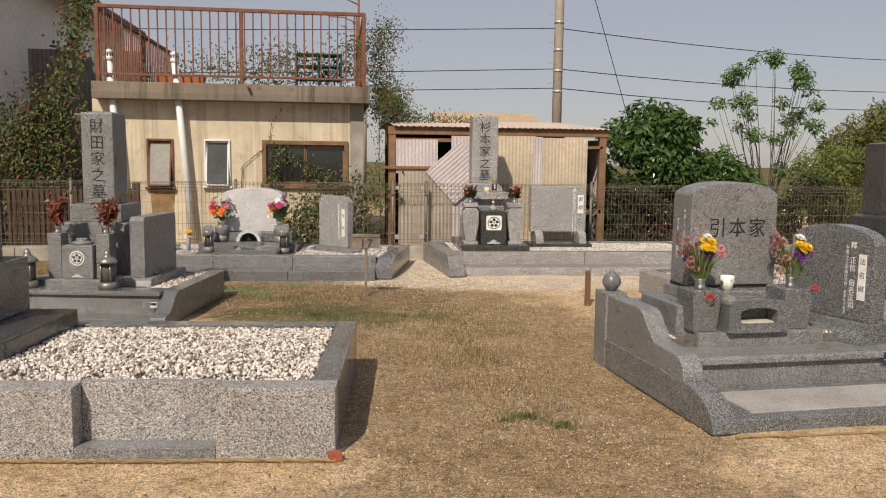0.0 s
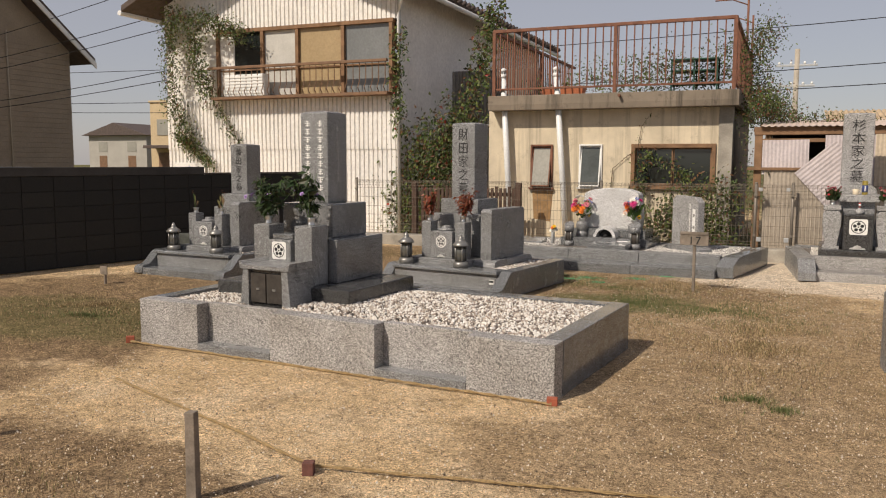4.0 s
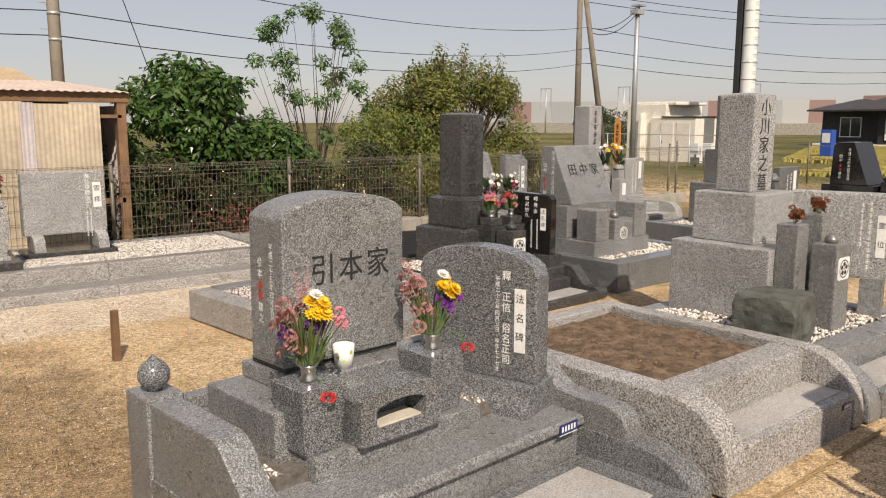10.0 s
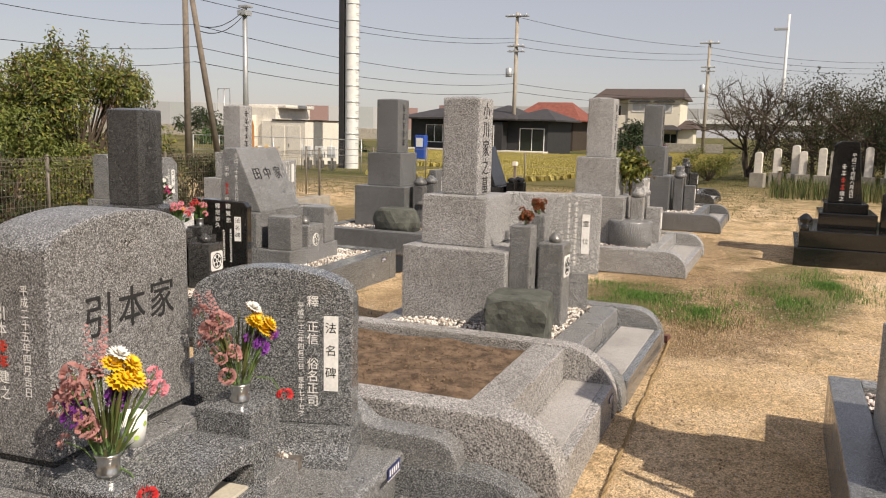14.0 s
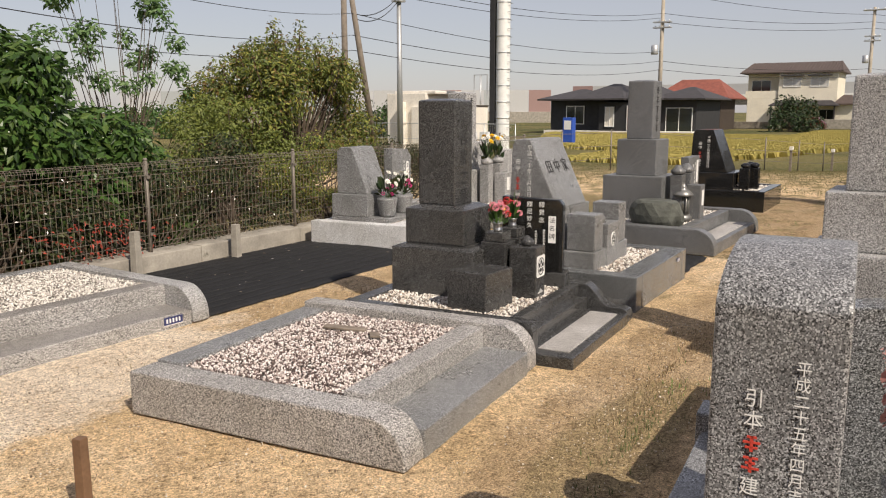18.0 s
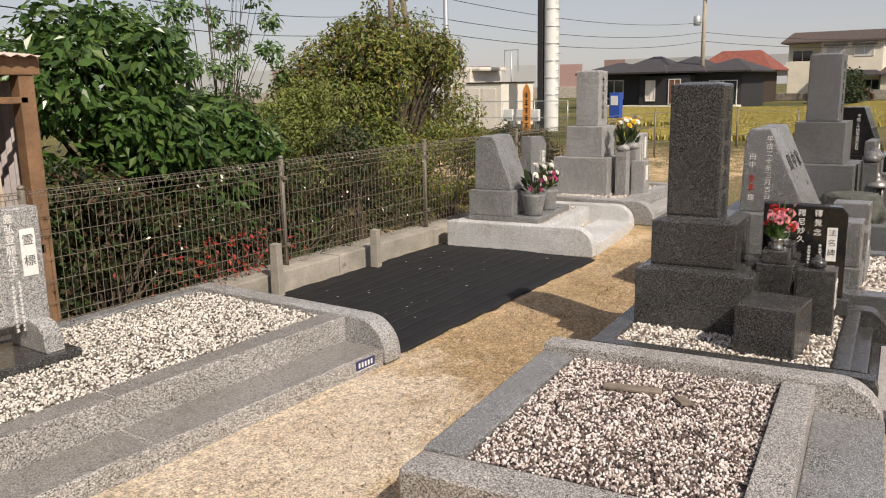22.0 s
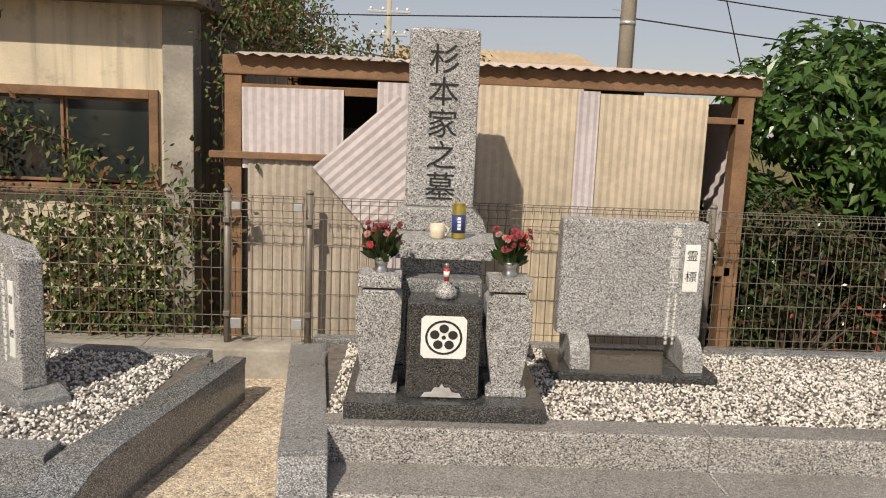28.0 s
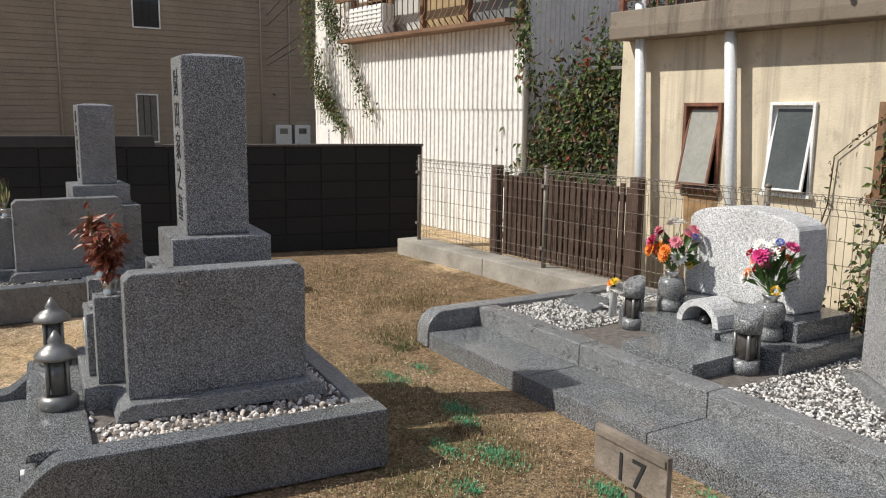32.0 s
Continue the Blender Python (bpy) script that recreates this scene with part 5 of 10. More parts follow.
part("stone", prism(pts, "y", 1.21, 1.47, 0.01), G_HONED, g)
for i, ch in enumerate("引本家"):
    words(ch, 0.135, INK_K, g, (0.635 + i * 0.15, 1.2085, 0.95), 0, 1.0, "family_name", 0.002)
words("平成二十五年四月吉日", 0.031, INK_W, g, (0.4285, 1.29, 1.06), -90, 1.02, "date_inscription", 0.001)
words("引本", 0.04, INK_W, g, (0.4285, 1.38, 0.99), -90, 1.1, "founder_inscription", 0.001)
bars(2, 0.085, 0.04, 0, INK_R, g, (0.4285, 1.38, 0.92), -90, "red_inscription")
words("建之", 0.04, INK_W, g, (0.4285, 1.38, 0.81), -90, 1.15, "founder_inscription", 0.001)
v = on(HIK, "flower_stand", "tapered granite flower blocks and incense house", "flower stand")
for a, b in ((0.335, 0.545), (1.0, 1.21)):
    part("flower_block", taper(a + 0.02, 0.89, b - 0.02, 1.08, 0.346, 0.60, 0.02), G_SHINY, v)
out = [(0.56, 0.346), (0.985, 0.346), (0.985, 0.52)] + [(0.7725 + 0.21 * math.cos(radians(q)), 0.52 + 0.035 * math.sin(radians(q))) for q in range(20, 161, 20)] + [(0.56, 0.52)]
part("incense_house", prism(out, "y", 0.93, 1.09, 0.006), G_SHINY, v)
hole = [(0.56, 0.346), (0.64, 0.346), (0.64, 0.47)] + [(0.7725 + 0.132 * math.cos(radians(q)), 0.47 + 0.03 * math.sin(radians(q))) for q in range(170, 9, -20)] + [(0.905, 0.47), (0.905, 0.346), (0.985, 0.346), (0.985, 0.52)] + [(0.7725 + 0.21 * math.cos(radians(q)), 0.52 + 0.035 * math.sin(radians(q))) for q in range(20, 161, 20)] + [(0.56, 0.52)]
part("incense_front", prism(hole, "y", 0.80, 0.929, 0.004), G_SHINY, v)
part("incense_floor", box(0.64, 0.80, 0.346, 0.905, 0.929, 0.405, 0.002), G_SHINY, v)
part("incense_tray", box(0.66, 0.81, 0.405, 0.885, 0.92, 0.415, 0.002), plain("pale_tray", (0.6, 0.55, 0.45), 0.5), v, "pale metal ash tray")
x, y = spot(HIK, 0.73, 1.14)
t = thing("cup", "white paper cup with green dots", "cup", x, y, 0.56)
part("cup_body", lathe([(0.036, 0), (0.044, 0.095), (0.041, 0.095), (0.034, 0.01)], seg=24), plain("white_paper", (0.82, 0.82, 0.78), 0.5, 0.06), t)
bm = bmesh.new()
for k in range(9):
    a = k * 0.7
    h = 0.02 + 0.055 * ((k * 37) % 10) / 10
    r0 = 0.0366 + 0.008 * h / 0.095
    bm.faces.new([bm.verts.new((r0 * 1.02 * math.cos(a + u / r0), r0 * 1.02 * math.sin(a + u / r0), h + w)) for u, w in arc(0, 0, 0.008, 0, 330, 10)])
part("dots", bm, plain("lime_dots", (0.45, 0.62, 0.12), 0.5), t)
for bx, flip in ((0.44, 0), (1.105, 1)):
    x, y = spot(HIK, bx, 0.98)
    side = 1.0 if flip else 0.75
    bouquet("withered pink spikes with yellow and purple flowers", x, y, 0.60, [
        ("yellow", "daisy", 7, 0.038, 0.72, 0.95, (0.04 * side, -0.05 * side, 0.032)), ("white", "daisy", 2, 0.038, 0.95, 1.04, (0.02 * side, -0.025 * side, 0.025)),
        ("purple", "ball", 4, 0.03, 0.5, 0.68, (0.05 * side, -0.06 * side, 0.04)), ("purple", "ball", 0 if flip else 3, 0.028, 0.45, 0.6, (-0.05, 0.03, 0.03)),
        ("dusty", "spike", 4, 0.05, 0.75, 0.95, (-0.035, 0.045, 0.05)), ("dusty", "ball", 9, 0.032, 0.45, 0.95, (-0.05, 0.06, 0.05)), ("dusty", "ball", 5, 0.028, 0.15, 0.5, (-0.05, 0.05, 0.06)), ("pink", "ball", 1 if flip else 3, 0.026, 0.6, 0.78, (0.07, -0.085, 0.03))],
        0.27, 0.085, "steel", 70, leaf_mat("narrow_leaves", (0.10, 0.16, 0.04), (0.18, 0.17, 0.06), (0.06, 0.10, 0.03)), leaf_len=0.04)
    fx = thing("carnation", "fallen red carnation hanging over the block", "flower", *spot(HIK, bx + (0.005 if not flip else 0.105), 0.868 if not flip else 0.87), 0.56 if not flip else 0.605)
    hd = new("bloom", flower_head("ball").copy())
    hd.data.materials.append(PETALS["red"])
    hd.parent = fx
    hd.matrix_basis = Matrix.Translation((0, -0.012, 0)) @ Matrix.Diagonal((0.03, 0.03, 0.026, 1))
    part("stem", tube([(0, 0, 0), (0, 0.04, 0.05), (-0.02 if flip else 0.01, 0.09, 0.055)], 0.003, 5), STEM, fx)
t = thing("memorial_tablet", "dark polished arched memorial tablet on moulded foot", "memorial tablet", 1.395, 1.03, 0.25, -73)
part("foot", prism([(-0.16, 0), (0.16, 0), (0.155, 0.04), (0.12, 0.09), (0.11, 0.14), (-0.11, 0.14), (-0.12, 0.09), (-0.155, 0.04)], "x", -0.39, 0.24, 0.006), G_SHINY, t)
pts = [(-0.385, 0.14), (0.235, 0.14), (0.235, 0.62)] + [(-0.075 + 0.311 * math.cos(radians(q)), 0.625 + 0.115 * math.sin(radians(q))) for q in range(20, 161, 10)] + [(-0.385, 0.62)]
part("plate", prism(pts, "y", -0.06, 0.06, 0.008), G_SHINY, t)
tablet_face(t, 0.155, -0.061, 0.42, 0.055, 0.29, "法名碑")
words("釋 正信 俗名正司", 0.047, INK_W, t, (0.085, -0.0615, 0.615), 0, 1.02)
words("平成二十三年四月三日 享年七十七才", 0.025, INK_W, t, (0.04, -0.0615, 0.60), 0, 1.05)

# ---- bare plot and the stone with a natural rock ----
p = thing("grave_plot", "empty granite grave kerb holding bare soil", "grave plot", 1.80, 0.09, 0, 1.0)
L = 1.32
for x0, x1 in ((0.0, 0.16), (L - 0.12, L)):
    round_wing(p, G_COARSE, x0, x1, -0.03, 1.62, 0.37, 0.3)
curb(p, "apron", G_COARSE, 0.161, -0.02, -0.03, L - 0.121, 0.25, 0.19)
curb(p, "apron_panel", SLAB, 0.165, 0.03, 0.1, L - 0.16, 0.22, 0.197, 0.002)
curb(p, "kerb_front", G_COARSE, 0.161, 0.25, -0.03, L - 0.121, 0.43, 0.362)
curb(p, "kerb_back", G_COARSE, 0.161, 1.5, -0.03, L - 0.121, 1.62, 0.375)
soil = bmesh.new()
bmesh.ops.create_grid(soil, x_segments=28, y_segments=24, size=0.5)
for q in soil.verts:
    q.co = Vector((0.66 + q.co.x * 1.03, 0.965 + q.co.y * 1.09, 0.325 + 0.02 * noise.noise(q.co * 7) + 0.01 * noise.noise(q.co * 25)))
part("soil", soil, plain("brown_soil", (0.20, 0.135, 0.085), 0.95, 0.6, 9, 1.0, 110, wear=((0.09, 0.058, 0.036), 0.5)), p, "raked bare brown soil")
clod_at = [(rng.uniform(0.16, 1.14), rng.uniform(0.6, 1.48)) for _ in range(900)]
clod_v, clod_f = ico()
scatter("soil", by_piece("soil_crumb", (0.22, 0.15, 0.09), (0.12, 0.08, 0.05), (0.28, 0.2, 0.13)), clod_v * np.array([1, 0.8, 0.6]), clod_f, len(clod_at),
        lambda i: (spin() * rng.uniform(0.002, 0.007), np.array([*clod_at[i], 0.333])), p)
name_plate(p, L - 0.2, -0.022, 0.14, 0.09, 0.034)
OGA = (3.13, 0.06, -0.5, 1.02, 1.0)
p = on(OGA, "grave_plot", "grey granite grave kerb with polished back rail", "grave plot")
round_wing(p, G_HONED, 0.0, 0.14, 0.0, 1.7, 0.27, 0.22)
round_wing(p, G_HONED, 1.42, 1.56, 0.0, 1.7, 0.27, 0.22)
curb(p, "apron", G_SHINY, 0.141, 0.0, -0.03, 1.419, 0.32, 0.14)
curb(p, "apron_panel", SLAB, 0.2, 0.05, 0.1, 1.36, 0.28, 0.148, 0.002)
curb(p, "kerb_front", G_HONED, 0.141, 0.32, -0.03, 1.419, 0.5, 0.265)
curb(p, "kerb_back", G_HONED, 0.141, 1.58, -0.03, 1.419, 1.7, 0.265)
bed(p, 0.141, 0.5, 1.419, 1.58, 0.24, BED)
gravel(p, 0.15, 0.51, 1.41, 1.57, 0.258, 0.025, PEB_W, "clean white pebbles", [(0.5, 0.9, 1.1, 1.6)], 0.02, 1.3)
g = on(OGA, "gravestone", "square light granite gravestone on two blocks", "gravestone")
curb(g, "plinth", G_LIGHT, 0.46, 0.86, 0.2, 1.16, 1.58, 0.75)
curb(g, "plinth", G_LIGHT, 0.58, 1.04, 0.75, 1.05, 1.5, 1.08)
shaft_top(0.69, 1.15, 0.95, 1.41, 1.08, 1.72, G_LIGHT, g)
words("小川家之墓", 0.12, INK_K, g, (0.82, 1.149, 1.63), 0, 1.03, "family_name", 0.002)
v = on(OGA, "flower_stand", "square granite flower posts and incense pillar", "flower stand")
for a in (0.52, 0.82):
    curb(v, "flower_post", G_HONED, a, 0.719, 0.23, a + 0.14, 0.859, 0.92 if a < 0.6 else 0.96)
curb(v, "incense_pillar", G_HONED, 0.68, 0.545, 0.23, 0.86, 0.715, 0.80)
crest(v, 0.77, 0.544, 0.65, 0.14)
for a in (0.59, 0.89):
    x, y = spot(OGA, a, 0.78)
    bouquet("withered rust brown leaves in a post", x, y, 0.918 if a < 0.7 else 0.958, [("brown", "ball", 9, 0.022, 0.3, 1.0)], 0.1, 0.045, None, 26, leaf_mat("rust_leaves", (0.25, 0.08, 0.03), (0.15, 0.05, 0.02), (0.08, 0.07, 0.03)), leaf_len=0.2)
incense_pot("steel incense pot on granite pillar", *spot(OGA, 0.77, 0.63), 0.80, 0.9)
rk = bmesh.new()
bmesh.ops.create_icosphere(rk, subdivisions=4, radius=1.0)
for q in rk.verts:
    c = Vector((max(-0.8, min(0.8, q.co.x * 1.15)), max(-0.75, min(0.75, q.co.y * 1.15)), max(-0.7, min(0.7, q.co.z * 1.1))))
    c += c.normalized() * (0.10 * noise.noise(c * 1.7) + 0.05 * noise.noise(c * 5))
    q.co = Vector((c.x * 0.24, c.y * 0.235, 0.16 + c.z * 0.215))
o = part("boulder", rk, ROCK)
o.matrix_basis = pose(*spot(OGA, 0.24, 0.68), 0.235, 0, 0, 8)
tagged(o, "rough greenish grey boulder beside white pebbles", "boulder")
t = thing("memorial_tablet", "light granite memorial tablet on a short post", "memorial tablet", 4.42, 0.84, 0.23, -73)
for a in (-0.2, 0.2):
    part("post", box(a - 0.07, -0.07, 0, a + 0.07, 0.07, 0.29, 0.006), G_HONED, t)
part("plate", box(-0.34, -0.055, 0.28, 0.34, 0.055, 0.85, 0.016), G_LIGHT, t)
tablet_face(t, 0.235, -0.056, 0.57, 0.055, 0.28, "霊位")
bars(12, 0.46, 0.03, 0, INK_W, t, (0.165, -0.0565, 0.8), 0)
bars(8, 0.3, 0.022, 0, INK_W, t, (0.115, -0.0565, 0.79), 0)


# ---- gravel-filled plot in the middle row ----
GRV = (1.45, 2.86, 5.0, 1.1, 0.955)
p = on(GRV, "grave_plot", "grey granite grave kerb filled with mixed pebbles", "grave plot")
round_wing(p, G_COARSE, 0.0, 0.17, 0.0, 1.68, 0.225, 0.2)
round_wing(p, G_COARSE, 1.36, 1.49, 0.0, 1.68, 0.27, 0.2)
curb(p, "apron", G_HONED, 0.171, 0.0, -0.03, 1.359, 0.3, 0.13)
curb(p, "kerb_front", G_COARSE, 0.171, 0.3, -0.03, 1.359, 0.45, 0.25)
curb(p, "kerb_back", G_HONED, 0.171, 1.5, -0.03, 1.359, 1.68, 0.235)
bed(p, 0.171, 0.45, 1.359, 1.5, 0.2, BED)
gravel(p, 0.18, 0.46, 1.35, 1.49, 0.218, 0.0168, PEB_M, "white and dark brown mixed pebbles", (), 0.012, 1.55)
for wx, wy, r, l in ((2.47, 3.98, -72, 0.26), (2.44, 3.74, 40, 0.10)):
    o = part("wood_scrap", box(-l / 2, -0.028, 0, l / 2, 0.028, 0.012, 0.002), WOOD_OLD)
    o.matrix_basis = pose(wx, wy, 0.24, 3, 2, r)
    tagged(o, "weathered scrap of wood lying on pebbles", "wood scrap", "wood scraps")

# ---- dark polished grave ----
DK = (3.11, 2.785, 3.5)
p = on(DK, "grave_plot", "polished black granite grave kerb with front step", "grave plot")
wing(p, G_DARK, 0.0, 0.09, 0.25, 1.64, 0.25, 0.255, 0.26, 0.36)
wing(p, G_DARK, 1.25, 1.38, 0.0, 1.64, 0.1, 0.255, 0.14, 0.34)
curb(p, "apron", G_DARK, 0.02, 0.0, -0.03, 1.249, 0.31, 0.07)
curb(p, "apron_panel", SLAB, 0.12, 0.06, 0.03, 1.17, 0.26, 0.077, 0.002)
curb(p, "step", G_DARK, 0.091, 0.31, -0.03, 1.249, 0.40, 0.16)
curb(p, "kerb_front", G_DARK, 0.091, 0.38, -0.03, 1.249, 0.46, 0.25)
curb(p, "kerb_back", G_DARK, 0.091, 1.53, -0.03, 1.249, 1.64, 0.25)
bed(p, 0.091, 0.46, 1.249, 1.53, 0.235, BED)
gravel(p, 0.1, 0.47, 1.24, 1.52, 0.24, 0.021, PEB_W, "pinkish white pebbles", [(0.5, 0.95, 1.1, 1.5)], 0, 1.2)
g = on(DK, "gravestone", "square dark granite gravestone on two blocks", "gravestone")
curb(g, "plinth", G_DARK, 0.46, 0.88, 0.2, 1.12, 1.53, 0.57)
part("ledge", taper(0.47, 0.9, 1.1, 1.51, 0.57, 0.585, -0.03, 0), G_DARK, g)
curb(g, "plinth", G_DARK, 0.56, 1.0, 0.585, 1.02, 1.47, 0.84)
part("ledge", taper(0.57, 1.01, 1.01, 1.46, 0.84, 0.86, -0.06, 0), G_DARK, g)
shaft_top(0.65, 1.12, 0.94, 1.41, 0.858, 1.6, G_DARK, g)
words("小谷家之墓", 0.125, INK_K, g, (0.795, 1.119, 1.47), 0, 1.12, "family_name", 0.002)
v = on(DK, "flower_stand", "dark granite flower posts and crest pillar", "flower stand")
for a in (0.64, 0.9):
    part("flower_post", taper(a + 0.02, 0.74, a + 0.15, 0.88, 0.23, 0.62, 0.025), G_DARK, v)
    curb(v, "post_cap", G_DARK, a + 0.01, 0.74, 0.62, a + 0.16, 0.88, 0.69)
curb(v, "crest_pillar", G_DARK, 0.67, 0.5, 0.23, 0.85, 0.7, 0.6)
crest(v, 0.76, 0.499, 0.46, 0.15)
lotus(v, 0.76, 0.499, 0.27, 0.1)
incense_pot("dark stone incense pot with knob", *spot(DK, 0.76, 0.6), 0.6, 1.0, G_DARK)
o = part("stone_block", box(-0.17, -0.15, 0, 0.17, 0.15, 0.26, 0.008), G_DARK)
o.matrix_basis = pose(*spot(DK, 0.33, 0.76), 0.235, 0, 0, -4)
tagged(o, "plain dark granite block on white pebbles", "stone block")
for a in (0.725, 0.985):
    x, y = spot(DK, a, 0.81)
    bouquet("pink and red artificial flowers in steel holder", x, y, 0.69, [("pink", "ball", 7, 0.026, 0.3, 0.9), ("red", "ball", 4, 0.024, 0.3, 0.9), ("dusty", "spike", 3, 0.02, 0.6, 1.2), ("yellow", "ball", 1, 0.02, 0.4, 0.8)], 0.17, 0.07, "steel", 22, LEAF, leaf_len=0.15)
t = thing("memorial_tablet", "black polished memorial tablet with white writing", "memorial tablet", *spot(DK, 1.17, 0.72), 0.24, -76)
part("foot", box(-0.26, -0.1, 0, 0.26, 0.1, 0.1, 0.006), G_DARK, t)
part("plate", prism([(-0.23, 0.1), (0.23, 0.1), (0.23, 0.6), (0.2, 0.64), (-0.23, 0.66)], "y", -0.05, 0.05, 0.008), G_BLACK, t)
tablet_face(t, 0.15, -0.051, 0.42, 0.055, 0.2, "法名碑")
words("釋覺念", 0.045, INK_W, t, (0.07, -0.0515, 0.6), 0, 1.25)
words("釋尼妙久", 0.045, INK_W, t, (-0.02, -0.0515, 0.6), 0, 1.15)
bars(14, 0.28, 0.022, 0, INK_W, t, (0.09, -0.0515, 0.42), 0)
bars(14, 0.26, 0.022, 0, INK_W, t, (0.03, -0.0515, 0.41), 0)

# ---- grave with a sloping face ----
TAN = (4.36, 3.05, 1.5)
p = on(TAN, "grave_plot", "blue grey granite grave kerb raised high", "grave plot")
for x0, x1 in ((0.31, 0.46), (1.71, 1.86)):
    curb(p, "kerb_side", G_BLUE, x0, -0.15, -0.03, x1, 1.45, 0.27)
curb(p, "kerb_front", G_BLUE, 0.461, -0.15, -0.03, 1.709, 0.04, 0.27)
curb(p, "kerb_back", G_BLUE, 0.461, 1.33, -0.03, 1.709, 1.45, 0.27)
bed(p, 0.461, 0.04, 1.709, 1.33, 0.245, BED)
gravel(p, 0.47, 0.05, 1.70, 1.32, 0.25, 0.03, PEB_W, "white pebbles", [(0.45, 0.45, 1.3, 1.2)], 0, 1.1)
name_plate(p, 1.55, -0.154, 0.21, 0.08, 0.03)
g = on(TAN, "gravestone", "light granite gravestone with a leaning face", "gravestone")
curb(g, "base", G_HONED, 0.47, 0.25, 0.22, 1.34, 1.18, 0.4)
curb(g, "plinth", G_HONED, 0.475, 0.6, 0.4, 1.3, 1.16, 0.72)
part("stone", prism([(0.60, 0.72), (1.04, 0.72), (1.02, 1.24), (0.99, 1.29), (0.86, 1.29)], "x", 0.55, 1.22, 0.012), G_HONED, g)
for i, ch in enumerate("田中家"):
    words(ch, 0.13, INK_K, g, (0.715 + i * 0.17, 0.748, 1.05), Matrix.Rotation(math.pi / 2 - math.atan2(0.26, 0.57), 4, "X"), 1, "family_name", 0.003)
words("平成二十年三月吉日", 0.045, INK_W, g, (0.5485, 0.86, 1.22), -90, 1.08, "date_inscription", 0.001)
words("田中", 0.048, INK_W, g, (0.5485, 0.965, 1.1), -90, 1.15, "founder_inscription", 0.001)
bars(2, 0.12, 0.045, 0, INK_R, g, (0.5485, 0.965, 0.98), -90, "red_inscription")
words("建", 0.048, INK_W, g, (0.5485, 0.965, 0.82), -90, 1.1, "founder_inscription", 0.001)
v = on(TAN, "flower_stand", "granite flower posts and incense block", "flower stand")
for a in (0.5, 1.1):
    curb(v, "flower_post", G_HONED, a, 0.26, 0.401, a + 0.2, 0.5, 0.70 if a < 1 else 0.74)
curb(v, "incense_block", G_HONED, 0.76, 0.24, 0.22, 1.05, 0.5, 0.6)
crest(v, 0.905, 0.239, 0.46, 0.12, corner=False)
incense_pot("steel incense pot on granite block", *spot(TAN, 0.905, 0.36), 0.6, 1.0)


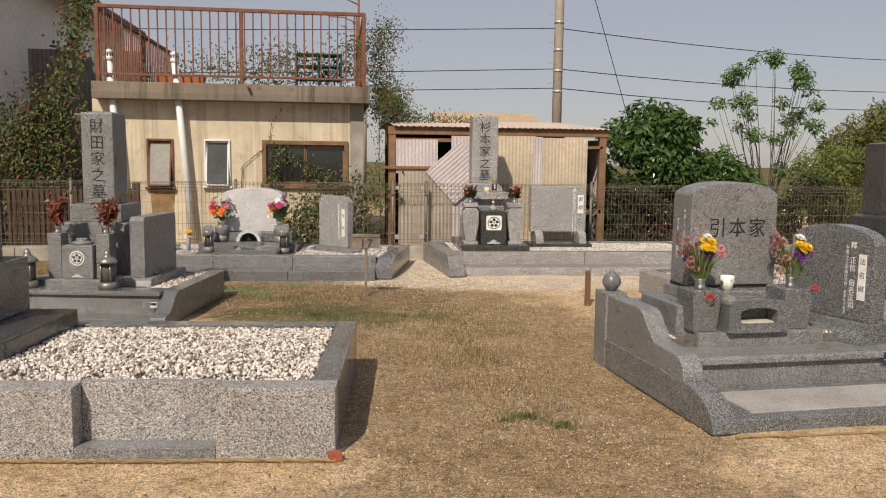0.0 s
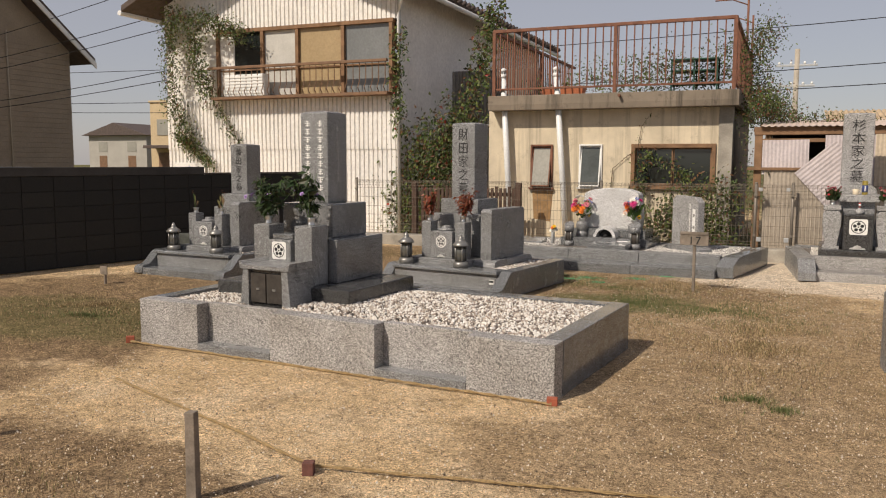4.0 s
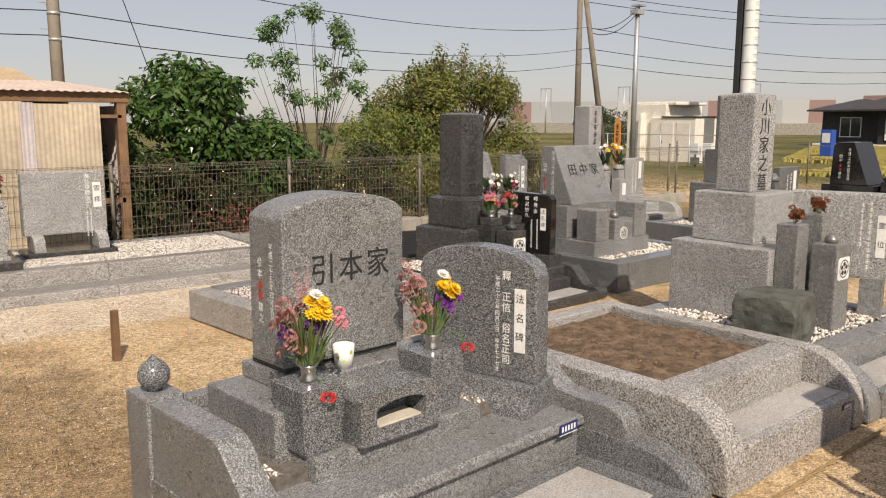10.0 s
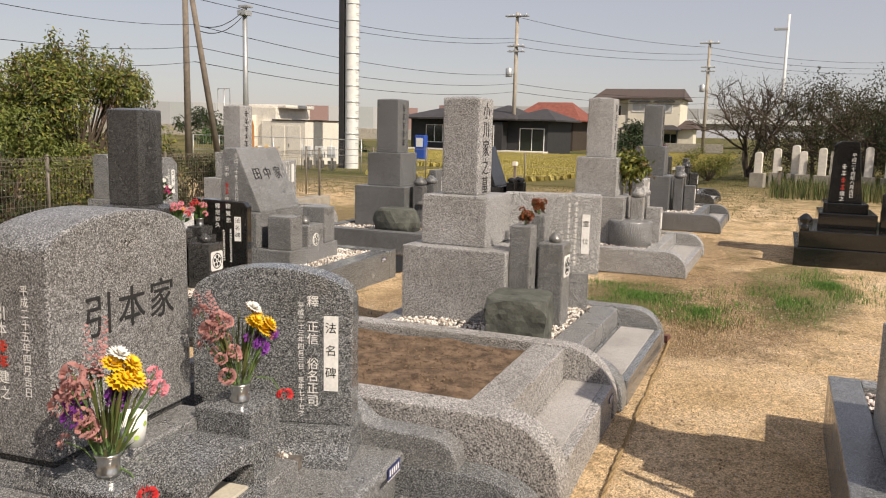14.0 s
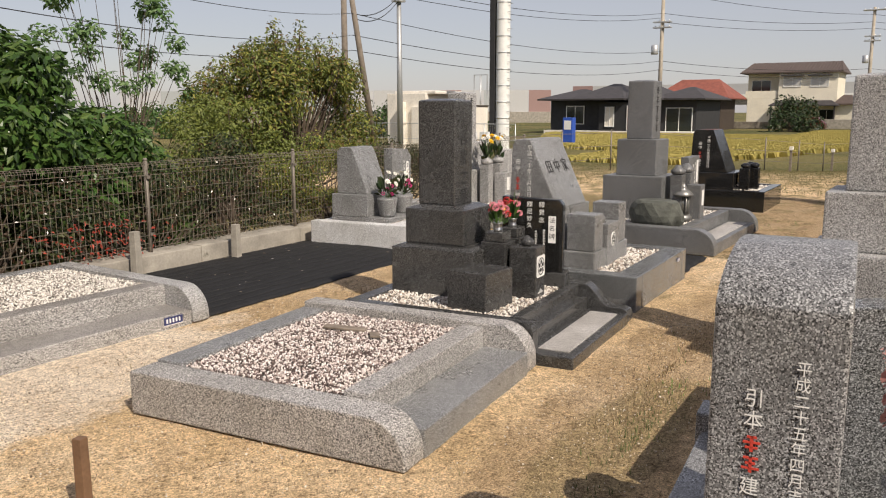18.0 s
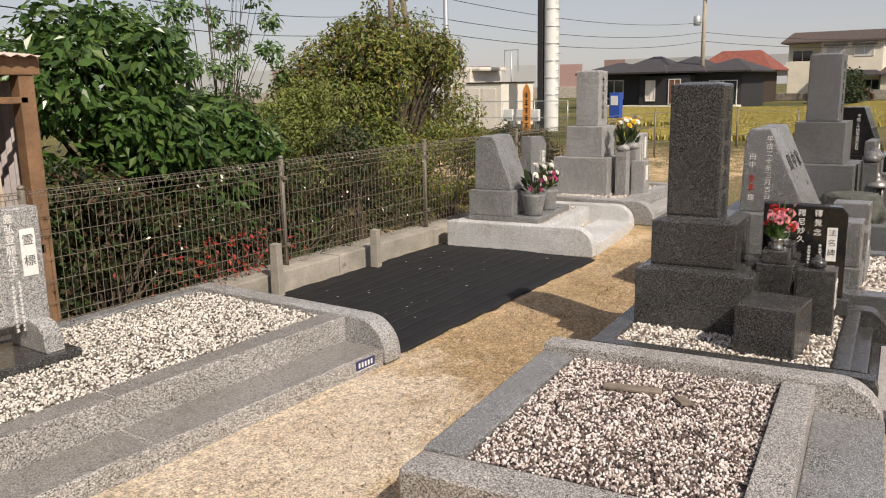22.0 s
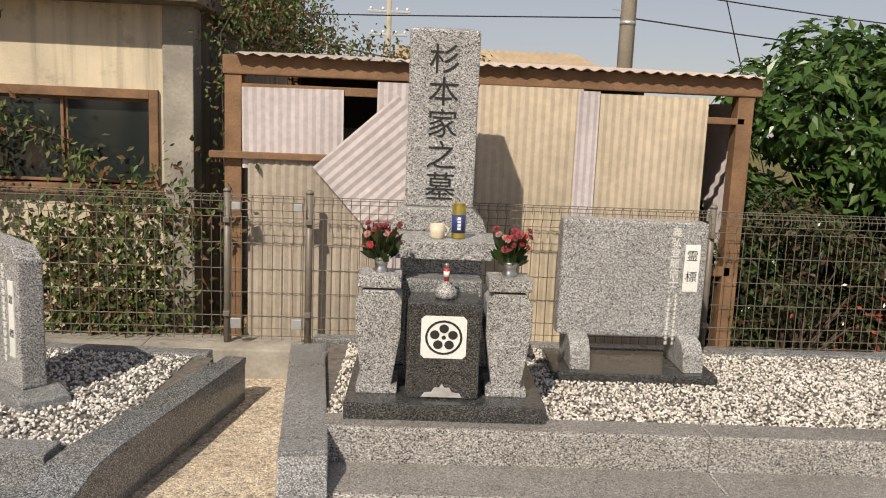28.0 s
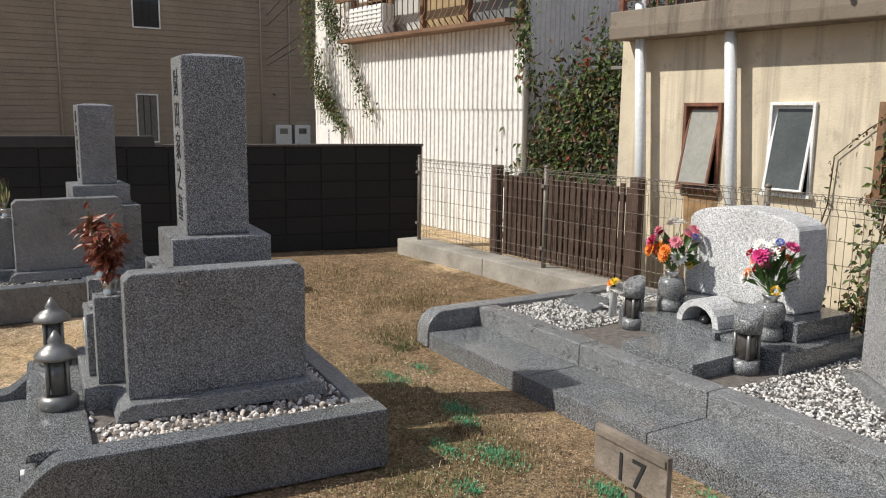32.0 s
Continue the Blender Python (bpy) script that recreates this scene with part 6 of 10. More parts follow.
# ---- further stones, seen across the yard ----
def far_grave(x, y, rz, name, top, tone, w=0.29, plot=(2.1, 1.8), h=0.27, rounded=True, planter=False, title="", label="grey granite"):
    F = (x, y, rz)
    pw, pd = plot
    p = on(F, "grave_plot", label + " grave kerb with rounded ends", "grave plot")
    for x0, x1 in ((0.0, 0.16), (pw - 0.16, pw)):
        round_wing(p, tone, x0, x1, 0.0, pd, h, 0.22)
    curb(p, "apron", tone, 0.161, 0.02, -0.03, pw - 0.161, 0.34, 0.12)
    curb(p, "apron_panel", SLAB, 0.3, 0.08, 0.1, pw - 0.3, 0.3, 0.128, 0.002)
    curb(p, "kerb_front", tone, 0.161, 0.34, -0.03, pw - 0.161, 0.46, h - 0.01)
    curb(p, "kerb_back", tone, 0.161, pd - 0.12, -0.03, pw - 0.161, pd, h - 0.01)
    bed(p, 0.161, 0.46, pw - 0.161, pd - 0.12, h - 0.04, BED)
    gravel(p, 0.17, 0.47, pw - 0.17, pd - 0.13, h - 0.035, 0.034, PEB_W, "white pebbles", [(pw / 2 - 0.4, 0.8, pw / 2 + 0.4, pd)], 0, 1.0)
    cx, cy = pw * 0.46, pd * 0.66
    g = on(F, "gravestone", label + " gravestone on stacked blocks", "gravestone")
    z1 = top - 0.68
    curb(g, "plinth", tone, cx - 0.36, cy - 0.36, h - 0.06, cx + 0.36, cy + 0.36, (z1 + h) * 0.52)
    curb(g, "plinth", tone, cx - 0.24, cy - 0.24, (z1 + h) * 0.52, cx + 0.24, cy + 0.24, z1)
    shaft_top(cx - w / 2, cy - w / 2, cx + w / 2, cy + w / 2, z1, top, tone, g)
    words(title, 0.12, INK_K, g, (cx, cy - w / 2 - 0.001, top - 0.13), 0, 1.05, "family_name", 0.002) if title else bars(5, 0.55, 0.1, 0, INK_K, g, (cx, cy - w / 2 - 0.001, top - 0.06), 0)
    v = on(F, "flower_stand", label + " flower posts and incense pillar", "flower stand")
    for a in (cx - 0.24, cx + 0.1):
        curb(v, "flower_post", tone, a, cy - 0.56, h - 0.05, a + 0.14, cy - 0.42, 0.78)
        part("post_cap", lathe([(0.06, 0.78), (0.085, 0.80), (0.085, 0.83), (0.05, 0.86), (0.03, 0.89)], a + 0.07, cy - 0.49, 0, 16), tone, v)
    curb(v, "incense_pillar", tone, cx - 0.09, cy - 0.74, h - 0.05, cx + 0.09, cy - 0.57, 0.66)
    part("title_panel", box(cx - 0.04, cy - 0.744, 0.42, cx + 0.04, cy - 0.741, 0.6, 0), INK_W, v)
    t = on(F, "memorial_tablet", label + " memorial tablet with white panel", "memorial tablet")
    curb(t, "foot", tone, cx + 0.42, cy - 0.5, h - 0.05, cx + 0.86, cy - 0.3, 0.36)
    curb(t, "plate", tone, cx + 0.4, cy - 0.45, 0.36, cx + 0.88, cy - 0.35, 0.95)
    part("title_panel", box(cx + 0.74, cy - 0.455, 0.62, cx + 0.81, cy - 0.4505, 0.9, 0), INK_W, t)
    bars(8, 0.45, 0.03, 0, INK_W, t, (cx + 0.68, cy - 0.4515, 0.88), 0)
    bars(8, 0.45, 0.03, 0, INK_W, t, (cx + 0.6, cy - 0.4515, 0.86), 0)
    return F, cx, cy


G_GREEN = granite("greenish_granite", 0.05, 0.14, 0.24, 0.35, 150, 0.98)
F3, cx, cy = far_grave(7.4, 2.96, -1, "g3", 1.86, G_GREEN, 0.31, (2.2, 1.75), label="greenish granite")
rk2 = bmesh.new()
bmesh.ops.create_icosphere(rk2, subdivisions=3, radius=1)
for q in rk2.verts:
    c = q.co + q.co.normalized() * 0.14 * noise.noise(q.co * 2 + Vector((5, 0, 0)))
    q.co = Vector((c.x * 0.22, c.y * 0.3, max(-0.14, min(0.16, c.z * 0.26)) + 0.14))
o = part("boulder", rk2, ROCK)
o.matrix_basis = pose(*spot(F3, 0.36, 0.75), 0.225)
tagged(o, "flat topped dark boulder on pebbles", "boulder")
small_lantern("small stone lantern pillar on pebbles", *spot(F3, 0.85, 0.6), 0.235, 1.9)
F4, cx, cy = far_grave(7.55, 0.2, -0.5, "g4", 1.9, G_LIGHT, 0.3, (1.95, 1.75), label="light granite")
x, y = spot(F4, 0.62, 0.72)
t = thing("stone_drum", "round granite drum planter", "planter", x, y, 0.225)
part("drum", lathe([(0.24, 0), (0.25, 0.01), (0.25, 0.28), (0.235, 0.3), (0.2, 0.3)], seg=28), G_HONED, t)
sh = thing("shrub_in_pot", "small leafy shrub behind the stone drum", "shrub", *spot(F4, 0.98, 0.80), 0.225)
v0 = np.array([(0, 0, 0), (0.5, 0.28, 0.1), (1, 0, 0), (0.5, -0.28, 0.1)])
part("trunk", tube([(0, 0, 0), (0.02, 0, 0.5), (0, 0.02, 0.85)], 0.02, 6), BARK, sh)
scatter("crown", LEAF_Y, v0, [(0, 1, 2), (0, 2, 3)], 800, lambda i: (spin() * 0.07, rng.normal(size=3) * np.array([0.085, 0.085, 0.075]) + np.array([0, 0, 0.9])), sh, kind="")
F5, cx, cy = far_grave(11.9, 0.15, 0, "g5", 1.97, G_GREEN, 0.3, (2.2, 1.9), label="grey green granite")
far_grave(16.5, 0.6, 0, "g6", 1.0, G_DARK, 0.3, (2.0, 1.8), label="dark granite")
# black grave opposite
F6 = (9.2, -2.2, 0)
p = on(F6, "grave_plot", "black polished grave kerb with ball posts", "grave plot")
curb(p, "kerb", G_BLACK, 0, 0, -0.03, 1.7, 1.35, 0.22)
curb(p, "kerb", G_BLACK, 0.04, 0.04, 0.22, 1.66, 1.31, 0.42)
for a, b in ((0.08, 1.25), (0.08, 0.1)):
    part("ball_post", lathe([(0.05, 0.42), (0.05, 0.48), (0.03, 0.49), (0.07, 0.53), (0.07, 0.57), (0.03, 0.61), (0.004, 0.62)], a, b, 0, 16), G_BLACK, p)
g = on(F6, "gravestone", "black polished gravestone with white writing", "gravestone")
curb(g, "plinth", G_BLACK, 0.5, 0.45, 0.42, 1.4, 1.1, 0.6)
curb(g, "plinth", G_BLACK, 0.6, 0.55, 0.6, 1.3, 1.05, 0.72)
part("stone", prism([(0.62, 0.72), (1.0, 0.72), (0.98, 1.42), (0.9, 1.47), (0.7, 1.47)], "x", 0.7, 1.25, 0.008), G_BLACK, g)
words("平成二十四年八月吉日", 0.055, INK_W, g, (0.699, 0.75, 1.3), -90, 1.0, "inscription", 0.001)
bars(2, 0.16, 0.06, 0, INK_W, g, (0.699, 0.85, 1.2), -90)
bars(2, 0.18, 0.06, 0, INK_R, g, (0.699, 0.85, 1.04), -90, "red_inscription")
words("建之", 0.06, INK_W, g, (0.699, 0.85, 0.83), -90, 1.1, "inscription", 0.001)
t = on(F6, "memorial_tablet", "black polished memorial tablet", "memorial tablet")
curb(t, "plate", G_BLACK, 0.5, 0.08, 0.42, 0.6, 0.42, 0.86)
part("title_panel", box(0.4965, 0.12, 0.56, 0.4995, 0.2, 0.8, 0), INK_W, t)
bars(7, 0.36, 0.05, 0, INK_W, t, (0.4985, 0.32, 0.82), -90)

# black grave beyond the greenish one
F8 = (11.6, 3.22, 0)
p = on(F8, "grave_plot", "low black granite grave kerb with white pebbles", "grave plot")
for a in ((0, 0, 1.5, 0.14), (0, 1.36, 1.5, 1.5), (0, 0.141, 0.14, 1.359), (1.36, 0.141, 1.5, 1.359)):
    curb(p, "kerb", G_BLACK, a[0], a[1], -0.03, a[2], a[3], 0.3)
bed(p, 0.14, 0.14, 1.36, 1.36, 0.27, BED)
gravel(p, 0.15, 0.15, 1.35, 1.35, 0.275, 0.034, PEB_W, "white pebbles", [(0.25, 0.5, 1.0, 1.3)], 0, 1.0)
g = on(F8, "gravestone", "black gravestone with leaning face and white writing", "gravestone")
curb(g, "plinth", G_BLACK, 0.22, 0.5, 0.25, 1.0, 1.3, 0.55)
part("stone", prism([(0.62, 0.55), (1.2, 0.55), (1.17, 1.15), (1.13, 1.21), (0.86, 1.21)], "x", 0.28, 0.92, 0.008), G_BLACK, g)
words("平成二十四年四月吉日", 0.05, INK_W, g, (0.2785, 0.92, 1.09), -90, 1.0)
words("田中", 0.055, INK_W, g, (0.2785, 1.05, 0.99), -90, 1.1)
bars(2, 0.11, 0.05, 0, INK_R, g, (0.2785, 1.05, 0.87), -90, "red_inscription")
words("建立", 0.05, INK_W, g, (0.2785, 1.05, 0.72), -90, 1.1)
v = on(F8, "flower_stand", "black granite flower posts with round caps", "flower stand")
for a, b in ((0.35, 0.3), (0.75, 0.3), (0.55, 0.2)):
    curb(v, "flower_post", G_BLACK, a, b, 0.25, a + 0.15, b + 0.15, 0.62)
    part("post_cap", lathe([(0.05, 0.62), (0.07, 0.64), (0.07, 0.67), (0.03, 0.7)], a + 0.075, b + 0.075, 0, 14), G_BLACK, v)

# ---- tall stone across the aisle ----
BR = thing("grave_plot", "light granite grave kerb with gravel and step", "grave plot", 0, 0, 0)
curb(BR, "kerb_side", G_HONED, 1.6, -1.1, -0.03, 1.78, -2.7, 0.3)
curb(BR, "kerb_side", G_HONED, 3.2, -1.1, -0.03, 3.34, -2.7, 0.3)
curb(BR, "front_slab", G_BLUE, 1.6, -1.1, -0.03, 3.34, -0.95, 0.3, 0.008)
bed(BR, 1.78, -2.7, 3.2, -1.1, 0.27, BED)
gravel(BR, 1.79, -2.6, 3.19, -1.11, 0.275, 0.022, PEB_M, "mixed grey and white pebbles", [(1.95, -2.1, 2.9, -1.2)], 0, 1.0)
g = thing("gravestone", "very tall square light granite gravestone", "gravestone", 0, 0, 0)
curb(g, "plinth", G_LIGHT_SHADE, 1.87, -1.85, 0.24, 2.7, -1.10, 0.74)
curb(g, "plinth", G_LIGHT_SHADE, 1.93, -1.70, 0.74, 2.5, -1.17, 1.08)
part("ledge", taper(1.93, -1.70, 2.5, -1.17, 1.08, 1.10, -0.05, 0), G_LIGHT_SHADE, g)
shaft_top(2.0, -1.56, 2.32, -1.25, 1.098, 1.80, G_LIGHT_SHADE, g, crown=0.02)
t = thing("stone_drum", "round granite drum beside the tall stone", "planter", 1.72, -1.70, 0.26)
part("drum", lathe([(0.16, 0), (0.165, 0.01), (0.165, 0.33), (0.15, 0.35)], seg=28), G_LIGHT_SHADE, t)
t = thing("candle_holder", "upright steel candle stand with two clips", "candle stand", 1.83, -1.2, 0.27)
part("foot", box(-0.05, -0.12, 0, 0.05, 0.05, 0.06, 0.004), G_LIGHT_SHADE, t)
part("pole", box(-0.014, -0.014, 0.05, 0.014, 0.014, 0.86, 0.002), ALU, t)
part("finial", lathe([(0.014, 0.86), (0.02, 0.875), (0.02, 0.89), (0.012, 0.9), (0.014, 0.915), (0.004, 0.925)], seg=14), STEEL, t)
for z, dz in ((0.79, -0.01), (0.42, -0.07)):
    part("clip", tube([(0, -0.01, z), (-0.005, -0.13, z + dz)], 0.012, 4), ALU, t)

# ---- white-kerbed grave with black weed sheet beside it ----
WK = (6.08, 5.68, 7.0, 0.9, 0.96)
p = on(WK, "grave_plot", "whitish granite grave kerb with low front", "grave plot")
round_wing(p, G_WHITE, 0.0, 0.16, 0.0, 1.58, 0.27, 0.2)
round_wing(p, G_WHITE, 1.75, 1.9, 0.0, 1.58, 0.27, 0.2)
curb(p, "apron", G_WHITE, 0.161, 0.0, -0.03, 1.749, 0.4, 0.1)
curb(p, "kerb_front", G_WHITE, 0.161, 0.5, -0.03, 1.749, 0.62, 0.25)
curb(p, "kerb_back", G_WHITE, 0.161, 1.46, -0.03, 1.749, 1.58, 0.25)
bed(p, 0.161, 0.62, 1.749, 1.46, 0.23, BED)
gravel(p, 0.17, 0.63, 1.74, 1.45, 0.235, 0.03, PEB_W, "white pebbles", (), 0, 1.0)
gravel(p, 0.9, 0.41, 1.7, 0.5, 0.08, 0.03, PEB_W, "white pebbles", (), 0, 1.0)
g = on(WK, "gravestone", "blue grey granite gravestone with sloping face", "gravestone")
curb(g, "slab", G_HONED, 0.3, 0.66, 0.2, 1.45, 1.46, 0.3)
curb(g, "plinth", G_HONED, 0.3, 0.95, 0.3, 0.95, 1.45, 0.56)
part("stone", prism([(0.98, 0.56), (1.4, 0.56), (1.4, 1.05), (1.36, 1.1), (1.2, 1.1), (1.17, 1.06)], "x", 0.36, 0.92, 0.012), G_HONED, g)
for a in (0.5, 0.95):
    vx, vy = spot(WK, a, 0.78)
    t = thing("stone_vase", "tapered grey stone flower pot", "vase", vx, vy, 0.3, 0, "tapered stone pots")
    part("body", lathe([(0.08, 0), (0.09, 0.02), (0.12, 0.2), (0.12, 0.22), (0.1, 0.22)], seg=20), G_HONED, t)
    bouquet("white and crimson flowers with leaves", vx, vy, 0.5, [("white", "daisy", 7, 0.035, 0.6, 1.05), ("magenta", "ball", 6, 0.026, 0.2, 0.7)], 0.3, 0.13, None, 40, LEAF_D, leaf_len=0.22)
t = on(WK, "memorial_tablet", "blue grey granite memorial tablet", "memorial tablet")
curb(t, "foot", G_HONED, 1.15, 0.95, 0.2, 1.75, 1.25, 0.36)
part("plate", prism([(1.15, 0.36), (1.72, 0.36), (1.72, 0.95), (1.6, 1.04), (1.15, 1.06)], "y", 1.03, 1.15, 0.01), G_HONED, t)
tablet_face(t, 1.6, 1.029, 0.72, 0.075, 0.32, "法名碑")
bars(10, 0.45, 0.035, 0, INK_W, t, (1.5, 1.0285, 0.9), 0)
for gx0, gl in ((8.0, "light granite"),):
    Fx, cx, cy = far_grave(gx0, 5.75, 0.5, "g7", 1.76, G_LIGHT, 0.3, (1.9, 1.7), label="pale granite")
    for a in (-0.17, 0.17):
        x, y = spot(Fx, cx + a, cy - 0.49)
        bouquet("white and yellow chrysanthemums", x, y, 0.78, [("white", "daisy", 4, 0.045, 0.8, 1.05), ("yellow", "daisy", 4, 0.045, 0.8, 1.05)], 0.32, 0.1, "steel", 36, LEAF_D, leaf_len=0.2)

CLOTH = plain("black_woven_sheet", (0.012, 0.012, 0.013), 0.75, 0.4, 6, 0.3, 300)


SHEET_LINE = plain("grey_sheet_thread", (0.035, 0.035, 0.034), 0.8, 0.3, 20)


def weed_sheet(label, x0, y0, x1, y1):
    bm = bmesh.new()
    bmesh.ops.create_grid(bm, x_segments=70, y_segments=46, size=0.5)
    for q in bm.verts:
        x, y = x0 + (q.co.x + 0.5) * (x1 - x0), y0 + (q.co.y + 0.5) * (y1 - y0)
        edge = min(x - x0, x1 - x, y - y0, y1 - y)
        ripple = 0.006 * noise.noise((x * 2.3, y * 6, 1)) + 0.004 * math.sin(y * 52) ** 8
        q.co = Vector((x + 0.02 * noise.noise((y * 5, 0, 0)), y + 0.03 * noise.noise((x * 5, 2, 0)), 0.018 + ripple if edge > 0.02 else 0.002))
    for f in bm.faces:
        f.smooth = True
    bmesh.ops.solidify(bm, geom=bm.faces[:], thickness=0.002)
    o = part("weed_sheet", bm, CLOTH)
    tagged(o, label, "ground sheet")
    k = y0 + 0.12
    while k < y1 - 0.05:
        part("woven_line", tube([(x0 + 0.05 + (x1 - x0 - 0.1) * i / 12, k + 0.006 * math.sin(i * 1.7 + k * 9), 0.0265) for i in range(13)], 0.0022, 4), SHEET_LINE, o)
        k += 0.138
    return o


weed_sheet("black woven weed control sheet on the ground", 2.9, 5.62, 6.02, 7.33)
weed_sheet("black weed control sheet between two plots", 6.02, 3.0, 7.32, 4.8)
scr = [(rng.uniform(2.95, 5.8), rng.uniform(5.85, 7.2)) for _ in range(45)]
scatter("leaf_litter", by_piece("litter", (0.55, 0.5, 0.42), (0.35, 0.25, 0.12), (0.6, 0.58, 0.55)), v0 - np.array([0.5, 0, 0]), [(0, 1, 2), (0, 2, 3)], len(scr), lambda i: (np.diag([1, 1, 0.3]) @ np.array([[math.cos(i), -math.sin(i), 0], [math.sin(i), math.cos(i), 0], [0, 0, 1]]) * rng.uniform(0.01, 0.035), np.array([*scr[i], 0.026])), None, "dry leaf scraps lying on black sheet", "leaves")

# ---- fence, walls, house, yellow building, shed ----


def streaked(name, base, dark, amount, run=0.28):
    """Plaster or concrete with rain streaks running down and patchy stains."""
    m, t, b = shader(name, 0.92, 0.2)
    at = coords(t)
    mp = t.nodes.new("ShaderNodeMapping")
    mp.inputs["Scale"].default_value = (6.0, 6.0, run)
    t.links.new(at, mp.inputs["Vector"])
    c = ramp(t, noise_of(t, at, 1.8, 6, 0.65), (0.3, tuple(v * 0.78 for v in base)), (0.7, tuple(min(1, v * 1.1) for v in base)))
    c = mixc(t, ramp(t, noise_of(t, mp.outputs[0], 1.0, 5, 0.7), (0.50, (0, 0, 0)), (0.66, (amount,) * 3)), c, dark)
    c = mixc(t, ramp(t, noise_of(t, at, 4.5, 7, 0.75), (0.56, (0, 0, 0)), (0.66, (amount * 0.8,) * 3)), c, dark)
    t.links.new(c, b.inputs["Base Color"])
    bump(t, b, noise_of(t, at, 60, 4), 0.35)
    return m


PLASTER = streaked("cream_plaster", (0.67, 0.58, 0.43), (0.30, 0.255, 0.19), 0.6)
PARAPET = streaked("stained_concrete_slab", (0.24, 0.20, 0.155), (0.075, 0.065, 0.052), 0.8)
SHEET_W = plain("white_metal_sheet", (0.82, 0.80, 0.76), 0.55, 0.10, 1.2, wear=((0.60, 0.56, 0.50), 0.74))
SHEET_G = plain("grey_metal_sheet", (0.22, 0.205, 0.185), 0.6, 0.25, 1.5, wear=((0.22, 0.18, 0.14), 0.66))
SHEET_P = plain("milky_plastic_sheet", (0.58, 0.52, 0.52), 0.45, 0.2, 2.0, wear=((0.38, 0.31, 0.25), 0.66))
SHEET_D = plain("grey_brown_plastic_sheet", (0.42, 0.36, 0.29), 0.5, 0.3, 2.0, wear=((0.24, 0.20, 0.15), 0.62))
SHEET_Y = plain("yellowed_plastic_sheet", (0.56, 0.47, 0.35), 0.45, 0.25, 1.6, wear=((0.50, 0.42, 0.33), 0.62))
SHEET_R = plain("pale_roof_sheet", (0.62, 0.50, 0.42), 0.6, 0.25, 3.0)
TIMBER = plain("brown_timber", (0.235, 0.135, 0.072), 0.75, 0.35, 6, 0.4, 70)
SLAT = plain("dark_brown_slat", (0.085, 0.05, 0.035), 0.8, 0.4, 9, 0.3, 70)
BROWN_WALL = plain("brown_siding", (0.29, 0.235, 0.175), 0.85, 0.15, 1.5)
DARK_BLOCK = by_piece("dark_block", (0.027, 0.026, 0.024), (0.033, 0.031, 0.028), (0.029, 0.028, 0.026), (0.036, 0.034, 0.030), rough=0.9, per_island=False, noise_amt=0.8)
GLASS_D = glass_mat("dark_glass", (0.02, 0.025, 0.024), 0.08)
GLASS_F = plain("frosted_glass", (0.32, 0.31, 0.27), 0.25, 0.15, 2)
GLASS_B = plain("blind_behind_glass", (0.40, 0.30, 0.17), 0.25, 0.1, 2)
CURTAIN = plain("pale_curtain_behind_glass", (0.55, 0.54, 0.50), 0.25, 0.12, 3)
WHITE_P = plain("white_paint", (0.78, 0.78, 0.75), 0.45, 0.08, 3)
TILE_R = plain("roof_tiles", (0.10, 0.075, 0.065), 0.7, 0.35, 8, 0.3, 40)
DEEP_BROWN = plain("deep_brown", (0.06, 0.045, 0.035), 0.8, 0.3, 5)
BLACK_W = plain("black_cable", (0.02, 0.02, 0.02), 0.6, 0.1)
POLE_C = plain("grey_concrete_pole", (0.42, 0.37, 0.30), 0.85, 0.2, 3, 0.2, 50)


def ribbed(x0, x1, z0, z1, pitch=0.076, deep=0.012, thick=0.004, grooved=False):
    """A corrugated sheet in the xz plane, front towards -y."""
    n = max(2, int(round((x1 - x0) / pitch)))
    xs = [x0 + (x1 - x0) * i / (n * 4) for i in range(n * 4 + 1)]
    front = [(x, -deep * math.sin(math.pi * i / 2)) for i, x in enumerate(xs)]
    if grooved:
        w = (x1 - x0) / n
        front = [(x0 + w * (k + u), d * deep) for k in range(n) for u, d in ((0, -1), (0.62, -1), (0.72, 1), (0.90, 1))] + [(x1, -deep)]
        xs = [q[0] for q in front]
    bm = bmesh.new()
    rows = []
    for off, zz in ((0, z0), (0, z1), (thick, z1), (thick, z0)):
        rows.append([bm.verts.new((x, y + off, zz)) for x, y in front])
    for p, q in zip(rows, rows[1:] + rows[:1]):
        for i in range(len(xs) - 1):
            bm.faces.new((p[i], p[i + 1], q[i + 1], q[i]))
    bmesh.ops.recalc_face_normals(bm, faces=bm.faces)
    return bm


def moved(bm, m):
    bmesh.ops.transform(bm, matrix=m, verts=bm.verts)
    return bm


def crown(blobs, count, r, shell=0.55):
    """Leaf spots inside a handful of uneven round clumps (x, y, z, rx, ry, rz)."""
    size = np.array([b[3] * b[4] * b[5] for b in blobs]) ** 0.7
    pick = r.choice(len(blobs), count, p=size / size.sum())
    out = []
    for i in pick:
        x, y, z, rx, ry, rz = blobs[i]
        d = r.normal(size=3)
        d /= np.linalg.norm(d)
        q = shell + (1.08 - shell) * r.random() ** 0.6
        out.append((x + d[0] * rx * q, y + d[1] * ry * q, z + d[2] * rz * q if z < -0.3 else max(0.03, z + d[2] * rz * q), *d))
    return out


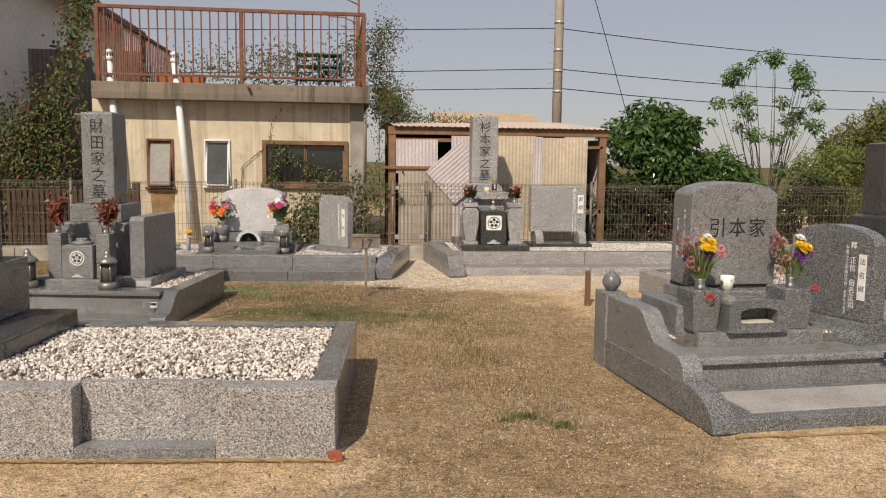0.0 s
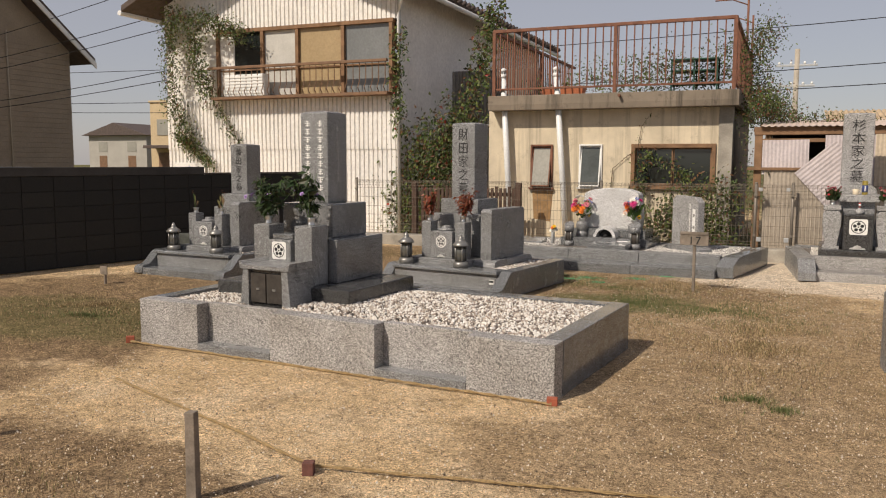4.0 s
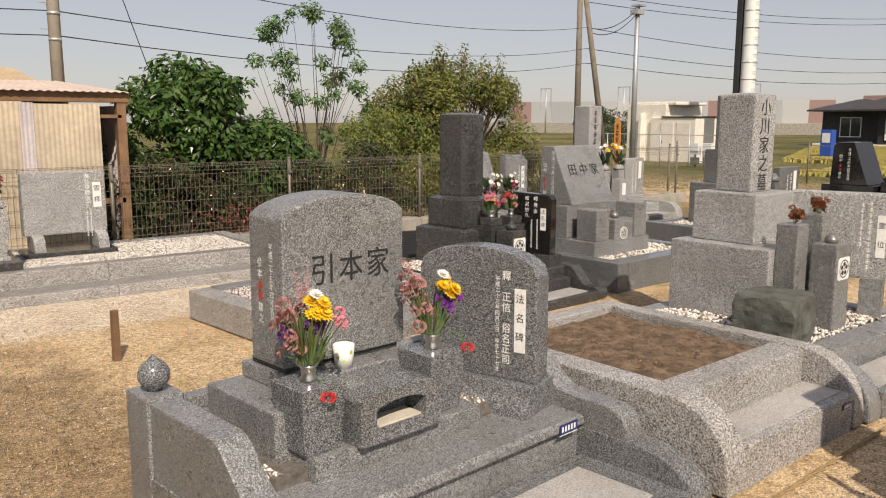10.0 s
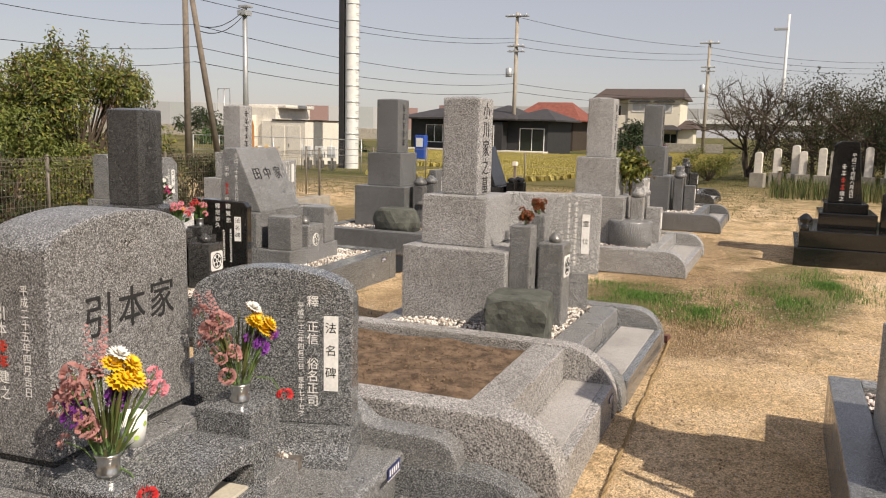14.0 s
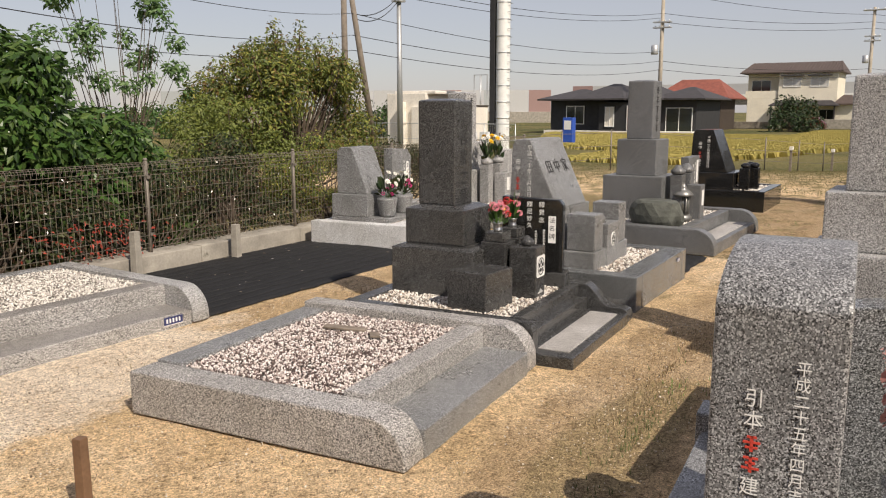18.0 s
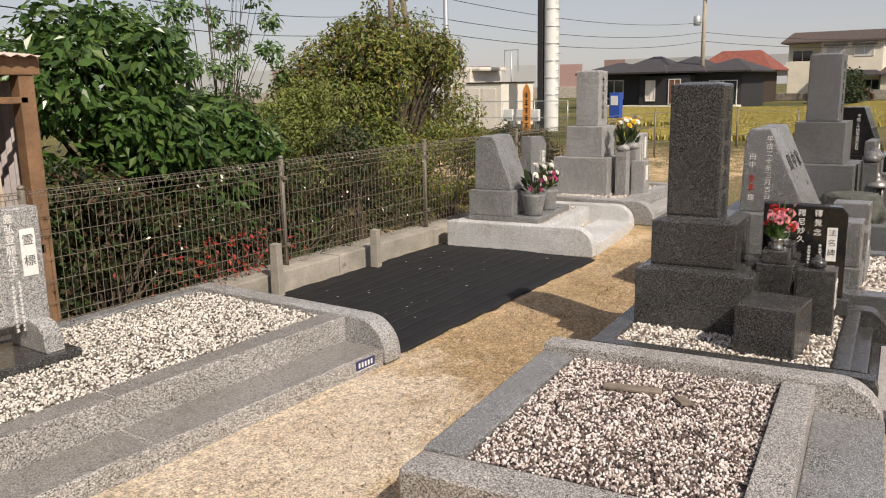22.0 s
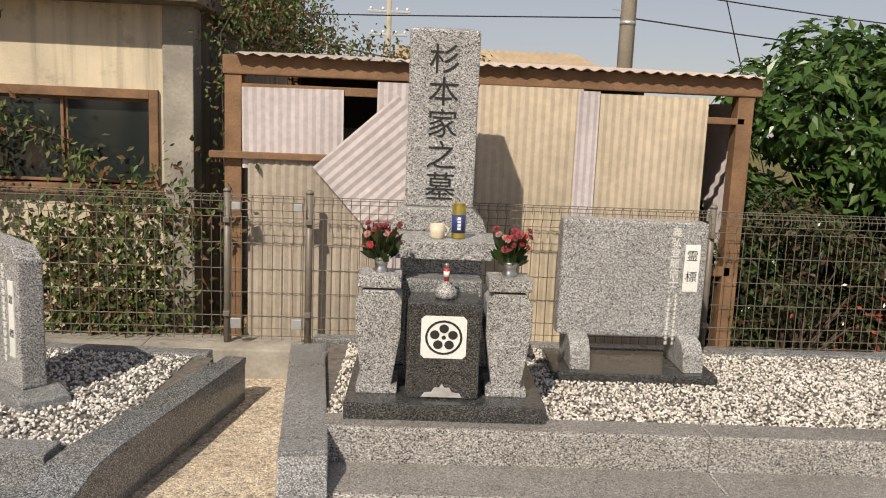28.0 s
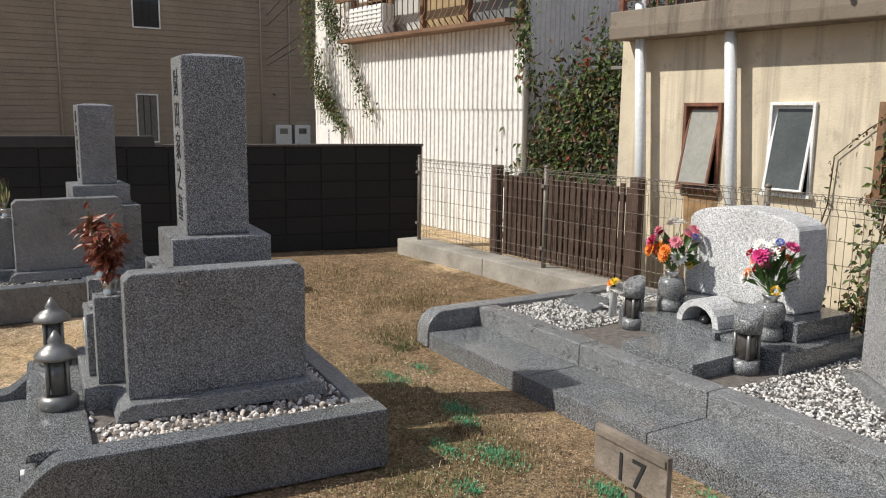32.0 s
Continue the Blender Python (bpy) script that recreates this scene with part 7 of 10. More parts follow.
def clumps(x0, x1, y0, y1, z0, z1, n, rad, r):
    """Uneven clumps filling a dome over a rectangle."""
    out = []
    for _ in range(n):
        u, v = r.uniform(-1, 1), r.uniform(-1, 1)
        top = z0 + (z1 - z0) * math.sqrt(max(0.0, 1 - 0.72 * u * u - 0.3 * v * v))
        k = rad * r.uniform(0.65, 1.3)
        z = r.uniform(z0 + 0.1, max(z0 + 0.15, top - k * 0.6)) if r.random() < 0.6 else top - k * 0.6
        out.append((x0 + (u + 1) / 2 * (x1 - x0), y0 + (v + 1) / 2 * (y1 - y0), z, k, k, k * 0.85))
    return out


def limbs(bm, base, blobs, r, thick=0.035, fork=0.5):
    for b in blobs:
        e = Vector(b[:3])
        s = Vector(base) + Vector((r.uniform(-0.1, 0.1), r.uniform(-0.1, 0.1), 0))
        m = s.lerp(e, fork) + Vector((r.uniform(-0.12, 0.12), r.uniform(-0.12, 0.12), 0.15))
        tube([s, m, e], thick, 5, bm, thick * 0.25)
    return bm


# mesh fence along the back
FENCE_Y = 7.47
wire_mesh = tube([(0, 0, 0.20), (0, 0, 0.93), (0, -0.028, 0.965), (0, -0.03, 1.01), (0, -0.005, 1.045), (0, 0.025, 1.03), (0, 0.028, 0.99)], 0.0022, 4)
wire_data = bpy.data.meshes.new("vertical_wire")
wire_mesh.to_mesh(wire_data)
wire_mesh.free()
wire_data.materials.append(WIRE)
stops = [-7.4, -5.42, -3.28, -1.14, -0.67, 1.72, 3.9, 5.98, 8.0, 10.1, 12.2]
fence = thing("mesh_fence", "brown welded wire mesh fence with curled top", "fence", 0, FENCE_Y, 0)
for a, b in zip(stops, stops[1:]):
    gate = b - a < 0.6
    f = new("gate_panel" if gate else "mesh_panel")
    f.parent, f.location = fence, (a, 0, 0)
    n = int((b - a - 0.06) / 0.052)
    for i in range(n + 1):
        w = new("vertical_wire", wire_data)
        w.parent = f
        w.location = (0.03 + (b - a - 0.06) * i / n, 0, 0)
    for z, y in ((0.22, 0), (0.26, 0.02), (0.34, 0), (0.48, 0), (0.62, 0), (0.77, 0), (0.92, 0), (0.965, -0.028), (1.012, -0.03), (1.047, -0.004), (1.03, 0.026)):
        part("horizontal_wire", tube([(0.02, y + 0.004, z), (b - a - 0.02, y + 0.004, z)], 0.0024, 4), WIRE, f)
    if gate:
        for x in (0.06, b - a - 0.06):
            part("hinge_clamp", box(x - 0.025, -0.025, 0.96, x + 0.025, 0.025, 1.01, 0.004), ALU, f, "pale clamp")
            part("latch", box(x - 0.03, -0.03, 0.27, x + 0.03, -0.01, 0.33, 0.004), ALU, f, "pale clamp")
for x in stops:
    p = new("fence_post")
    p.parent, p.location = fence, (x, 0, 0)
    part("post_tube", lathe([(0.021, 0.05), (0.021, 1.06)], 0, 0.035, 0, 12), POST, p)
    part("post_cap", lathe([(0.023, 0), (0.023, 0.012), (0.012, 0.024)], 0, 0.035, 1.06, 12), POST, p)
    for z in (0.35, 0.9):
        part("clip", box(-0.018, -0.006, z - 0.015, 0.018, 0.02, z + 0.015, 0.003), POST, p)

# concrete footing under the fence, in lengths
foot = thing("fence_footing", "low weathered concrete footing under the mesh fence", "footing", 0, 7.35, 0, 0, kind="structure")
for i, a in enumerate(np.arange(-7.6, 12.3, 1.5)):
    b = min(12.35, a + 1.494)
    part("footing_block", box(a, 0, -0.1, b, 0.30, 0.165 + 0.006 * (i % 3), 0.012), CONCRETE, foot)
for x, y, h in ((3.53, 7.25, 0.44), (4.75, 7.22, 0.36), (6.9, 7.26, 0.34)):
    p = thing("concrete_peg", "short square concrete marker peg beside the footing", "peg", x, y, 0, 8, "concrete pegs")
    part("shaft", taper(-0.04, -0.04, 0.04, 0.04, -0.05, h, -0.006, 0.006), CONCRETE, p)

# dark block wall on the west side, courses of blocks
wall_w = thing("wall_west", "very dark mottled concrete block wall with coping", "wall", -7.97, 7.9, 0, -13.2, kind="structure")
block_bm = box(-0.193, -0.06, -0.093, 0.193, 0.06, 0.093, 0.006)
block_data = bpy.data.meshes.new("concrete_block")
block_bm.to_mesh(block_data)
block_bm.free()
block_data.materials.append(DARK_BLOCK)


def block_run(x0, y0, x1, y1, courses, parent):
    d = Vector((x1 - x0, y1 - y0, 0))
    n = int(d.length / 0.396)
    ang = math.degrees(math.atan2(d.y, d.x))
    for c in range(courses):
        for i in range(n):
            o = new("concrete_block", block_data)
            o.parent = parent
            q = (i + 0.5 + (0.5 if c % 2 else 0) * 0.0) * 0.396 / d.length
            o.matrix_basis = Matrix.Translation((x0 + d.x * q, y0 + d.y * q, 0.095 + c * 0.192)) @ Matrix.Rotation(radians(ang), 4, "Z")


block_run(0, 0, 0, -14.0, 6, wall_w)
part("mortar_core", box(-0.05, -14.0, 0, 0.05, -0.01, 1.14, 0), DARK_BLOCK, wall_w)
part("coping", box(-0.07, -14.0, 1.15, 0.07, -2.9, 1.26, 0.006), plain("dark_coping", (0.06, 0.055, 0.05), 0.9, 0.3, 4), wall_w)
part("coping", box(-0.07, -2.897, 1.15, 0.07, 0.01, 1.175, 0.006), plain("grey_coping", (0.12, 0.105, 0.09), 0.9, 0.3, 4), wall_w)


def window(parent, x0, z0, x1, z1, y, frame_mat, pane_mats, tilt=0.0, fw=0.045, name="window", label=""):
    """A framed window; the sashes tilt outwards from the bottom by degrees."""
    w = new(name)
    w.parent = parent
    w.matrix_basis = Matrix.Translation((0, y, 0))
    if label:
        tagged(w, label)
    for nm, b in (("frame_bar", (x0, -0.03, z0, x0 + fw, 0.09, z1)), ("frame_bar", (x1 - fw, -0.03, z0, x1, 0.09, z1)), ("frame_bar", (x0 + fw, -0.03, z1 - fw, x1 - fw, 0.09, z1)), ("sill", (x0 - 0.02, -0.06, z0 - 0.012, x1 + 0.02, 0.09, z0 + fw * 0.8))):
        part(nm, box(*b, 0.004), frame_mat, w)
    n = len(pane_mats)
    wd = (x1 - x0 - 2 * fw) / n
    for i, pm in enumerate(pane_mats):
        a, b = x0 + fw + wd * i, x0 + fw + wd * (i + 1)
        hinge = Matrix.Translation((0, 0, z1 - fw)) @ Matrix.Rotation(radians(-tilt), 4, "X") @ Matrix.Translation((0, 0, -(z1 - fw)))
        yy = 0.02 + 0.022 * (i % 2)
        part("pane", moved(box(a + 0.018, yy + 0.006, z0 + fw + 0.015, b - 0.018, yy + 0.012, z1 - fw - 0.018, 0), hinge), pm, w)
        for q in ((a, yy, z0 + fw, a + 0.02, yy + 0.02, z1 - fw), (b - 0.02, yy, z0 + fw, b, yy + 0.02, z1 - fw), (a + 0.02, yy, z1 - fw - 0.02, b - 0.02, yy + 0.02, z1 - fw), (a + 0.02, yy, z0 + fw, b - 0.02, yy + 0.02, z0 + fw + 0.02)):
            part("sash_bar", moved(box(*q, 0.003), hinge), frame_mat, w)
    return w


def wall_with_holes(x0, x1, z0, z1, holes, y0, y1):
    """Strips of wall left standing round rectangular holes (x0, z0, x1, z1), all holes of like rows."""
    bm = bmesh.new()
    xs = sorted({x0, x1, *[h[0] for h in holes], *[h[2] for h in holes]})
    zs = sorted({z0, z1, *[h[1] for h in holes], *[h[3] for h in holes]})
    solid = {}
    for i in range(len(xs) - 1):
        for k in range(len(zs) - 1):
            cx, cz = (xs[i] + xs[i + 1]) / 2, (zs[k] + zs[k + 1]) / 2
            solid[i, k] = not any(h[0] < cx < h[2] and h[1] < cz < h[3] for h in holes)
    cache = {}

    def v(i, k, y):
        if (i, k, y) not in cache:
            cache[i, k, y] = bm.verts.new((xs[i], y, zs[k]))
        return cache[i, k, y]

    for (i, k), s in solid.items():
        if not s:
            continue
        bm.faces.new([v(i, k, y0), v(i + 1, k, y0), v(i + 1, k + 1, y0), v(i, k + 1, y0)])
        bm.faces.new([v(i, k + 1, y1), v(i + 1, k + 1, y1), v(i + 1, k, y1), v(i, k, y1)])
        for (di, dk), (p, q) in {(-1, 0): ((0, 0), (0, 1)), (1, 0): ((1, 1), (1, 0)), (0, -1): ((1, 0), (0, 0)), (0, 1): ((0, 1), (1, 1))}.items():
            if not solid.get((i + di, k + dk), False):
                bm.faces.new([v(i + p[0], k + p[1], y0), v(i + q[0], k + q[1], y0), v(i + q[0], k + q[1], y1), v(i + p[0], k + p[1], y1)])
    bmesh.ops.recalc_face_normals(bm, faces=bm.faces)
    return bm


# yellow plastered building with a roof terrace
yb = thing("plastered_building", "cream plastered low building with stained concrete roof slab", "building", -0.10, 8.33, 0)
yb.scale = (1.0, 1.0, 1.02)
part("wall", wall_with_holes(-5.25, -1.62, -0.1, 2.14, [(-4.51, 0.91, -4.16, 1.59), (-3.71, 0.93, -3.36, 1.59), (-2.89, 0.94, -1.63, 1.59)][:2] + [(-2.89, 0.94, -1.66, 1.59)], 0, 0.14), PLASTER, yb)
part("corner_pier", box(-1.62, -0.025, -0.1, -1.42, 0.2, 2.14, 0.01), CONCRETE, yb, "bare concrete corner pier")
part("side_wall", box(-1.60, 0.2, -0.1, -1.45, 5.5, 2.14, 0.01), PARAPET, yb)
part("side_wall", box(-5.25, 0.14, -0.1, -5.11, 5.5, 2.14, 0.01), PARAPET, yb)
part("back_wall", box(-5.11, 5.36, -0.1, -1.60, 5.5, 2.14, 0.01), PLASTER, yb)
part("inner_floor", box(-5.11, 0.14, 0.0, -1.60, 5.36, 0.05, 0), DEEP_BROWN, yb)
part("roof_slab", prism([(-0.26, 2.13), (5.6, 2.13), (5.6, 2.36), (-0.26, 2.36), (-0.27, 2.22)], "x", -5.18, -1.34, 0.01), PARAPET, yb)
part("drain_spout", moved(lathe([(0.022, 0), (0.022, 0.09)], 0, 0, 0, 10), Matrix.Translation((-3.05, -0.26, 2.31)) @ Matrix.Rotation(radians(90), 4, "X")), RUST, yb)
part("peeled_patch", prism([(-4.46, 0.42), (-4.18, 0.38), (-4.14, 0.88), (-4.49, 0.89)], "y", -0.006, 0.01, 0.002), plain("bare_render", (0.34, 0.21, 0.10), 0.95, 0.4, 7, 0.4, 50), yb, "patch where the plaster has peeled")
window(yb, -4.52, 0.90, -4.15, 1.60, 0, RUST, [GLASS_F], 13, 0.03, label="narrow rusty-framed window tilted open")
window(yb, -3.72, 0.92, -3.35, 1.60, 0, WHITE_P, [plain("dull_glass", (0.09, 0.10, 0.095), 0.15, 0.3, 3)], 11, 0.024, label="narrow white-framed window tilted open")
window(yb, -2.90, 0.93, -1.65, 1.60, 0, TIMBER, [GLASS_D, GLASS_D], 0, 0.06, label="wide brown sliding window with two dark panes")
# dark sheets added behind the windows, their colour standing for unlit rooms
part("interior_screen", box(-2.85, 0.55, 0.5, -1.66, 0.6, 1.9, 0), DEEP_BROWN, yb)
part("interior_screen", box(-4.6, 0.45, 0.5, -3.3, 0.5, 1.9, 0), DEEP_BROWN, yb)

rail = thing("terrace_railing", "rusty red-brown steel railing round the roof terrace", "railing", -0.10, 8.33, 2.407)
part("top_rail", box(-5.12, -0.215, 1.00, -1.41, -0.165, 1.05, 0.006), RUST, rail)
part("bottom_rail", box(-5.12, -0.205, 0.09, -1.41, -0.175, 0.12, 0.004), RUST, rail)
part("top_rail", box(-1.45, -0.165, 1.00, -1.40, 5.2, 1.05, 0.006), RUST, rail)
part("bottom_rail", box(-1.44, -0.165, 0.09, -1.41, 5.2, 0.12, 0.004), RUST, rail)
part("top_rail", box(-5.14, -0.165, 1.00, -5.09, 5.2, 1.05, 0.006), RUST, rail)
bar_bm = box(-0.009, -0.009, 0.1, 0.009, 0.009, 1.0, 0)
bar_data = bpy.data.meshes.new("baluster")
bar_bm.to_mesh(bar_data)
bar_bm.free()
bar_data.materials.append(RUST)
for i in range(31):
    o = new("baluster", bar_data)
    o.parent, o.location = rail, (-5.0 + i * 0.1185, -0.19, 0)
for i in range(40):
    o = new("baluster", bar_data)
    o.parent, o.location = rail, (-1.425, -0.1 + i * 0.128, 0)
for i in range(40):
    o = new("baluster", bar_data)
    o.parent, o.location = rail, (-5.115, -0.1 + i * 0.128, 0)
for x, y in ((-5.1, -0.19), (-3.15, -0.19), (-1.425, -0.19), (-1.425, 2.5), (-1.425, 5.2), (-5.115, 2.6)):
    part("corner_post", box(x - 0.026, y - 0.026, 0, x + 0.026, y + 0.026, 1.03, 0.004), RUST, rail)
for y in (3.0, 5.0):
    p = part("washing_pole_stand", tube([(-1.43, y, 0.3), (-1.43, y, 1.9)], 0.02, 8), RUST, rail)
    part("pole_arm", tube([(-1.43, y, 1.75), (-1.7, y, 1.86), (-2.0, y, 1.86)], 0.012, 6), RUST, p)
pl = thing("terracotta_planter", "long orange plastic planter on the roof terrace", "planter", -4.2, 8.75, 2.407)
part("trough", taper(-0.32, -0.1, 0.32, 0.1, 0, 0.17, 0.03, 0.01), plain("orange_plastic", (0.45, 0.15, 0.07), 0.6, 0.2, 4), pl)
rackr = thing("plant_rack", "green steel plant rack on the roof terrace", "rack", -2.2, 9.4, 2.407)
GREEN_P = plain("dark_green_paint", (0.02, 0.075, 0.05), 0.5, 0.3, 8)
for x in (-0.35, 0.0, 0.35):
    for y in (-0.18, 0.18):
        part("upright", box(x - 0.012, y - 0.012, 0, x + 0.012, y + 0.012, 0.6, 0.002), GREEN_P, rackr)
for z in (0.2, 0.4, 0.58):
    part("shelf", box(-0.37, -0.2, z, 0.37, 0.2, z + 0.02, 0.003), GREEN_P, rackr)

# vent pipes leaning on the building
for base, top in (((-4.90, 8.2, 0.0), (-5.07, 8.2, 2.70)), ((-3.97, 8.2, 0.0), (-4.18, 8.2, 2.69))):
    p = thing("vent_pipe", "white plastic vent pipe with slotted cap, leaning on building", "pipe", *base, 0, "vent pipes")
    b, t3 = Vector(base), Vector(top)
    d = t3 - b
    part("pipe", tube([(0, 0, 0), (d.x, d.y, d.z)], 0.048, 14), PVC, p)
    cap = part("cap", lathe([(0.05, 0), (0.062, 0.01), (0.062, 0.05), (0.055, 0.055), (0.055, 0.10), (0.062, 0.105), (0.062, 0.135), (0.02, 0.16)], d.x, d.y, d.z, 16), PVC, p)
    for k in range(10):
        a = k * 36
        part("slot", moved(box(-0.006, -0.058, 0.06, 0.006, -0.054, 0.098, 0), Matrix.Translation((d.x, d.y, d.z)) @ Matrix.Rotation(radians(a), 4, "Z")), INK_K, cap)

# slatted wooden screen behind the mesh
sl = thing("slatted_screen", "dark brown upright-slat wooden screen behind the mesh fence", "screen", 0, 7.82, 0)
for i, x in enumerate(np.arange(-6.35, -4.7, 0.072)):
    part("slat", box(x, -0.012, 0.14, x + 0.046, 0.012, 0.93 + 0.03 * ((i * 5) % 3 == 0), 0.002), SLAT, sl)
for x in (-6.47, -4.66):
    part("post", box(x - 0.045, -0.045, 0, x + 0.045, 0.045, 1.02, 0.006), SLAT, sl)
for z in (0.28, 0.80):
    part("rail", box(-6.45, 0.013, z, -4.66, 0.043, z + 0.06, 0.003), SLAT, sl)

# white corrugated house
wh_house = thing("corrugated_house", "two-storey house clad in white corrugated metal sheets", "house", -0.05, 8.95, 0)
part("wall", moved(ribbed(-12.6, -7.3, -0.1, 1.62, 0.095, 0.014, grooved=True), Matrix.Translation((0, 0, 0))), SHEET_W, wh_house)
part("wall", moved(ribbed(-12.6, -7.3, 1.58, 2.56, 0.095, 0.014, grooved=True), Matrix.Translation((0, -0.016, 0))), SHEET_W, wh_house)
part("wall", moved(ribbed(-12.6, -7.3, 3.92, 4.5, 0.095, 0.014, grooved=True), Matrix.Translation((0, -0.01, 0))), SHEET_W, wh_house)
part("wall_panel", box(-12.6, 0.01, 2.5, -10.9, 0.12, 3.95, 0.004), SHEET_W, wh_house)
part("side_wall", moved(ribbed(0, 9.0, -0.1, 4.6), Matrix.Translation((-7.3, 0, 0)) @ Matrix.Rotation(radians(90), 4, "Z")), SHEET_W, wh_house)
part("back_wall", box(-12.6, 8.9, -0.1, -7.35, 9.0, 4.6, 0), SHEET_G, wh_house)
part("west_wall", moved(ribbed(0, 9.0, -0.1, 4.6), Matrix.Translation((-12.6, 0, 0)) @ Matrix.Rotation(radians(90), 4, "Z")), SHEET_W, wh_house)
part("upper_floor", box(-12.55, 0.15, 2.4, -7.35, 8.9, 2.5, 0), DEEP_BROWN, wh_house)
hw = new("window_band")
hw.parent = wh_house
part("lintel", box(-11.3, -0.05, 3.86, -7.36, 0.1, 3.93, 0.005), TIMBER, hw)
part("sill", box(-11.3, -0.06, 2.56, -7.36, 0.1, 2.63, 0.005), TIMBER, hw)
for x in (-11.28, -10.22, -9.42, -8.42, -7.42):
    part("mullion", box(x - 0.035, -0.04, 2.62, x + 0.035, 0.08, 3.88, 0.004), TIMBER, hw)
for a, b, m in ((-11.25, -10.25, GLASS_D), (-10.19, -9.45, CURTAIN), (-9.39, -8.45, GLASS_B), (-8.39, -7.45, plain("grey_reflecting_glass", (0.20, 0.21, 0.21), 0.1, 0.15, 2))):
    part("pane", box(a, 0.02, 2.62, b, 0.03, 3.87, 0), m, hw)
    part("transom", box(a, -0.01, 3.12, b, 0.02, 3.15, 0.003), TIMBER, hw)
bal = thing("window_railing", "brown curved-bar balcony railing under the upper windows", "railing", -0.05, 8.95, 0)
part("top_rail", box(-11.3, -0.33, 3.13, -7.36, -0.26, 3.18, 0.006), WOOD_BR, bal)
part("bottom_rail", box(-11.3, -0.30, 2.55, -7.36, -0.0, 2.60, 0.005), WOOD_BR, bal)
cb = tube([(0, -0.29, 3.13), (0, -0.29, 2.80), (0, -0.36, 2.68), (0, -0.27, 2.57)], 0.009, 5)
cdata = bpy.data.meshes.new("curved_bar")
cb.to_mesh(cdata)
cb.free()
cdata.materials.append(WOOD_BR)
for i in range(30):
    o = new("curved_bar", cdata)
    o.parent, o.location = bal, (-11.2 + i * 0.131, 0, 0)
ac = thing("outdoor_unit", "white slatted box standing behind the window railing", "air conditioner", -10.45, 8.77, 2.602)
part("casing", box(-0.55, -0.11, 0, 0.4, 0.08, 0.42, 0.02), PVC, ac)
for k in range(6):
    part("louvre", box(-0.52, -0.122, 0.05 + k * 0.06, 0.37, -0.108, 0.08 + k * 0.06, 0.003), WHITE_P, ac)
part("roof", prism([(-13.05, 4.30), (-10.0, 5.75), (-6.85, 4.40), (-6.85, 4.50), (-10.0, 5.87), (-13.05, 4.42)], "y", -0.75, 9.4, 0.01), TILE_R, wh_house)
part("gable", prism([(-12.6, 4.5), (-7.3, 4.5), (-7.3, 4.55), (-10.0, 5.72), (-12.6, 4.5)][:4], "y", 0.0, 0.1, 0), SHEET_W, wh_house)
for i in range(42):
    part("eave_tile", moved(lathe([(0.055, -0.12), (0.055, 0.12)], 0, 0, 0, 8), Matrix.Translation((-6.88, -0.6 + i * 0.24, 4.47)) @ Matrix.Rotation(radians(66), 4, "Y")), TILE_R, wh_house)
part("gutter", tube([(-6.82, -0.75, 4.36), (-6.82, 9.4, 4.34)], 0.05, 8), PVC, wh_house)
part("downpipe", tube([(-6.86, -0.6, 4.32), (-7.2, -0.10, 4.12), (-7.24, -0.06, 3.95), (-7.24, -0.06, 0)], 0.036, 10), PVC, wh_house)
part("gutter", tube([(-13.1, -0.75, 4.28), (-13.1, 9.4, 4.26)], 0.05, 8), PVC, wh_house)
pan = thing("notice_board", "white notice sheet fixed low on corrugated wall", "notice", -12.05, 8.89, 0.72)
part("sheet", box(-0.42, -0.008, 0, 0.36, 0.008, 0.6, 0.003), WHITE_P, pan)
bars(7, 0.5, 0.05, 0.1, plain("blue_print", (0.06, 0.10, 0.35), 0.7, 0.1), pan, (-0.03, -0.012, 0.54), 0)

# lean-to of grey sheets in the passage between house and building
lean = thing("passage_wall", "grey corrugated sheets closing the dark side passage", "wall", 0, 11.2, 0, kind="structure")
part("sheet", ribbed(-7.2, -5.3, -0.1, 3.2), SHEET_G, lean)
bk = thing("passage_boards", "stacked loose boards leaning in the side passage", "boards", -5.55, 10.4, 0, 6)
for k in range(4):
    part("board", box(-0.2 + k * 0.07, -0.03 - 0.05 * k, 0, -0.04 + k * 0.07, 0.0 - 0.05 * k, 1.7 - 0.17 * k, 0.004), WOOD_OLD, bk)
shelf = thing("wall_canopy", "small grey sheet canopy fixed to the building side", "canopy", -5.35, 8.6, 1.95)
part("canopy_sheet", box(-0.3, -0.1, 0.0, 0.1, 1.2, 0.03, 0.004), SHEET_G, shelf)

# shed
shed = thing("timber_shed", "brown timber shed sided with torn milky plastic sheets", "shed", 0, 7.72, 0)
for x in (-1.14, 0.45, 1.93):
    part("post", box(x - 0.05, -0.05, 0, x + 0.05, 0.05, 1.73, 0.006), TIMBER, shed)
for x in (-1.06, 1.93):
    part("post", box(x - 0.055, 2.2, 0, x + 0.055, 2.3, 1.9, 0.006), TIMBER, shed)
part("top_beam", box(-1.2, -0.06, 1.73, 2.02, 0.05, 1.84, 0.008), TIMBER, shed)
part("back_beam", box(-1.2, 2.2, 1.88, 2.02, 2.3, 1.99, 0.008), TIMBER, shed)
part("cross_rail", box(-1.09, -0.055, 1.63, 0.3, -0.015, 1.68, 0.004), TIMBER, shed)
part("cross_rail", box(-1.27, -0.10, 1.245, -0.50, -0.05, 1.285, 0.005), TIMBER, shed)
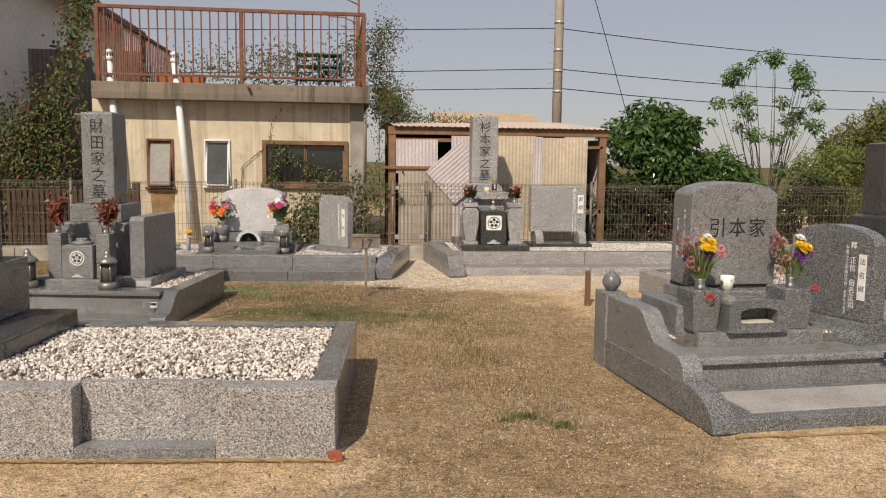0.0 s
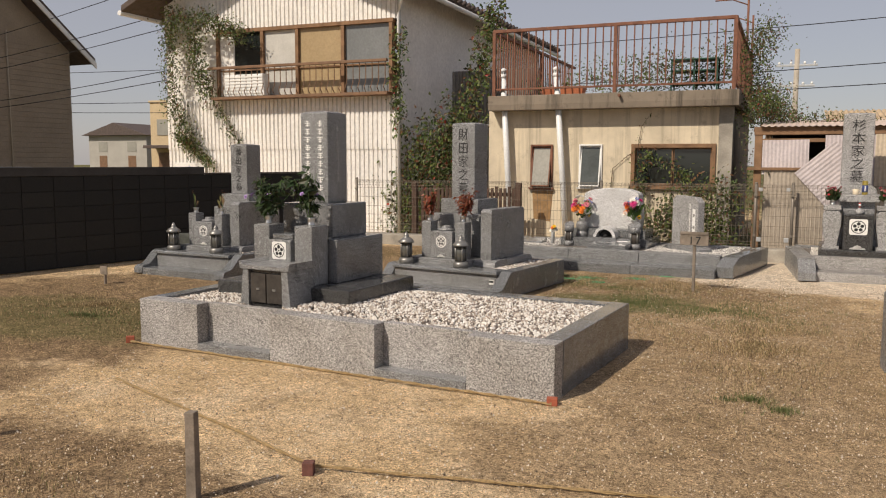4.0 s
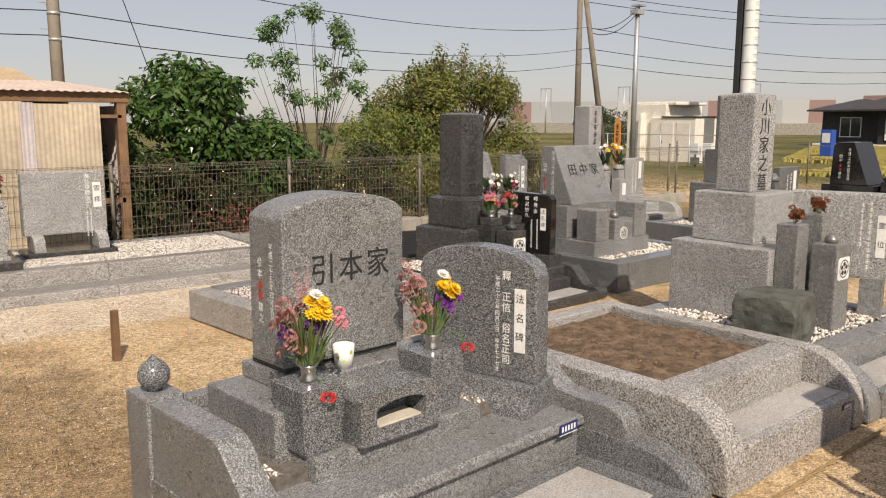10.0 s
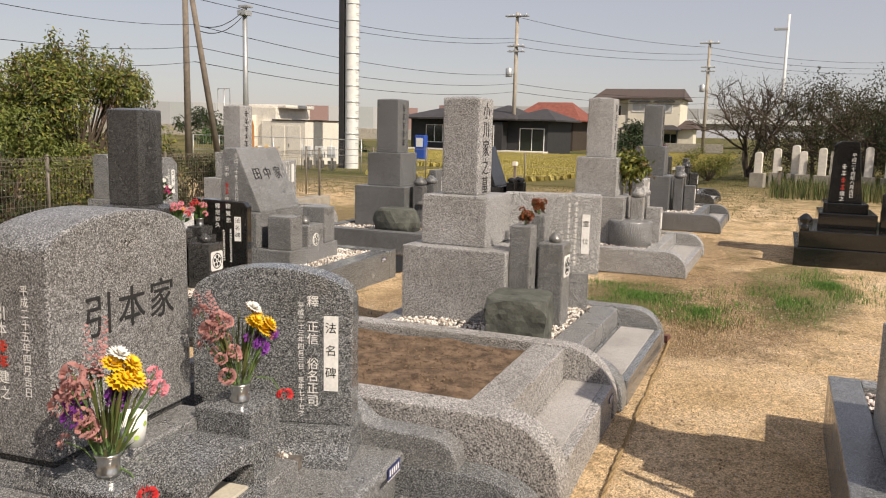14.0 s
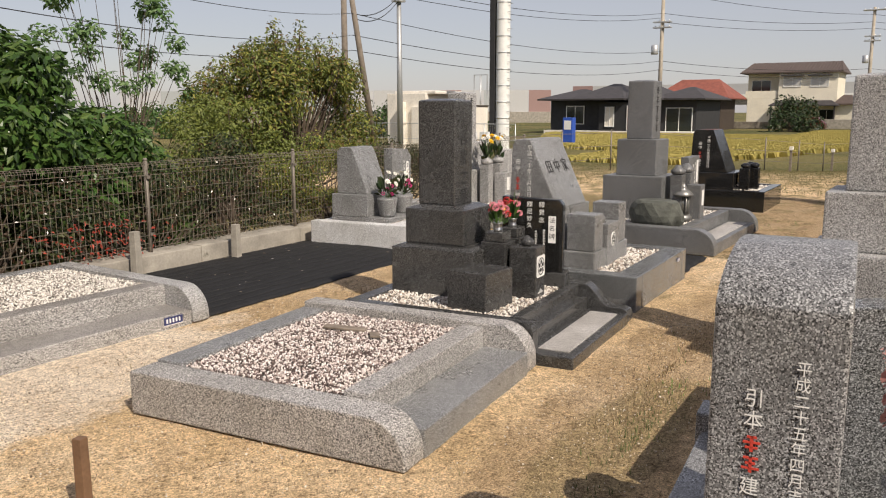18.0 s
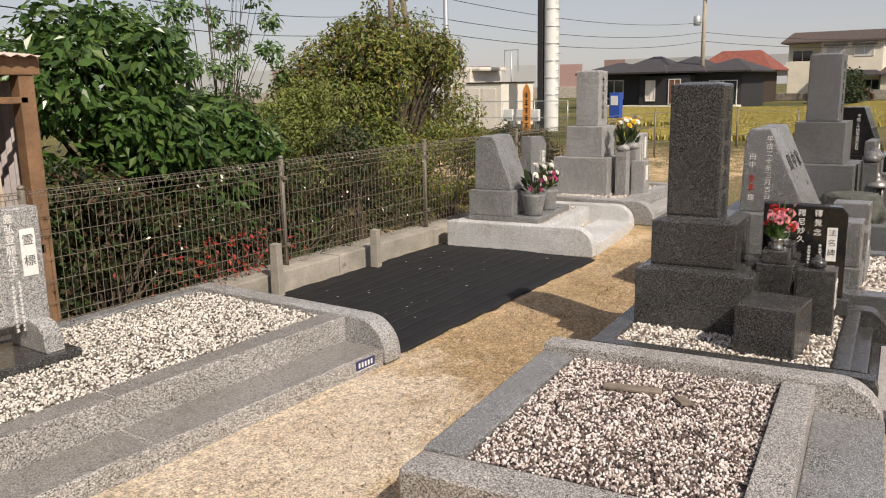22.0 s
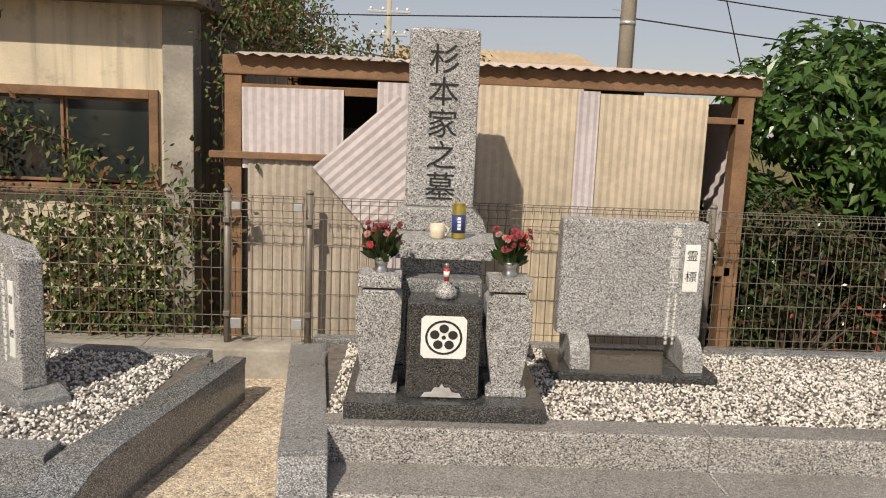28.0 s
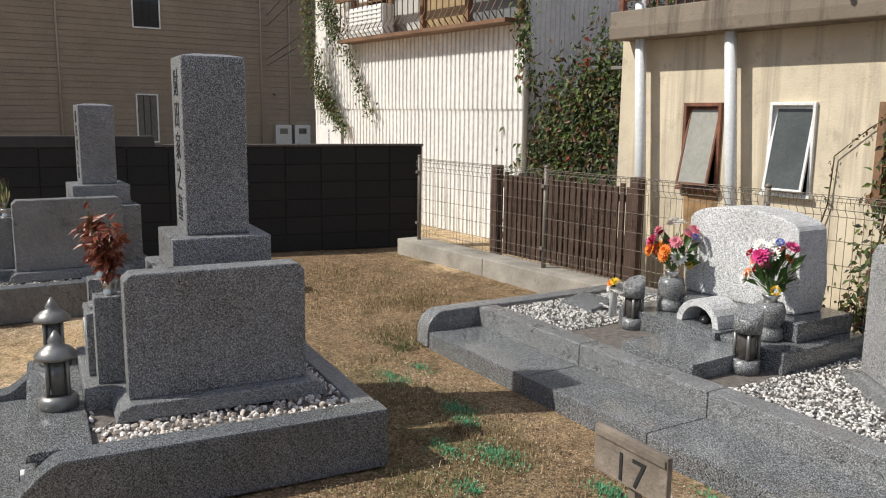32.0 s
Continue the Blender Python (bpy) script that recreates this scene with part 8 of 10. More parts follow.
part("cross_rail", box(0.0, -0.05, 0.62, 1.93, -0.01, 0.68, 0.004), TIMBER, shed)
part("cross_rail", box(0.45, -0.05, 1.56, 1.93, -0.012, 1.60, 0.004), TIMBER, shed)
roofm = Matrix.Translation((0, -0.12, 1.845)) @ Matrix.Rotation(radians(-85.6), 4, "X")
part("roof_sheet", moved(ribbed(-1.12, 2.0, 0, 2.75, 0.085, 0.008), roofm), SHEET_R, shed, "pale ribbed roof sheet")
part("sheet", moved(ribbed(-1.07, -0.48, 1.2, 1.67, 0.05, 0.0038), Matrix.Translation((0, -0.065, 0)) @ Matrix.Rotation(radians(-0.6), 4, "Y")), SHEET_P, shed)
part("sheet", moved(ribbed(-0.30, 0.36, 0.22, 1.72, 0.05, 0.0038), Matrix.Translation((0, -0.062, 0))), SHEET_P, shed)
part("sheet", moved(ribbed(0.30, 0.92, 0.15, 1.73, 0.05, 0.0038), Matrix.Translation((0, -0.075, 0))), SHEET_Y, shed)
part("sheet", moved(ribbed(0.89, 1.02, 0.15, 1.72, 0.05, 0.0038), Matrix.Translation((0, -0.085, 0))), SHEET_P, shed)
part("sheet", moved(ribbed(0.99, 1.69, 0.15, 1.71, 0.05, 0.0038), Matrix.Translation((0, -0.068, 0))), SHEET_Y, shed)
part("torn_flap", moved(ribbed(-0.30, 0.32, -0.32, 0.34, 0.05, 0.0025), Matrix.Translation((-0.23, -0.125, 1.2)) @ Matrix.Rotation(radians(48), 4, "Y") @ Matrix.Rotation(radians(5), 4, "X")), SHEET_P, shed, "milky plastic sheet torn loose and slanting")
part("sheet", moved(ribbed(-1.05, -0.28, 0.02, 1.25, 0.05, 0.0038), Matrix.Translation((0.0, -0.07, 0))), SHEET_D, shed)
part("side_sheet", moved(ribbed(0.05, 2.2, 0, 1.7, 0.076, 0.01), Matrix.Translation((1.98, 0, 0)) @ Matrix.Rotation(radians(90), 4, "Z")), SHEET_P, shed)
# dark closing sheet added; its colour gives the shade inside the shed
part("back_sheet", box(-1.0, 2.15, 0, 1.9, 2.19, 1.9, 0), DEEP_BROWN, shed)
for x, y, z, w, h in ((0.1, 1.0, 0, 0.5, 1.1), (-0.55, 1.3, 0, 0.6, 1.45), (0.9, 0.9, 0, 0.6, 0.9)):
    cr = thing("stored_crate", "dim wooden crate stored inside the shed", "crate", x, 7.72 + y, 0, 4, "stored crates")
    for k in range(5):
        part("plank", box(-w / 2, -0.2, z + h * k / 5, w / 2, 0.2, z + h * (k + 0.92) / 5, 0.004), WOOD_OLD, cr)
shed2 = thing("back_shed", "pale corrugated roof of another shed further back", "shed", 0, 10.6, 0)
part("roof_sheet", moved(ribbed(-0.2, 1.75, 0, 1.5, 0.085, 0.014), Matrix.Translation((0, -0.3, 2.03)) @ Matrix.Rotation(radians(-80), 4, "X")), plain("yellowed_roof_sheet", (0.50, 0.38, 0.24), 0.6, 0.25, 3), shed2)
for x in (-0.1, 1.65):
    for y in (0.0, 1.0):
        part("post", box(x - 0.04, y - 0.04, 0, x + 0.04, y + 0.04, 2.05 + 0.17 * y, 0.004), TIMBER, shed2)
part("wall", box(-0.15, 0.05, 0, 1.7, 0.09, 2.0, 0.003), SHEET_G, shed2)

# brown house to the west
bh = thing("brown_house", "tall house with brown horizontal siding and white trim", "house", -22.3, 0, 0)
for i in range(32):
    z = -0.1 + i * 0.155
    part("siding_board", box(-0.02, -12.0, z, 0.012, 15.3, z + 0.147, 0.004), BROWN_WALL, bh)
part("gable", prism([(-12.0, 4.86), (15.3, 4.86), (8.6, 9.9), (-12.0, 9.9)], "x", -0.02, 0.004, 0), BROWN_WALL, bh)
part("wall_core", box(-8.0, -12.0, -0.1, -0.02, 15.3, 4.86, 0), BROWN_WALL, bh)
part("roof", prism([(-12.4, 10.0), (8.6, 10.0), (15.9, 4.5), (15.9, 4.68), (8.6, 10.2), (-12.4, 10.2)], "x", -8.3, 0.5, 0.01), TILE_R, bh)
part("verge_board", prism([(8.6, 9.86), (15.9, 4.36), (15.9, 4.54), (8.6, 10.04)], "x", 0.50, 0.55, 0.004), WHITE_P, bh)


def west_window(y0, z0, y1, z1):
    w = new("window")
    w.parent = bh
    tagged(w, "small white-framed window with dark glazing bars")
    part("pane", box(0.01, y0, z0, 0.022, y1, z1, 0), GLASS_D, w)
    for q in ((0.012, y0 - 0.035, z0 - 0.035, 0.045, y0, z1 + 0.035), (0.012, y1, z0 - 0.035, 0.045, y1 + 0.035, z1 + 0.035), (0.012, y0, z0 - 0.035, 0.045, y1, z0), (0.012, y0, z1, 0.045, y1, z1 + 0.035)):
        part("frame_bar", box(*q, 0.004), WHITE_P, w)
    for k in range(1, 3):
        part("glazing_bar", box(0.022, y0 + (y1 - y0) * k / 3 - 0.008, z0, 0.03, y0 + (y1 - y0) * k / 3 + 0.008, z1, 0), INK_K, w)
    for k in range(1, 5):
        part("glazing_bar", box(0.022, y0, z0 + (z1 - z0) * k / 5 - 0.008, 0.028, y1, z0 + (z1 - z0) * k / 5 + 0.008, 0), INK_K, w)


west_window(8.65, 3.66, 9.3, 4.7)
west_window(8.65, 0.72, 9.15, 1.92)
for y, z in ((12.1, 6.4), (12.98, 5.2), (6.8, 5.0)):
    part("downpipe", tube([(0.05, y, z), (0.05, y, 0)], 0.022, 8), plain("beige_pipe", (0.38, 0.32, 0.24), 0.6, 0.1, 3), bh)
part("wall_lamp", moved(lathe([(0.03, 0), (0.05, 0.03), (0.03, 0.08)], 0, 0, 0, 10), Matrix.Translation((0.03, 12.5, 2.0))), BRONZE, bh)
for y in (12.45, 13.05):
    m = thing("meter_box", "small grey meter box on the brown house wall", "meter", -22.28, y, 0.6, 0, "meter boxes")
    part("casing", box(0, 0, 0, 0.16, 0.5, 0.56, 0.015), ALU, m)
    part("dial_window", box(0.16, 0.13, 0.3, 0.166, 0.37, 0.46, 0.002), GLASS_D, m)
stair = thing("porch", "beige lit porch wall beside the brown house", "porch", -21.9, 3.0, 0)
part("porch_wall", box(0, 0, 0, 0.15, 1.5, 2.0, 0.01), plain("beige_porch", (0.42, 0.30, 0.17), 0.9, 0.2, 2), stair)
part("porch_post", tube([(0.16, 1.6, 0), (0.16, 1.6, 2.7)], 0.04, 8), WHITE_P, stair)

# pale houses beyond
for x, y, w, d, h, roof, col in ((-29.0, 28, 3.6, 5, 4.3, 0, (0.55, 0.43, 0.27)), (-50.0, 45, 6.0, 7, 3.4, 1.0, (0.40, 0.38, 0.34)), (-40.5, 45, 4, 6, 2.9, 0.7, (0.34, 0.22, 0.13)), (-36, 52, 7, 7, 3.3, 1.1, (0.42, 0.38, 0.30))):
    hs = thing("distant_house", "pale distant house beyond the dark block wall", "house", x, y, 0, 0, "distant houses")
    wm = plain("pale_render", col, 0.9, 0.12, 1)
    part("wall", box(-w / 2, 0, -0.1, w / 2, d, h, 0.02), wm, hs)
    if roof:
        part("roof", prism([(-w / 2 - 0.4, h), (w / 2 + 0.4, h), (0, h + roof)], "y", -0.4, d + 0.4, 0.02), TILE_R, hs)
    else:
        part("parapet", box(-w / 2 - 0.05, -0.05, h, w / 2 + 0.05, d, h + 0.12, 0.01), wm, hs)
        part("porch_roof", box(-w / 2 + 0.3, -0.9, 2.0, w / 2 + 0.6, 0, 2.15, 0.02), TILE_R, hs)
    for k in (-0.25, 0.25):
        part("window", box(w * k - 0.45, -0.03, h * 0.62, w * k + 0.45, 0, h * 0.62 + 0.8, 0.01), GLASS_F, hs)
        part("door", box(w * k - 0.4, -0.02, 0, w * k + 0.4, 0, 1.8, 0.01), WOOD_BR, hs)

# ---- plants along the fence ----
rp = np.random.default_rng(21)


def bush(name, label, category, base, blobs, count, leaf, material, stem=0.03, seed=5, up=0.4, shell=0.55, extra=()):
    t = thing(name, label, category, *base)
    loc = [(b[0] - base[0], b[1] - base[1], b[2] - base[2], *b[3:]) for b in blobs]
    r = np.random.default_rng(seed)
    part("branchwork", limbs(bmesh.new(), (0, 0, 0), loc, r, stem), BARK, t)
    leaves("crown", material, crown(loc, count, r, shell), leaf, t, "", "", up, seed=seed)
    return t


bush("evergreen_bush", "large glossy dark-green evergreen bush behind the fence", "bush", (3.5, 8.9, 0), clumps(2.15, 4.05, 8.2, 9.6, 0.2, 2.3, 58, 0.32, rp) + clumps(3.5, 4.95, 8.2, 9.5, 0.1, 1.55, 34, 0.28, rp), 24000, 0.115, leaf_mat("glossy_leaves", (0.05, 0.11, 0.024), (0.09, 0.165, 0.036), (0.028, 0.06, 0.015), (0.14, 0.21, 0.055), rough=0.28), 0.03, 8, 0.5)
bush("small_leaved_bush", "broad yellow-green small-leaved bush behind the fence", "bush", (8.8, 10.1, 0), clumps(7.2, 10.4, 9.3, 11.0, 0.3, 2.6, 70, 0.36, rp) + [(8.9, 9.9, 2.75, 0.10, 0.1, 0.22), (9.6, 10.1, 2.55, 0.1, 0.1, 0.25), (8.2, 9.8, 2.5, 0.1, 0.1, 0.22)] + [(rp.uniform(7.3, 10.3), rp.uniform(9.4, 10.4), rp.uniform(1.9, 2.75), 0.09, 0.09, rp.uniform(0.15, 0.3)) for _ in range(22)], 30000, 0.072, LEAF_Y, 0.03, 9, 0.4, 0.5)
bush("low_yellow_bush", "low yellow-green bush with small leaves", "bush", (7.0, 9.6, 0), clumps(6.1, 7.9, 9.1, 10.3, 0.2, 1.75, 26, 0.28, rp), 9000, 0.06, leaf_mat("lime_leaves", (0.16, 0.20, 0.04), (0.22, 0.25, 0.06), (0.10, 0.14, 0.03), rough=0.5), 0.02, 10)
pt = clumps(5.2, 7.3, 10.6, 11.5, 1.1, 3.6, 40, 0.15, rp)
bush("pale_tree", "slender pale-green tree with open airy branches", "tree", (6.4, 11.1, 0), pt, 3400, 0.09, LEAF_L, 0.011, 11, 0.6, 0.2)
HEDGE = leaf_mat("hedge_leaves", (0.032, 0.05, 0.016), (0.055, 0.08, 0.024), (0.018, 0.028, 0.01), (0.08, 0.045, 0.024), (0.10, 0.105, 0.04), rough=0.5)
for x0, x1, top, n, seed, mat, size, lab in ((1.85, 3.2, 1.15, 5600, 31, HEDGE, 0.06, "dense mixed hedge growing through the mesh fence"), (3.2, 4.6, 1.1, 5600, 32, HEDGE, 0.055, "leafy hedge with red berries behind mesh"), (4.6, 6.2, 1.22, 6000, 33, HEDGE, 0.055, "mixed hedge growing against the mesh fence"), (6.2, 8.0, 1.25, 7500, 34, LEAF_Y, 0.046, "yellowing hedge growing against the mesh fence"), (8.0, 9.9, 1.1, 6000, 35, HEDGE, 0.05, "green hedge growing against the mesh fence")):
    bush("hedge", lab, "hedge", ((x0 + x1) / 2, 7.95, 0), clumps(x0, x1, 7.66, 8.35, 0.1, top, 24, 0.2, rp), n, size, mat, 0.012, seed, 0.3, 0.35)
red = [(rp.normal(3.3, 0.32), rp.uniform(7.40, 7.60), rp.uniform(0.18, 0.55), 0, -1, 0.3) for _ in range(170)]
hr = thing("red_flowering_plant", "small red flowers and reddish leaves through the mesh", "flowers", 3.4, 7.68, 0)
leaves("red_leaves", leaf_mat("red_leaves", (0.40, 0.05, 0.03), (0.24, 0.05, 0.03), (0.5, 0.09, 0.05), rough=0.5), [(x - 3.4, y - 7.68, z, a, b, c) for x, y, z, a, b, c in red], 0.045, hr, seed=41)
part("branchwork", limbs(bmesh.new(), (0, 0, 0), [(rp.uniform(-0.8, 1.0), 0, rp.uniform(0.3, 0.6)) for _ in range(14)], rp, 0.006), BARK, hr)


white = [(rp.uniform(2.3, 6.0), rp.uniform(7.42, 7.56), rp.uniform(0.35, 1.0), 0, -1, 0.2) for _ in range(26)]
hwf = thing("white_flowering_plant", "sparse small white blossoms along the hedge", "flowers", 4.1, 7.7, 0)
leaves("blossom", plain("white_petals", (0.78, 0.76, 0.70), 0.6, 0.1), [(x - 4.1, y - 7.7, z, a, b, c) for x, y, z, a, b, c in white], 0.032, hwf, seed=43)
part("stem_net", limbs(bmesh.new(), (0, 0, 0), [(x - 4.1, y - 7.68, z) for x, y, z, *_ in white[:18]], rp, 0.005), BARK, hwf)


def climber(label, spots, count, leaf, seed, jitter, base, vine=None, reds=0):
    """Leaves strewn along hanging runs, with thin stems on them."""
    t = thing("climber", label, "climber", *base)
    r = np.random.default_rng(seed)
    pts, bm = [], bmesh.new()
    for line in spots:
        p = [Vector(q) - Vector(base) for q in line[0]]
        tube(p, 0.007, 4, bm, 0.003)
        for _ in range(int(count * line[1])):
            k = r.uniform(0, len(p) - 1.001)
            q = p[int(k)].lerp(p[int(k) + 1], k % 1)
            j = r.normal(size=3) * jitter * line[2]
            pts.append((q.x + j[0], q.y + min(abs(j[1]), 0.2) * -0.6, max(0.02 - base[2], q.z + j[2]), 0, -0.8, -0.3))
    part("vine", bm, BARK, t)
    leaves("foliage", IVY, pts, leaf, t, seed=seed)
    if reds:
        leaves("red_tips", leaf_mat("red_tip_leaves", (0.45, 0.05, 0.04), (0.3, 0.07, 0.03), rough=0.5), pts[:: max(1, len(pts) // reds)], leaf * 1.1, t, seed=seed + 1)
    return t


climber("red-tinged climber covering the side of the white house", [([(-7.00, 9.00, 0.1), (-6.90, 9.05, 0.9), (-6.65, 9.10, 1.7)], 0.8, 1.5), ([(-6.65, 9.05, 0.6), (-6.35, 9.10, 1.5), (-6.15, 9.25, 2)], 0.9, 1.5), ([(-6.25, 9.25, 1.9), (-6.05, 9.65, 2.8), (-5.90, 9.95, 3.6), (-5.85, 10.05, 4.3)], 0.35, 0.7), ([(-7.25, 8.93, 1.8), (-7.30, 8.85, 2.8), (-7.25, 8.90, 3.7)], 0.12, 0.4)], 4200, 0.08, 51, 0.2, (-6.85, 9.00, 0), reds=70)
climber("climber hanging from the upper corner of the white house", [([(-12.35, 8.75, 4.3), (-12.25, 8.65, 3.5), (-12.25, 8.70, 2.4), (-11.85, 8.85, 1.6)], 1, 1.0), ([(-12.25, 8.60, 4.2), (-11.25, 8.60, 4.05), (-10.45, 8.65, 3.75)], 0.8, 0.9), ([(-11.65, 8.60, 3.9), (-11.55, 8.60, 3.2), (-11.35, 8.75, 2.6)], 0.7, 1.0), ([(-11.25, 8.80, 2.5), (-10.95, 8.85, 1.9), (-10.65, 8.85, 1.5)], 0.12, 0.6), ([(-12.35, 8.85, 1.9), (-11.45, 8.85, 1.3)], 0.3, 0.5)], 2200, 0.06, 52, 0.13, (-12.25, 8.75, 0))
climber("green climber trailing over the wide brown window", [([(-2.95, 8.25, 0.1), (-2.85, 8.22, 0.9), (-2.75, 8.2, 1.5)], 0.6, 0.7), ([(-2.2, 8.2, 0.1), (-2.4, 8.2, 0.7), (-1.7, 8.22, 1.0)], 0.8, 1.2), ([(-2.8, 8.22, 1.45), (-2.3, 8.2, 1.3), (-2.1, 8.2, 1.05)], 0.25, 0.6)], 700, 0.06, 53, 0.11, (-2.5, 8.25, 0))
climber("leafy climber growing up through the mesh fence", [([(-2.7, 7.75, 0.05), (-2.4, 7.7, 0.5), (-1.9, 7.68, 0.85)], 1, 1), ([(-1.5, 7.8, 0.05), (-1.8, 7.7, 0.5), (-1.4, 7.7, 1.0)], 1, 1), ([(-2.2, 7.75, 0.05), (-1.7, 7.75, 0.35)], 1, 1)], 1200, 0.06, 54, 0.16, (-2.0, 7.75, 0))
climber("thin bare vine curving over the plastered wall", [([(-3.45, 8.3, 0.35), (-3.3, 8.3, 0.9), (-3.28, 8.3, 1.25), (-3.05, 8.3, 1.45), (-2.9, 8.3, 1.55), (-2.85, 8.3, 1.9), (-2.7, 8.28, 2.1)], 1, 0.15)], 60, 0.035, 55, 0.1, (-3.3, 8.3, 0))
climber("reddish climber on the corner of the plastered building", [([(-1.25, 8.3, 0.0), (-1.3, 8.2, 1.2), (-1.3, 8.1, 2.0), (-1.2, 8.6, 2.4)], 0.15, 0.45), ([(-1.2, 8.4, 2.2), (-1.1, 9.2, 2.3), (-0.9, 10.2, 2.1)], 1.5, 1.0), ([(-1.2, 9.0, 2.3), (-1.3, 9.3, 3.0), (-1.1, 9.6, 3.5)], 1.0, 0.9), ([(-1.1, 9.0, 2.1), (-0.3, 9.2, 1.98), (0.5, 9.4, 1.95)], 0.5, 0.5)], 2400, 0.04, 56, 0.15, (-1.2, 8.4, 0), reds=90)
climber("tangled climber behind the terrace railing", [([(-3.4, 9.0, 2.5), (-2.8, 9.1, 2.95), (-2.3, 9.3, 2.8)], 0.5, 0.8), ([(-2.2, 9.6, 2.6), (-1.8, 9.6, 3.1), (-1.5, 9.4, 3.3)], 0.6, 0.8), ([(-4.9, 9.6, 2.45), (-4.0, 9.8, 2.8), (-3.2, 9.6, 2.7), (-2.6, 9.8, 3.0)], 1.6, 1.0), ([(-3.0, 9.4, 2.45), (-2.2, 9.5, 2.7), (-1.6, 9.7, 2.8)], 1.2, 0.9)], 900, 0.05, 57, 0.19, (-2.4, 9.2, 2.36))

# ---- pegs and the numbered board ----
for x, y, h, m, lab in ((-4.4, -2.0, 0.35, WOOD_OLD, "short weathered wooden peg in the ground"), (-2.87, -1.97, 0.35, WOOD_OLD, "short weathered wooden peg in the ground"), (0.5, 3.68, 0.33, WOOD_BR, "short brown wooden peg in the ground")):
    p = thing("wooden_peg", lab, "peg", x, y, 0, 12, "wooden pegs")
    part("shaft", taper(-0.022, -0.022, 0.022, 0.022, -0.06, h, -0.002, 0.003), m, p)
sg = thing("number_sign", "small weathered wooden board on a thin post", "sign", -1.61, 4.33, 0.0, -6)
part("post", box(-0.014, -0.014, -0.08, 0.014, 0.014, 0.56, 0.003), WOOD_OLD, sg)
part("board", box(-0.145, -0.03, 0.485, 0.145, -0.012, 0.625, 0.003), WOOD_OLD, sg)
part("batten", box(-0.14, -0.036, 0.595, 0.14, -0.01, 0.615, 0.002), WOOD_OLD, sg)
words("1", 0.12, INK_K, sg, (-0.03, -0.031, 0.53), 0)
words("7", 0.12, INK_K, sg, (0.04, -0.031, 0.53), 0)

# ---- poles, wires and the distance ----
TRUNK_W = plain("grey_wooden_pole", (0.22, 0.185, 0.15), 0.9, 0.25, 4, 0.3, 40)
PALE = plain("off_white_panel", (0.80, 0.75, 0.66), 0.6, 0.1, 0.8)
BLACK_S = plain("black_siding", (0.035, 0.035, 0.037), 0.7, 0.2, 2)
RED_T = plain("red_brown_tiles", (0.25, 0.08, 0.055), 0.7, 0.3, 2)
DARK_T = plain("dark_roof_tiles", (0.055, 0.05, 0.05), 0.6, 0.35, 2)
RICE = by_piece("ripe_rice", (0.40, 0.33, 0.10), (0.48, 0.40, 0.13), (0.30, 0.28, 0.08), rough=0.9)
BARRIER = by_piece("sound_barrier_panels", (0.46, 0.46, 0.46), (0.38, 0.39, 0.40), (0.50, 0.50, 0.49), (0.42, 0.43, 0.43), (0.33, 0.22, 0.20), (0.52, 0.52, 0.52), (0.44, 0.45, 0.46), (0.48, 0.48, 0.47), (0.40, 0.42, 0.42), (0.50, 0.5, 0.5), per_island=False)


def pole(label, x, y, r, top, mat, arms=(), lean=(0, 0), steps=True, group="utility poles"):
    p = thing("utility_pole", label, "pole", x, y, 0, 0, group)
    part("shaft", tube([(0, 0, fall(x, y) - 0.05), (lean[0], lean[1], top)], r, 14, None, r * 0.72), mat, p)
    for z, w, dx, dy in arms:
        part("cross_arm", box(-0.05 - abs(dx) * w / 2, -0.05 - abs(dy) * w / 2, z - 0.05, 0.05 + abs(dx) * w / 2, 0.05 + abs(dy) * w / 2, z + 0.05, 0.01), ALU, p)
        for k in (-0.45, -0.15, 0.2, 0.45):
            part("insulator", lathe([(0.04, 0), (0.07, 0.06), (0.04, 0.14)], dx * w * k, dy * w * k, z + 0.05, 8), WHITE_P, p)
    return p


np_ = pole("tall grey concrete utility pole behind the shed", 2.93, 14, 0.115, 9.5, POLE_C, ((9.0, 1.6, 1, 0),))
for z in (2.9, 3.35, 3.8, 4.4):
    part("band", lathe([(0.112, 0), (0.112, 0.05)], 0, 0, z, 14), ALU, np_)
    part("foot_bolt", tube([(-0.1, 0, z + 0.2), (-0.23, 0, z + 0.2)], 0.009, 5), ALU, np_)
pole("distant pale utility pole behind the climber", -0.6, 40, 0.16, 7.0, POLE_C, ((6.2, 1.8, 1, 0), (5.2, 1.6, 1, 0)))


def cable(a, b, sag, r=0.009, label="black overhead cable strung between poles"):
    c = thing("overhead_cable", label, "cable", *a)
    pts = []
    for i in range(15):
        k = i / 14
        pts.append(tuple((Vector(b) - Vector(a)) * k + Vector((0, 0, -sag * 4 * k * (1 - k)))))
    part("strand", tube(pts, r, 4), BLACK_W, c)


for zl, zp, zr in ((3.0, 3.42, 5.0), (2.78, 3.0, 4.3), (4.15, 4.3, 6.0)):
    cable((-42, 18, zl + 1.2), (2.93, 14, zp), 0.6)
    cable((2.93, 14, zp), (30.2, 25.3, zr), 0.55, 0.01)
cable((2.93, 14, 8.2), (30.2, 25.3, 8.8), 0.5, 0.008)
cable((2.95, 14.0, 7.3), (5.37, 14.0, 0.0), 0.0, 0.009, "thin steel stay of the concrete pole")
